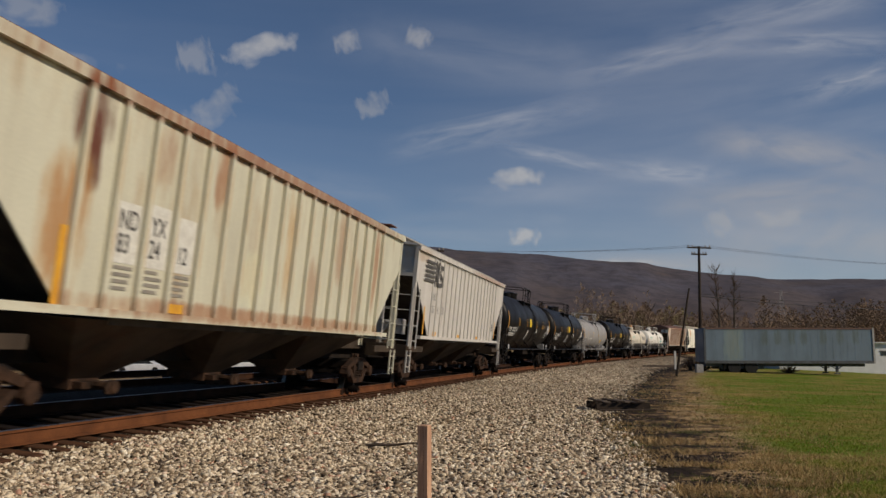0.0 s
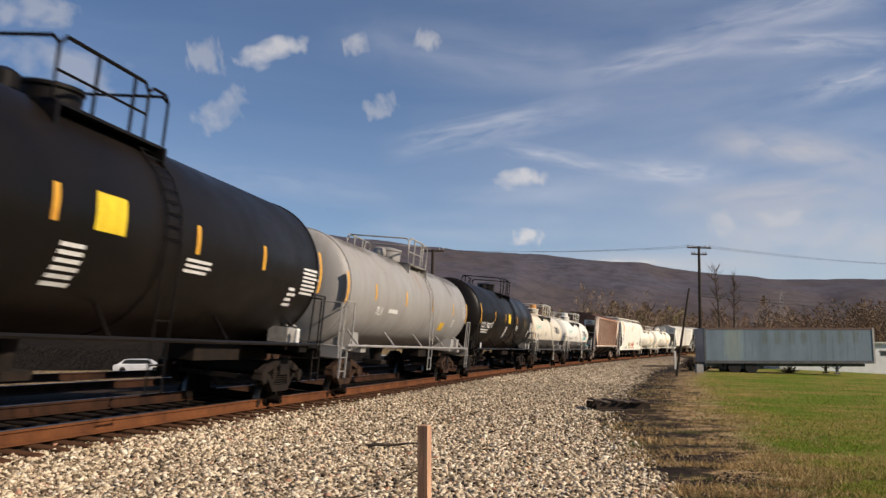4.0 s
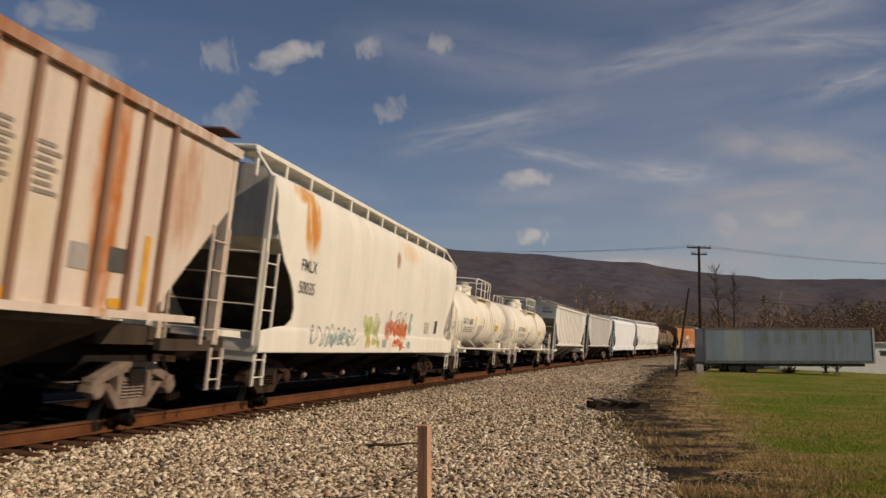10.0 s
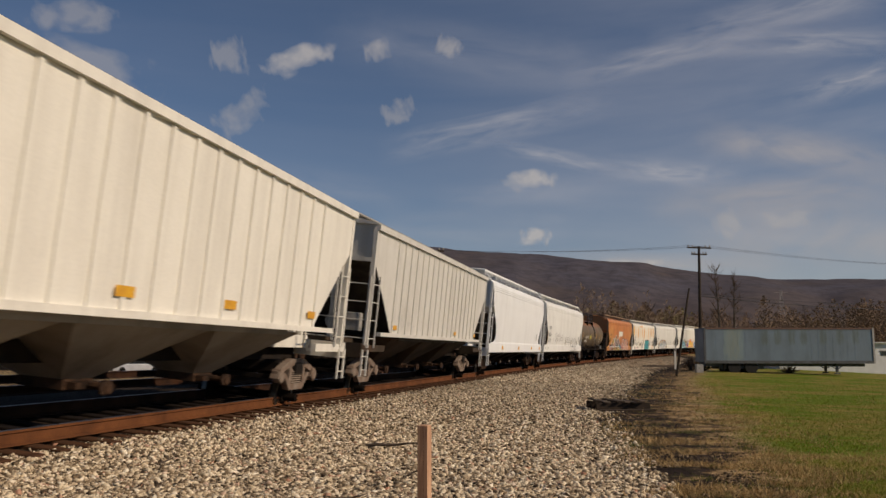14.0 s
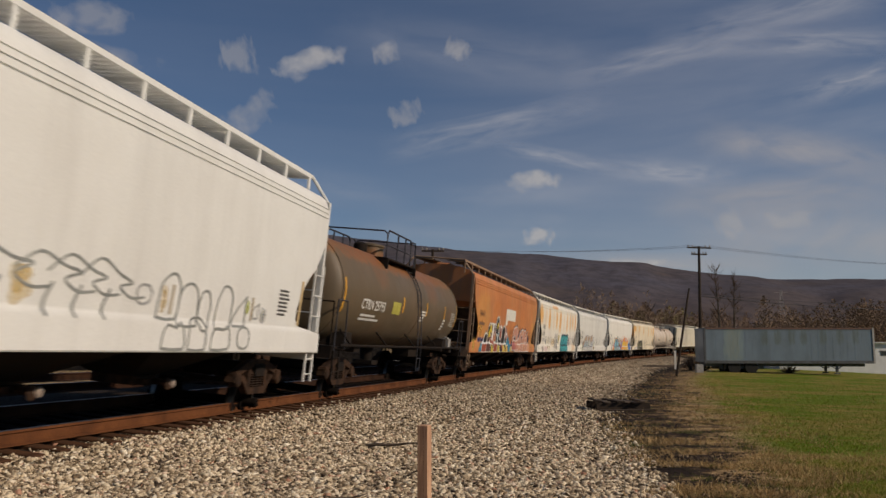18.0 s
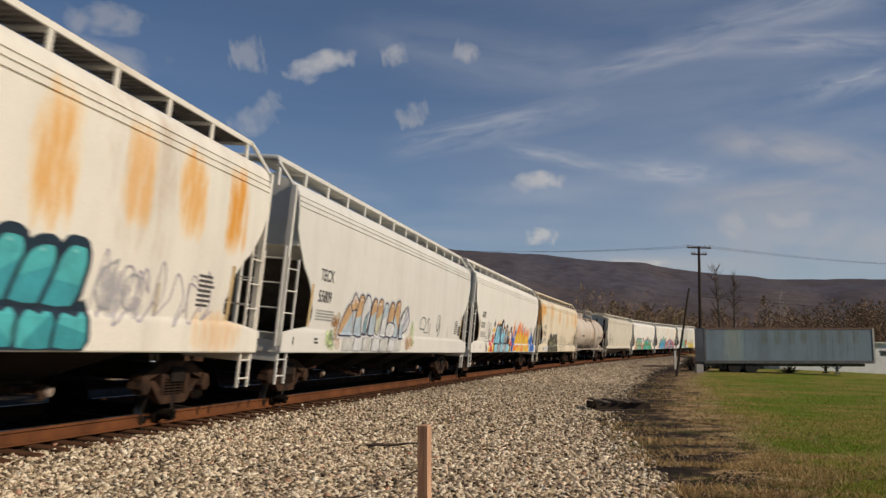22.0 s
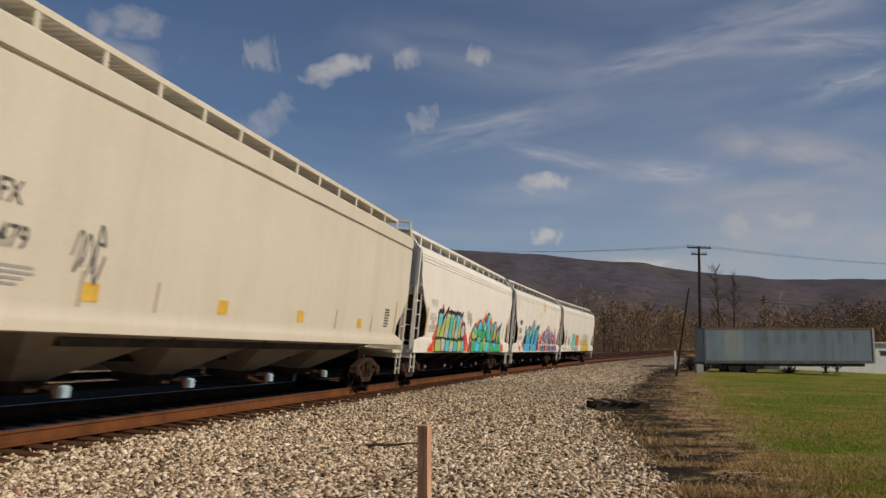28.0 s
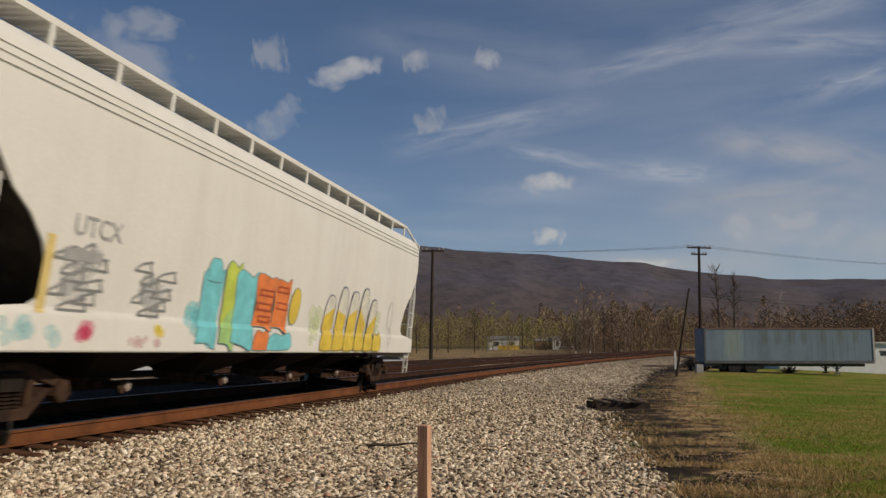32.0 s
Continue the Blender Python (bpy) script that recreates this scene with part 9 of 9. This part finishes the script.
fine_print(car, 6.75, 2.15, 0.75, 0.45, 8, TEXT_BLACK, f, 0.007, 1)
scrawl(car, 4.4, 6.6, 2.0, 2.35, (0.07, 0.06, 0.06), f, 221, 5, 0.05)
scrawl(car, -3.0, 3.5, 1.6, 2.1, (0.3, 0.26, 0.22), f, 222, 12, 0.05)
fine_print(car, -5.2, 2.1, 1.8, 0.24, 1, TEXT_BLACK, f, 0.007, 6)

# 23: tall tan hopper with square shoulders
teal_cap = Build().chamfer(-0.075, 0.075, -0.9, -0.8, 0.35, 0.5, 0.025).mesh("outlet_cap", ink((0.35, 0.5, 0.6)), 0)
car, half, f = smooth(23, (0.6, 0.555, 0.45), "tall khaki hopper car with flat smooth sides", 0.1, 0.0, dz=0.12, square=True, cap=teal_cap, bay_mat=paint("khaki_bay_paint", (0.3, 0.27, 0.22), amount=0.4, seed=2))
marks(car, "CBFX", "490479", half)
scrawl(car, -5.9, -5.3, 1.75, 2.45, (0.12, 0.12, 0.12), f, 231, 3, 0.035)
for x in (-5.6, -2.3, 0.9, 4.6):
    bars("graffiti", car, [(x, 1.56, 0.32, 0.22)], ink((0.72, 0.45, 0.06)), f, 0.006, "orange sprayed blot")
for i in range(4):
    part("end_rib", Build().box(-half + 0.2, -half + 0.3, -1.2 + 0.75 * i, -1.08 + 0.75 * i, 2.85, 4.15), CARS[-1].children[0].data.materials[0], car, smooth=0)

# 24, 25, 26: the last three
car, half, f = smooth(24, CREAM, "white rounded hopper car with green and red graffiti", 0.08, 0.0, dz=0.05)
marks(car, "WLPX", "60243", half, ink((0.6, 0.57, 0.5)))
stripes(car, (-half + 1.15, half - 1.35), f, 0.9, 0.16, 1.5)
JET, LAGOON, OLIVE_TONE, PEWTER, FIRE, EMBER, LEAF, CYAN, WINE = (0.015, 0.015, 0.018), (0.1, 0.54, 0.58), (0.46, 0.52, 0.14), (0.5, 0.52, 0.46), (0.74, 0.06, 0.02), (0.86, 0.42, 0.03), (0.05, 0.47, 0.19), (0.07, 0.58, 0.82), (0.42, 0.03, 0.1)
mural(car, f, [("flame", x, z, w, h, 0.0, c) for x, z, w, h, c in ((-6.75, 1.02, 0.6, 0.3, FIRE), (-6.4, 1.02, 0.6, 0.6, FIRE), (-6.1, 1.3, 0.6, 0.7, FIRE), (-6.2, 1.05, 0.4, 0.35, EMBER), (-6.05, 1.4, 0.3, 0.35, EMBER), (-2.3, 1.7, 0.6, 0.55, FIRE), (-1.9, 1.4, 0.6, 0.7, FIRE), (-1.5, 1.2, 0.5, 0.6, WINE), (-1.35, 1.02, 0.6, 0.7, FIRE), (-1.1, 1.02, 0.4, 0.45, EMBER), (-0.75, 1.02, 0.6, 0.6, WINE), (-6.0, 1.9, 0.3, 0.4, (0.6, 0.2, 0.16)))], None, start=0.0035, seed=240, name="graffiti_flame", label="red or orange sprayed flame")
mural(car, f, [("block", -5.75, 1.45, 0.5, 0.85, 0.05, LAGOON, OLIVE_TONE), ("sail", -5.25, 1.5, 0.7, 0.9, 0.15, PEWTER, OLIVE_TONE), ("block", -4.75, 1.45, 0.5, 0.9, 0.1, OLIVE_TONE, PEWTER), ("block", -4.15, 1.45, 0.5, 0.9, 0.1, LAGOON), ("blade", -3.75, 1.5, 0.4, 0.85, 0.1, OLIVE_TONE), ("block", -3.3, 1.45, 0.45, 0.9, 0.15, LAGOON, PEWTER), ("sail", -2.85, 1.5, 0.6, 0.85, 0.1, PEWTER, OLIVE_TONE), ("loop", -2.15, 1.55, 0.5, 0.45, 0.0, PEWTER)], JET, 0.075, start=0.007, seed=241, behind=JET, shine=(0.7, 0.72, 0.68))
mural(car, f, [("foot", -5.75, 1.05, 0.7, 0.4, -0.2, OLIVE_TONE), ("loop", -5.1, 1.04, 0.55, 0.42, 0.0, PEWTER), ("foot", -4.5, 1.04, 0.6, 0.42, 0.0, LAGOON), ("foot", -3.9, 1.04, 0.55, 0.42, 0.0, OLIVE_TONE, PEWTER), ("foot", -3.3, 1.04, 0.55, 0.4, 0.0, LAGOON), ("foot", -2.7, 1.04, 0.55, 0.42, 0.0, OLIVE_TONE), ("foot", -2.1, 1.04, 0.5, 0.4, 0.0, PEWTER, LAGOON)], JET, 0.06, start=0.01, seed=242, behind=JET)
haze(car, f, ((-5.55, 2.47, 0.1, 0.08, WINE), (-4.8, 2.45, 0.1, 0.08, WINE), (-3.6, 2.3, 0.1, 0.1, FIRE), (-1.35, 2.3, 0.45, 0.25, (0.45, 0.46, 0.45)), (-0.95, 2.15, 0.3, 0.2, (0.5, 0.52, 0.5)), (5.7, 1.9, 0.3, 0.3, (0.55, 0.57, 0.55)), (-6.6, 1.9, 0.25, 0.2, (0.66, 0.5, 0.48))), seed=12)
mural(car, f, [("flame", x, z, 0.8, h, 0.1, EMBER) for x, z, h in ((-0.45, 1.5, 0.5), (0.05, 1.7, 0.5), (0.5, 1.85, 0.55), (1.45, 1.95, 0.5), (1.95, 2.1, 0.72), (3.2, 2.0, 0.7), (4.0, 1.7, 0.6), (4.9, 1.8, 0.55))], None, start=0.0035, seed=243, name="graffiti_flame", label="orange sprayed flame")
mural(car, f, [("flame", x, z, 0.8, h, 0.1, c) for x, z, h, c in ((-0.3, 1.5, 0.42, WINE), (0.3, 1.7, 0.55, WINE), (0.7, 1.85, 0.42, WINE), (1.5, 1.95, 0.4, FIRE), (2.0, 2.1, 0.52, WINE), (3.2, 1.9, 0.6, FIRE), (3.9, 1.6, 0.55, WINE), (4.9, 1.5, 0.7, WINE), (5.5, 1.3, 0.8, JET), (6.0, 1.03, 0.6, FIRE), (6.5, 1.03, 0.4, FIRE))], None, start=0.006, seed=244, name="graffiti_flame", label="crimson sprayed flame")
mural(car, f, [("kite", 0.15, 1.5, 1.15, 0.58, 0.0, LEAF, OLIVE_TONE), ("loop", 0.95, 1.55, 0.6, 0.7, 0.08, CYAN, LEAF), ("sail", 1.5, 1.5, 0.55, 0.65, 0.1, CYAN, LEAF), ("kite", 1.75, 1.9, 0.6, 0.45, 0.0, LEAF), ("blade", 1.95, 1.45, 0.55, 0.85, 0.15, CYAN, LEAF), ("loop", 2.6, 1.62, 0.55, 1.0, 0.02, CYAN, LEAF), ("blade", 3.05, 1.45, 0.55, 0.8, 0.15, CYAN), ("sail", 3.6, 1.45, 0.65, 0.8, 0.05, LEAF), ("loop", 4.4, 1.5, 0.45, 0.78, 0.05, CYAN, OLIVE_TONE), ("blade", 5.1, 1.4, 0.4, 0.7, 0.2, LEAF, OLIVE_TONE), ("blade", 5.55, 1.4, 0.35, 0.85, 0.2, CYAN, LEAF)], JET, 0.045, start=0.009, seed=245, behind=JET, shine=(0.7, 0.8, 0.78))
mural(car, f, [("foot", -0.05, 1.03, 0.75, 0.5, 0.0, LEAF), ("foot", 0.75, 1.03, 0.85, 0.46, 0.1, CYAN), ("foot", 1.5, 1.03, 0.7, 0.45, 0.2, LEAF), ("loop", 1.0, 1.38, 0.7, 0.25, 0.0, (0.2, 0.46, 0.4)), ("blade", 2.1, 1.05, 0.5, 0.65, 0.1, OLIVE_TONE), ("foot", 2.65, 1.03, 0.6, 0.45, 0.0, CYAN), ("foot", 3.25, 1.03, 0.6, 0.45, 0.0, (0.12, 0.42, 0.26)), ("foot", 3.85, 1.03, 0.6, 0.4, 0.0, LEAF), ("foot", 4.45, 1.03, 0.6, 0.4, 0.0, CYAN, LEAF), ("foot", 5.15, 1.03, 0.8, 0.4, 0.2, LEAF), ("foot", 5.85, 1.03, 0.5, 0.42, 0.0, LAGOON, LEAF)], JET, 0.04, start=0.012, seed=246, behind=JET)
car, half, f = smooth(25, (0.7, 0.675, 0.6), "white rounded hopper car with blue and crimson graffiti", 0.12, 0.05, dz=0.06, walk_mat=DUSTY_WALK, blots=[(1.1, 3.8, 0.45, 0.4, 0.85, (0.55, 0.33, 0.12)), (-0.4, 3.2, 0.7, 0.3, 0.35, ORANGE_RUST), (8.0, 3.3, 0.35, 0.8, 0.7, ORANGE_RUST), (-7.8, 3.6, 0.4, 0.5, 0.35, ORANGE_RUST)])
marks(car, "WLPX", "60260", half)
SURF, SKYTONE, GRAPE, CLARET, STEEL_TONE, SNOW = (0.11, 0.5, 0.5), (0.07, 0.42, 0.7), (0.15, 0.07, 0.26), (0.3, 0.02, 0.06), (0.24, 0.25, 0.26), (0.78, 0.77, 0.75)
haze(car, f, ((-6.5, 1.2, 0.35, 0.14, (0.72, 0.1, 0.03)), (-5.8, 1.25, 0.4, 0.2, (0.72, 0.12, 0.03)), (-6.6, 1.22, 0.18, 0.1, (0.82, 0.2, 0.04)), (-3.75, 2.3, 0.25, 0.15, (0.6, 0.04, 0.06)), (-2.6, 2.75, 0.25, 0.12, (0.52, 0.52, 0.5)), (-7.0, 1.42, 0.1, 0.04, (0.7, 0.06, 0.08)), (-5.2, 2.2, 0.2, 0.2, (0.4, 0.4, 0.4)), (-0.5, 1.9, 0.25, 0.25, (0.8, 0.45, 0.05))), seed=14)
mural(car, f, [("sail", -4.9, 1.42, 1.3, 1.0, 0.25, SURF, SKYTONE), ("sail", -3.9, 1.42, 0.7, 0.95, 0.2, SURF, SKYTONE), ("sail", -3.2, 1.42, 0.5, 0.75, 0.2, SURF, SKYTONE), ("arch", -2.75, 1.45, 0.7, 1.25, 0.12, SURF, SKYTONE), ("sail", -2.1, 1.42, 0.6, 1.0, 0.25, SURF, SKYTONE), ("sail", -1.6, 1.42, 0.6, 1.1, 0.25, SURF, SKYTONE), ("blade", -1.1, 1.42, 0.5, 1.1, 0.25, SURF, SKYTONE)], JET, 0.06, start=0.007, seed=251, behind=(0.14, 0.16, 0.17), shine=(0.55, 0.74, 0.74))
mural(car, f, [("foot", -5.0, 1.05, 0.9, 0.5, 0.1, SKYTONE), ("foot", -4.1, 1.05, 0.9, 0.48, 0.1, SKYTONE), ("blade", -3.6, 1.05, 0.4, 0.4, 0.4, JET), ("foot", -3.1, 1.05, 0.7, 0.48, 0.0, SKYTONE), ("loop", -3.05, 1.08, 0.3, 0.28, 0.0, (0.75, 0.25, 0.04)), ("foot", -2.3, 1.05, 0.7, 0.48, 0.0, SKYTONE), ("foot", -1.6, 1.05, 0.6, 0.45, 0.2, SKYTONE), ("blade", -1.2, 1.05, 0.5, 0.42, 0.4, JET)], None, start=0.011, seed=252)
mural(car, f, [("sail", -5.35, 1.45, 0.8, 0.55, 0.4, JET), ("blade", -3.55, 1.45, 0.3, 0.55, 0.3, JET), ("blade", -2.35, 1.45, 0.3, 0.6, 0.3, JET), ("blade", -1.2, 1.4, 0.35, 0.6, 0.4, JET)], None, start=0.034, seed=253)
mural(car, f, [("flame", x, z, w, h, 0.0, (0.68, 0.04, 0.05)) for x, z, w, h in ((-0.6, 1.1, 0.6, 0.7), (0.0, 1.5, 0.6, 0.7), (0.6, 1.7, 0.7, 0.65), (1.75, 1.9, 0.6, 0.5), (2.45, 2.0, 0.7, 0.62), (3.6, 1.9, 0.6, 0.62), (4.5, 1.8, 0.7, 0.62), (5.4, 1.7, 0.6, 0.6), (6.2, 1.5, 0.5, 0.6), (6.9, 1.1, 0.5, 0.9), (7.2, 1.03, 0.5, 0.4))], SNOW, 0.03, start=0.0035, seed=254, name="graffiti_flame", label="red sprayed flame")
mural(car, f, [("sail", 0.3, 1.45, 0.7, 0.6, 0.0, CLARET), ("loop", 1.3, 1.55, 0.55, 0.7, 0.06, GRAPE), ("block", 1.9, 1.5, 0.4, 0.62, 0.1, (0.06, 0.045, 0.04)), ("kite", 2.25, 1.75, 0.7, 0.6, 0.0, STEEL_TONE), ("block", 2.45, 1.45, 0.35, 0.75, 0.1, (0.04, 0.2, 0.36), STEEL_TONE), ("loop", 3.0, 1.72, 0.45, 0.88, 0.03, STEEL_TONE, GRAPE), ("block", 3.45, 1.45, 0.5, 0.85, 0.1, GRAPE, (0.06, 0.045, 0.05)), ("sail", 4.05, 1.45, 0.75, 0.85, 0.0, GRAPE, CLARET), ("loop", 4.8, 1.5, 0.5, 0.72, 0.05, GRAPE, (0.05, 0.05, 0.1)), ("kite", 5.3, 1.45, 0.6, 0.45, 0.0, CLARET), ("sail", 5.85, 1.55, 0.5, 0.95, 0.0, STEEL_TONE, CLARET)], SNOW, 0.05, start=0.008, seed=255, behind=CLARET)
mural(car, f, [("foot", 0.35, 1.04, 0.7, 0.45, 0.0, STEEL_TONE), ("foot", 1.15, 1.04, 0.9, 0.42, 0.1, (0.07, 0.14, 0.18)), ("foot", 1.95, 1.04, 0.6, 0.42, 0.0, CLARET), ("loop", 2.55, 1.04, 0.5, 0.45, 0.0, STEEL_TONE), ("foot", 3.2, 1.04, 0.7, 0.48, 0.0, (0.4, 0.1, 0.16)), ("foot", 3.9, 1.04, 0.6, 0.42, 0.0, (0.08, 0.07, 0.07)), ("foot", 4.55, 1.04, 0.55, 0.42, 0.0, STEEL_TONE), ("loop", 5.05, 1.06, 0.4, 0.4, 0.0, (0.05, 0.22, 0.5)), ("foot", 5.65, 1.04, 0.7, 0.42, 0.1, (0.07, 0.07, 0.1)), ("foot", 6.4, 1.04, 0.6, 0.42, 0.0, (0.1, 0.12, 0.3))], SNOW, 0.045, start=0.011, seed=256, behind=(0.08, 0.06, 0.07))
car, half, f = smooth(26, (0.62, 0.6, 0.54), "white rounded hopper car at the rear with pastel graffiti", 0.08, 0.0, dz=0.08, gear="rust")
lettering(car, "UTCX", -7.05, 2.3, 0.24, ink((0.35, 0.34, 0.32)), f, 0.008)
fine_print(car, -7.15, 1.9, 1.0, 0.24, 1, ink((0.35, 0.34, 0.32)), f, 0.008, 1)
stripes(car, (-7.45,), f, 0.85, 0.14, 1.4, ink((0.66, 0.5, 0.18)))
MARINE, CITRON, RUSTY, OCHRE = (0.18, 0.55, 0.58), (0.5, 0.58, 0.08), (0.72, 0.2, 0.05), (0.66, 0.48, 0.06)
haze(car, f, ((-7.5, 1.22, 0.55, 0.12, (0.4, 0.62, 0.62)), (-6.6, 1.2, 0.12, 0.1, (0.6, 0.06, 0.14)), (-5.05, 1.26, 0.12, 0.05, (0.76, 0.6, 0.08)), (-5.3, 1.12, 0.5, 0.04, (0.6, 0.42, 0.4)), (-3.9, 1.35, 0.4, 0.3, MARINE), (0.7, 1.5, 0.3, 0.4, (0.6, 0.64, 0.4)), (4.9, 1.5, 0.3, 0.5, (0.6, 0.64, 0.42)), (-6.9, 1.85, 0.4, 0.25, (0.5, 0.5, 0.48)), (-5.3, 1.8, 0.3, 0.3, (0.52, 0.52, 0.5))), seed=15)
mural(car, f, [("block", -3.75, 1.03, 0.55, 1.2, 0.05, MARINE), ("arch", -3.7, 2.05, 0.35, 0.34, 0.0, MARINE), ("block", -3.1, 1.03, 0.45, 1.35, 0.0, CITRON, (0.36, 0.58, 0.2)), ("block", -2.55, 1.03, 0.7, 1.28, -0.05, MARINE), ("block", -1.85, 1.35, 0.7, 0.95, 0.0, RUSTY), ("block", -1.15, 1.35, 0.6, 0.95, 0.0, RUSTY), ("foot", -1.8, 1.03, 0.55, 0.35, 0.0, RUSTY), ("foot", -1.0, 1.04, 0.9, 0.3, 0.0, MARINE), ("loop", -0.5, 1.5, 0.4, 0.7, 0.1, OCHRE)], (0.12, 0.24, 0.24), 0.015, seed=261)
hollow(car, f, [("block", -1.85, 1.7, 0.6, 0.12, 0.0), ("block", -1.8, 1.95, 0.6, 0.1, 0.0), ("block", -1.1, 1.75, 0.5, 0.12, 0.0), ("block", -1.15, 2.05, 0.5, 0.1, 0.0), ("block", -1.8, 1.5, 0.5, 0.1, 0.0)], (0.4, 0.08, 0.03), 0.035, start=0.034)
mural(car, f, [("arch", 1.4 + 0.75 * i, 1.42, 0.5, (0.75, 1.0, 0.95, 1.05, 0.85)[i], 0.15, (0.62, 0.6, 0.5), OCHRE) for i in range(5)], (0.16, 0.15, 0.2), 0.035, seed=262)
mural(car, f, [("foot", 1.4 + 0.72 * i, 1.05, 0.6, 0.42, 0.0, OCHRE) for i in range(6)], (0.3, 0.24, 0.05), 0.03, seed=263)
for k_, (x, n_) in enumerate(((-6.85, 9), (-5.3, 8))):
    hollow(car, f, [("sail", x + 0.3 * math.sin(2.4 * i), 1.45 + 0.08 * i, 0.5 - 0.12 * (i % 3), 0.14, 0.1 * (i % 2)) for i in range(n_)], (0.22, 0.22, 0.21), 0.035)
hollow(car, f, [("loop", 6.1, 1.6, 0.4, 0.7, 0.0), ("loop", 6.2, 1.2, 0.3, 0.4, 0.0)], (0.5, 0.5, 0.48), 0.03)


# marks and fittings placed along their cars
MARKS = ("lettering", "reflector", "placard", "data_line", "patch", "graffiti", "data_panel", "tag")
for n, dx in ((4, -0.33), (6, -0.85), (7, -0.72), (8, -0.52), (9, -0.4), (10, -0.45), (11, -0.48), (12, -0.3)):
    for ob in CARS[n].children:
        xs = [v[0] for v in ob.bound_box]
        if ob.name.startswith("emblem") or (ob.name.startswith(MARKS) and abs(sum(xs) / 8) < LENGTHS[n] / 2 - 2.3):
            ob.location.x += dx


# ---- movement ----
def motions():
    gaps = np.concatenate([[0.0], np.cumsum(LENGTHS[1:])])
    for n, car in enumerate(CARS):
        centre = float(gaps[n]) - LENGTHS[n] / 2
        arm = LENGTHS[n] / 2 - 2.4

        def s_at(t):
            return 14.38 + centre - (14.00055 * t - 0.00594 * t * t)

        rows = []
        for i in range(65):
            t = i * 0.5
            s = s_at(t)
            a, c = rail_at(s - arm), rail_at(s + arm)
            head = math.degrees(math.atan2(c[1] - a[1], c[0] - a[0]))
            rise = math.degrees(math.atan2(c[2] - a[2], 2 * arm))
            rows.append((t, pose((a[0] + c[0]) / 2, (a[1] + c[1]) / 2, (a[2] + c[2]) / 2, 0, 0, head) @ pose(0, 0, 0, 0, -rise, 0) @ pose(0, 0, 0, math.degrees(TILT), 0, 0)))
        walk(car, rows)
        near = [i / 30.0 for i in range(961) if -14 < s_at(i / 30.0) < 26]
        times = sorted(set([0.0, 32.0] + near))
        first = min(26.0, s_at(0.0))
        for axle, number in AXLES:
            if number != n:
                continue
            home = axle.matrix_local.translation.copy()
            walk(axle, [(t, Matrix.Translation(home) @ pose(0, 0, 0, 0, math.degrees((min(max(s_at(t), -14), first) - first) / 0.457), 0)) for t in times])
    for puff, turn in PUFFS:
        walk(puff, [(0.0, puff.matrix_world.copy()), (32.0, turn @ puff.matrix_world)])


motions()
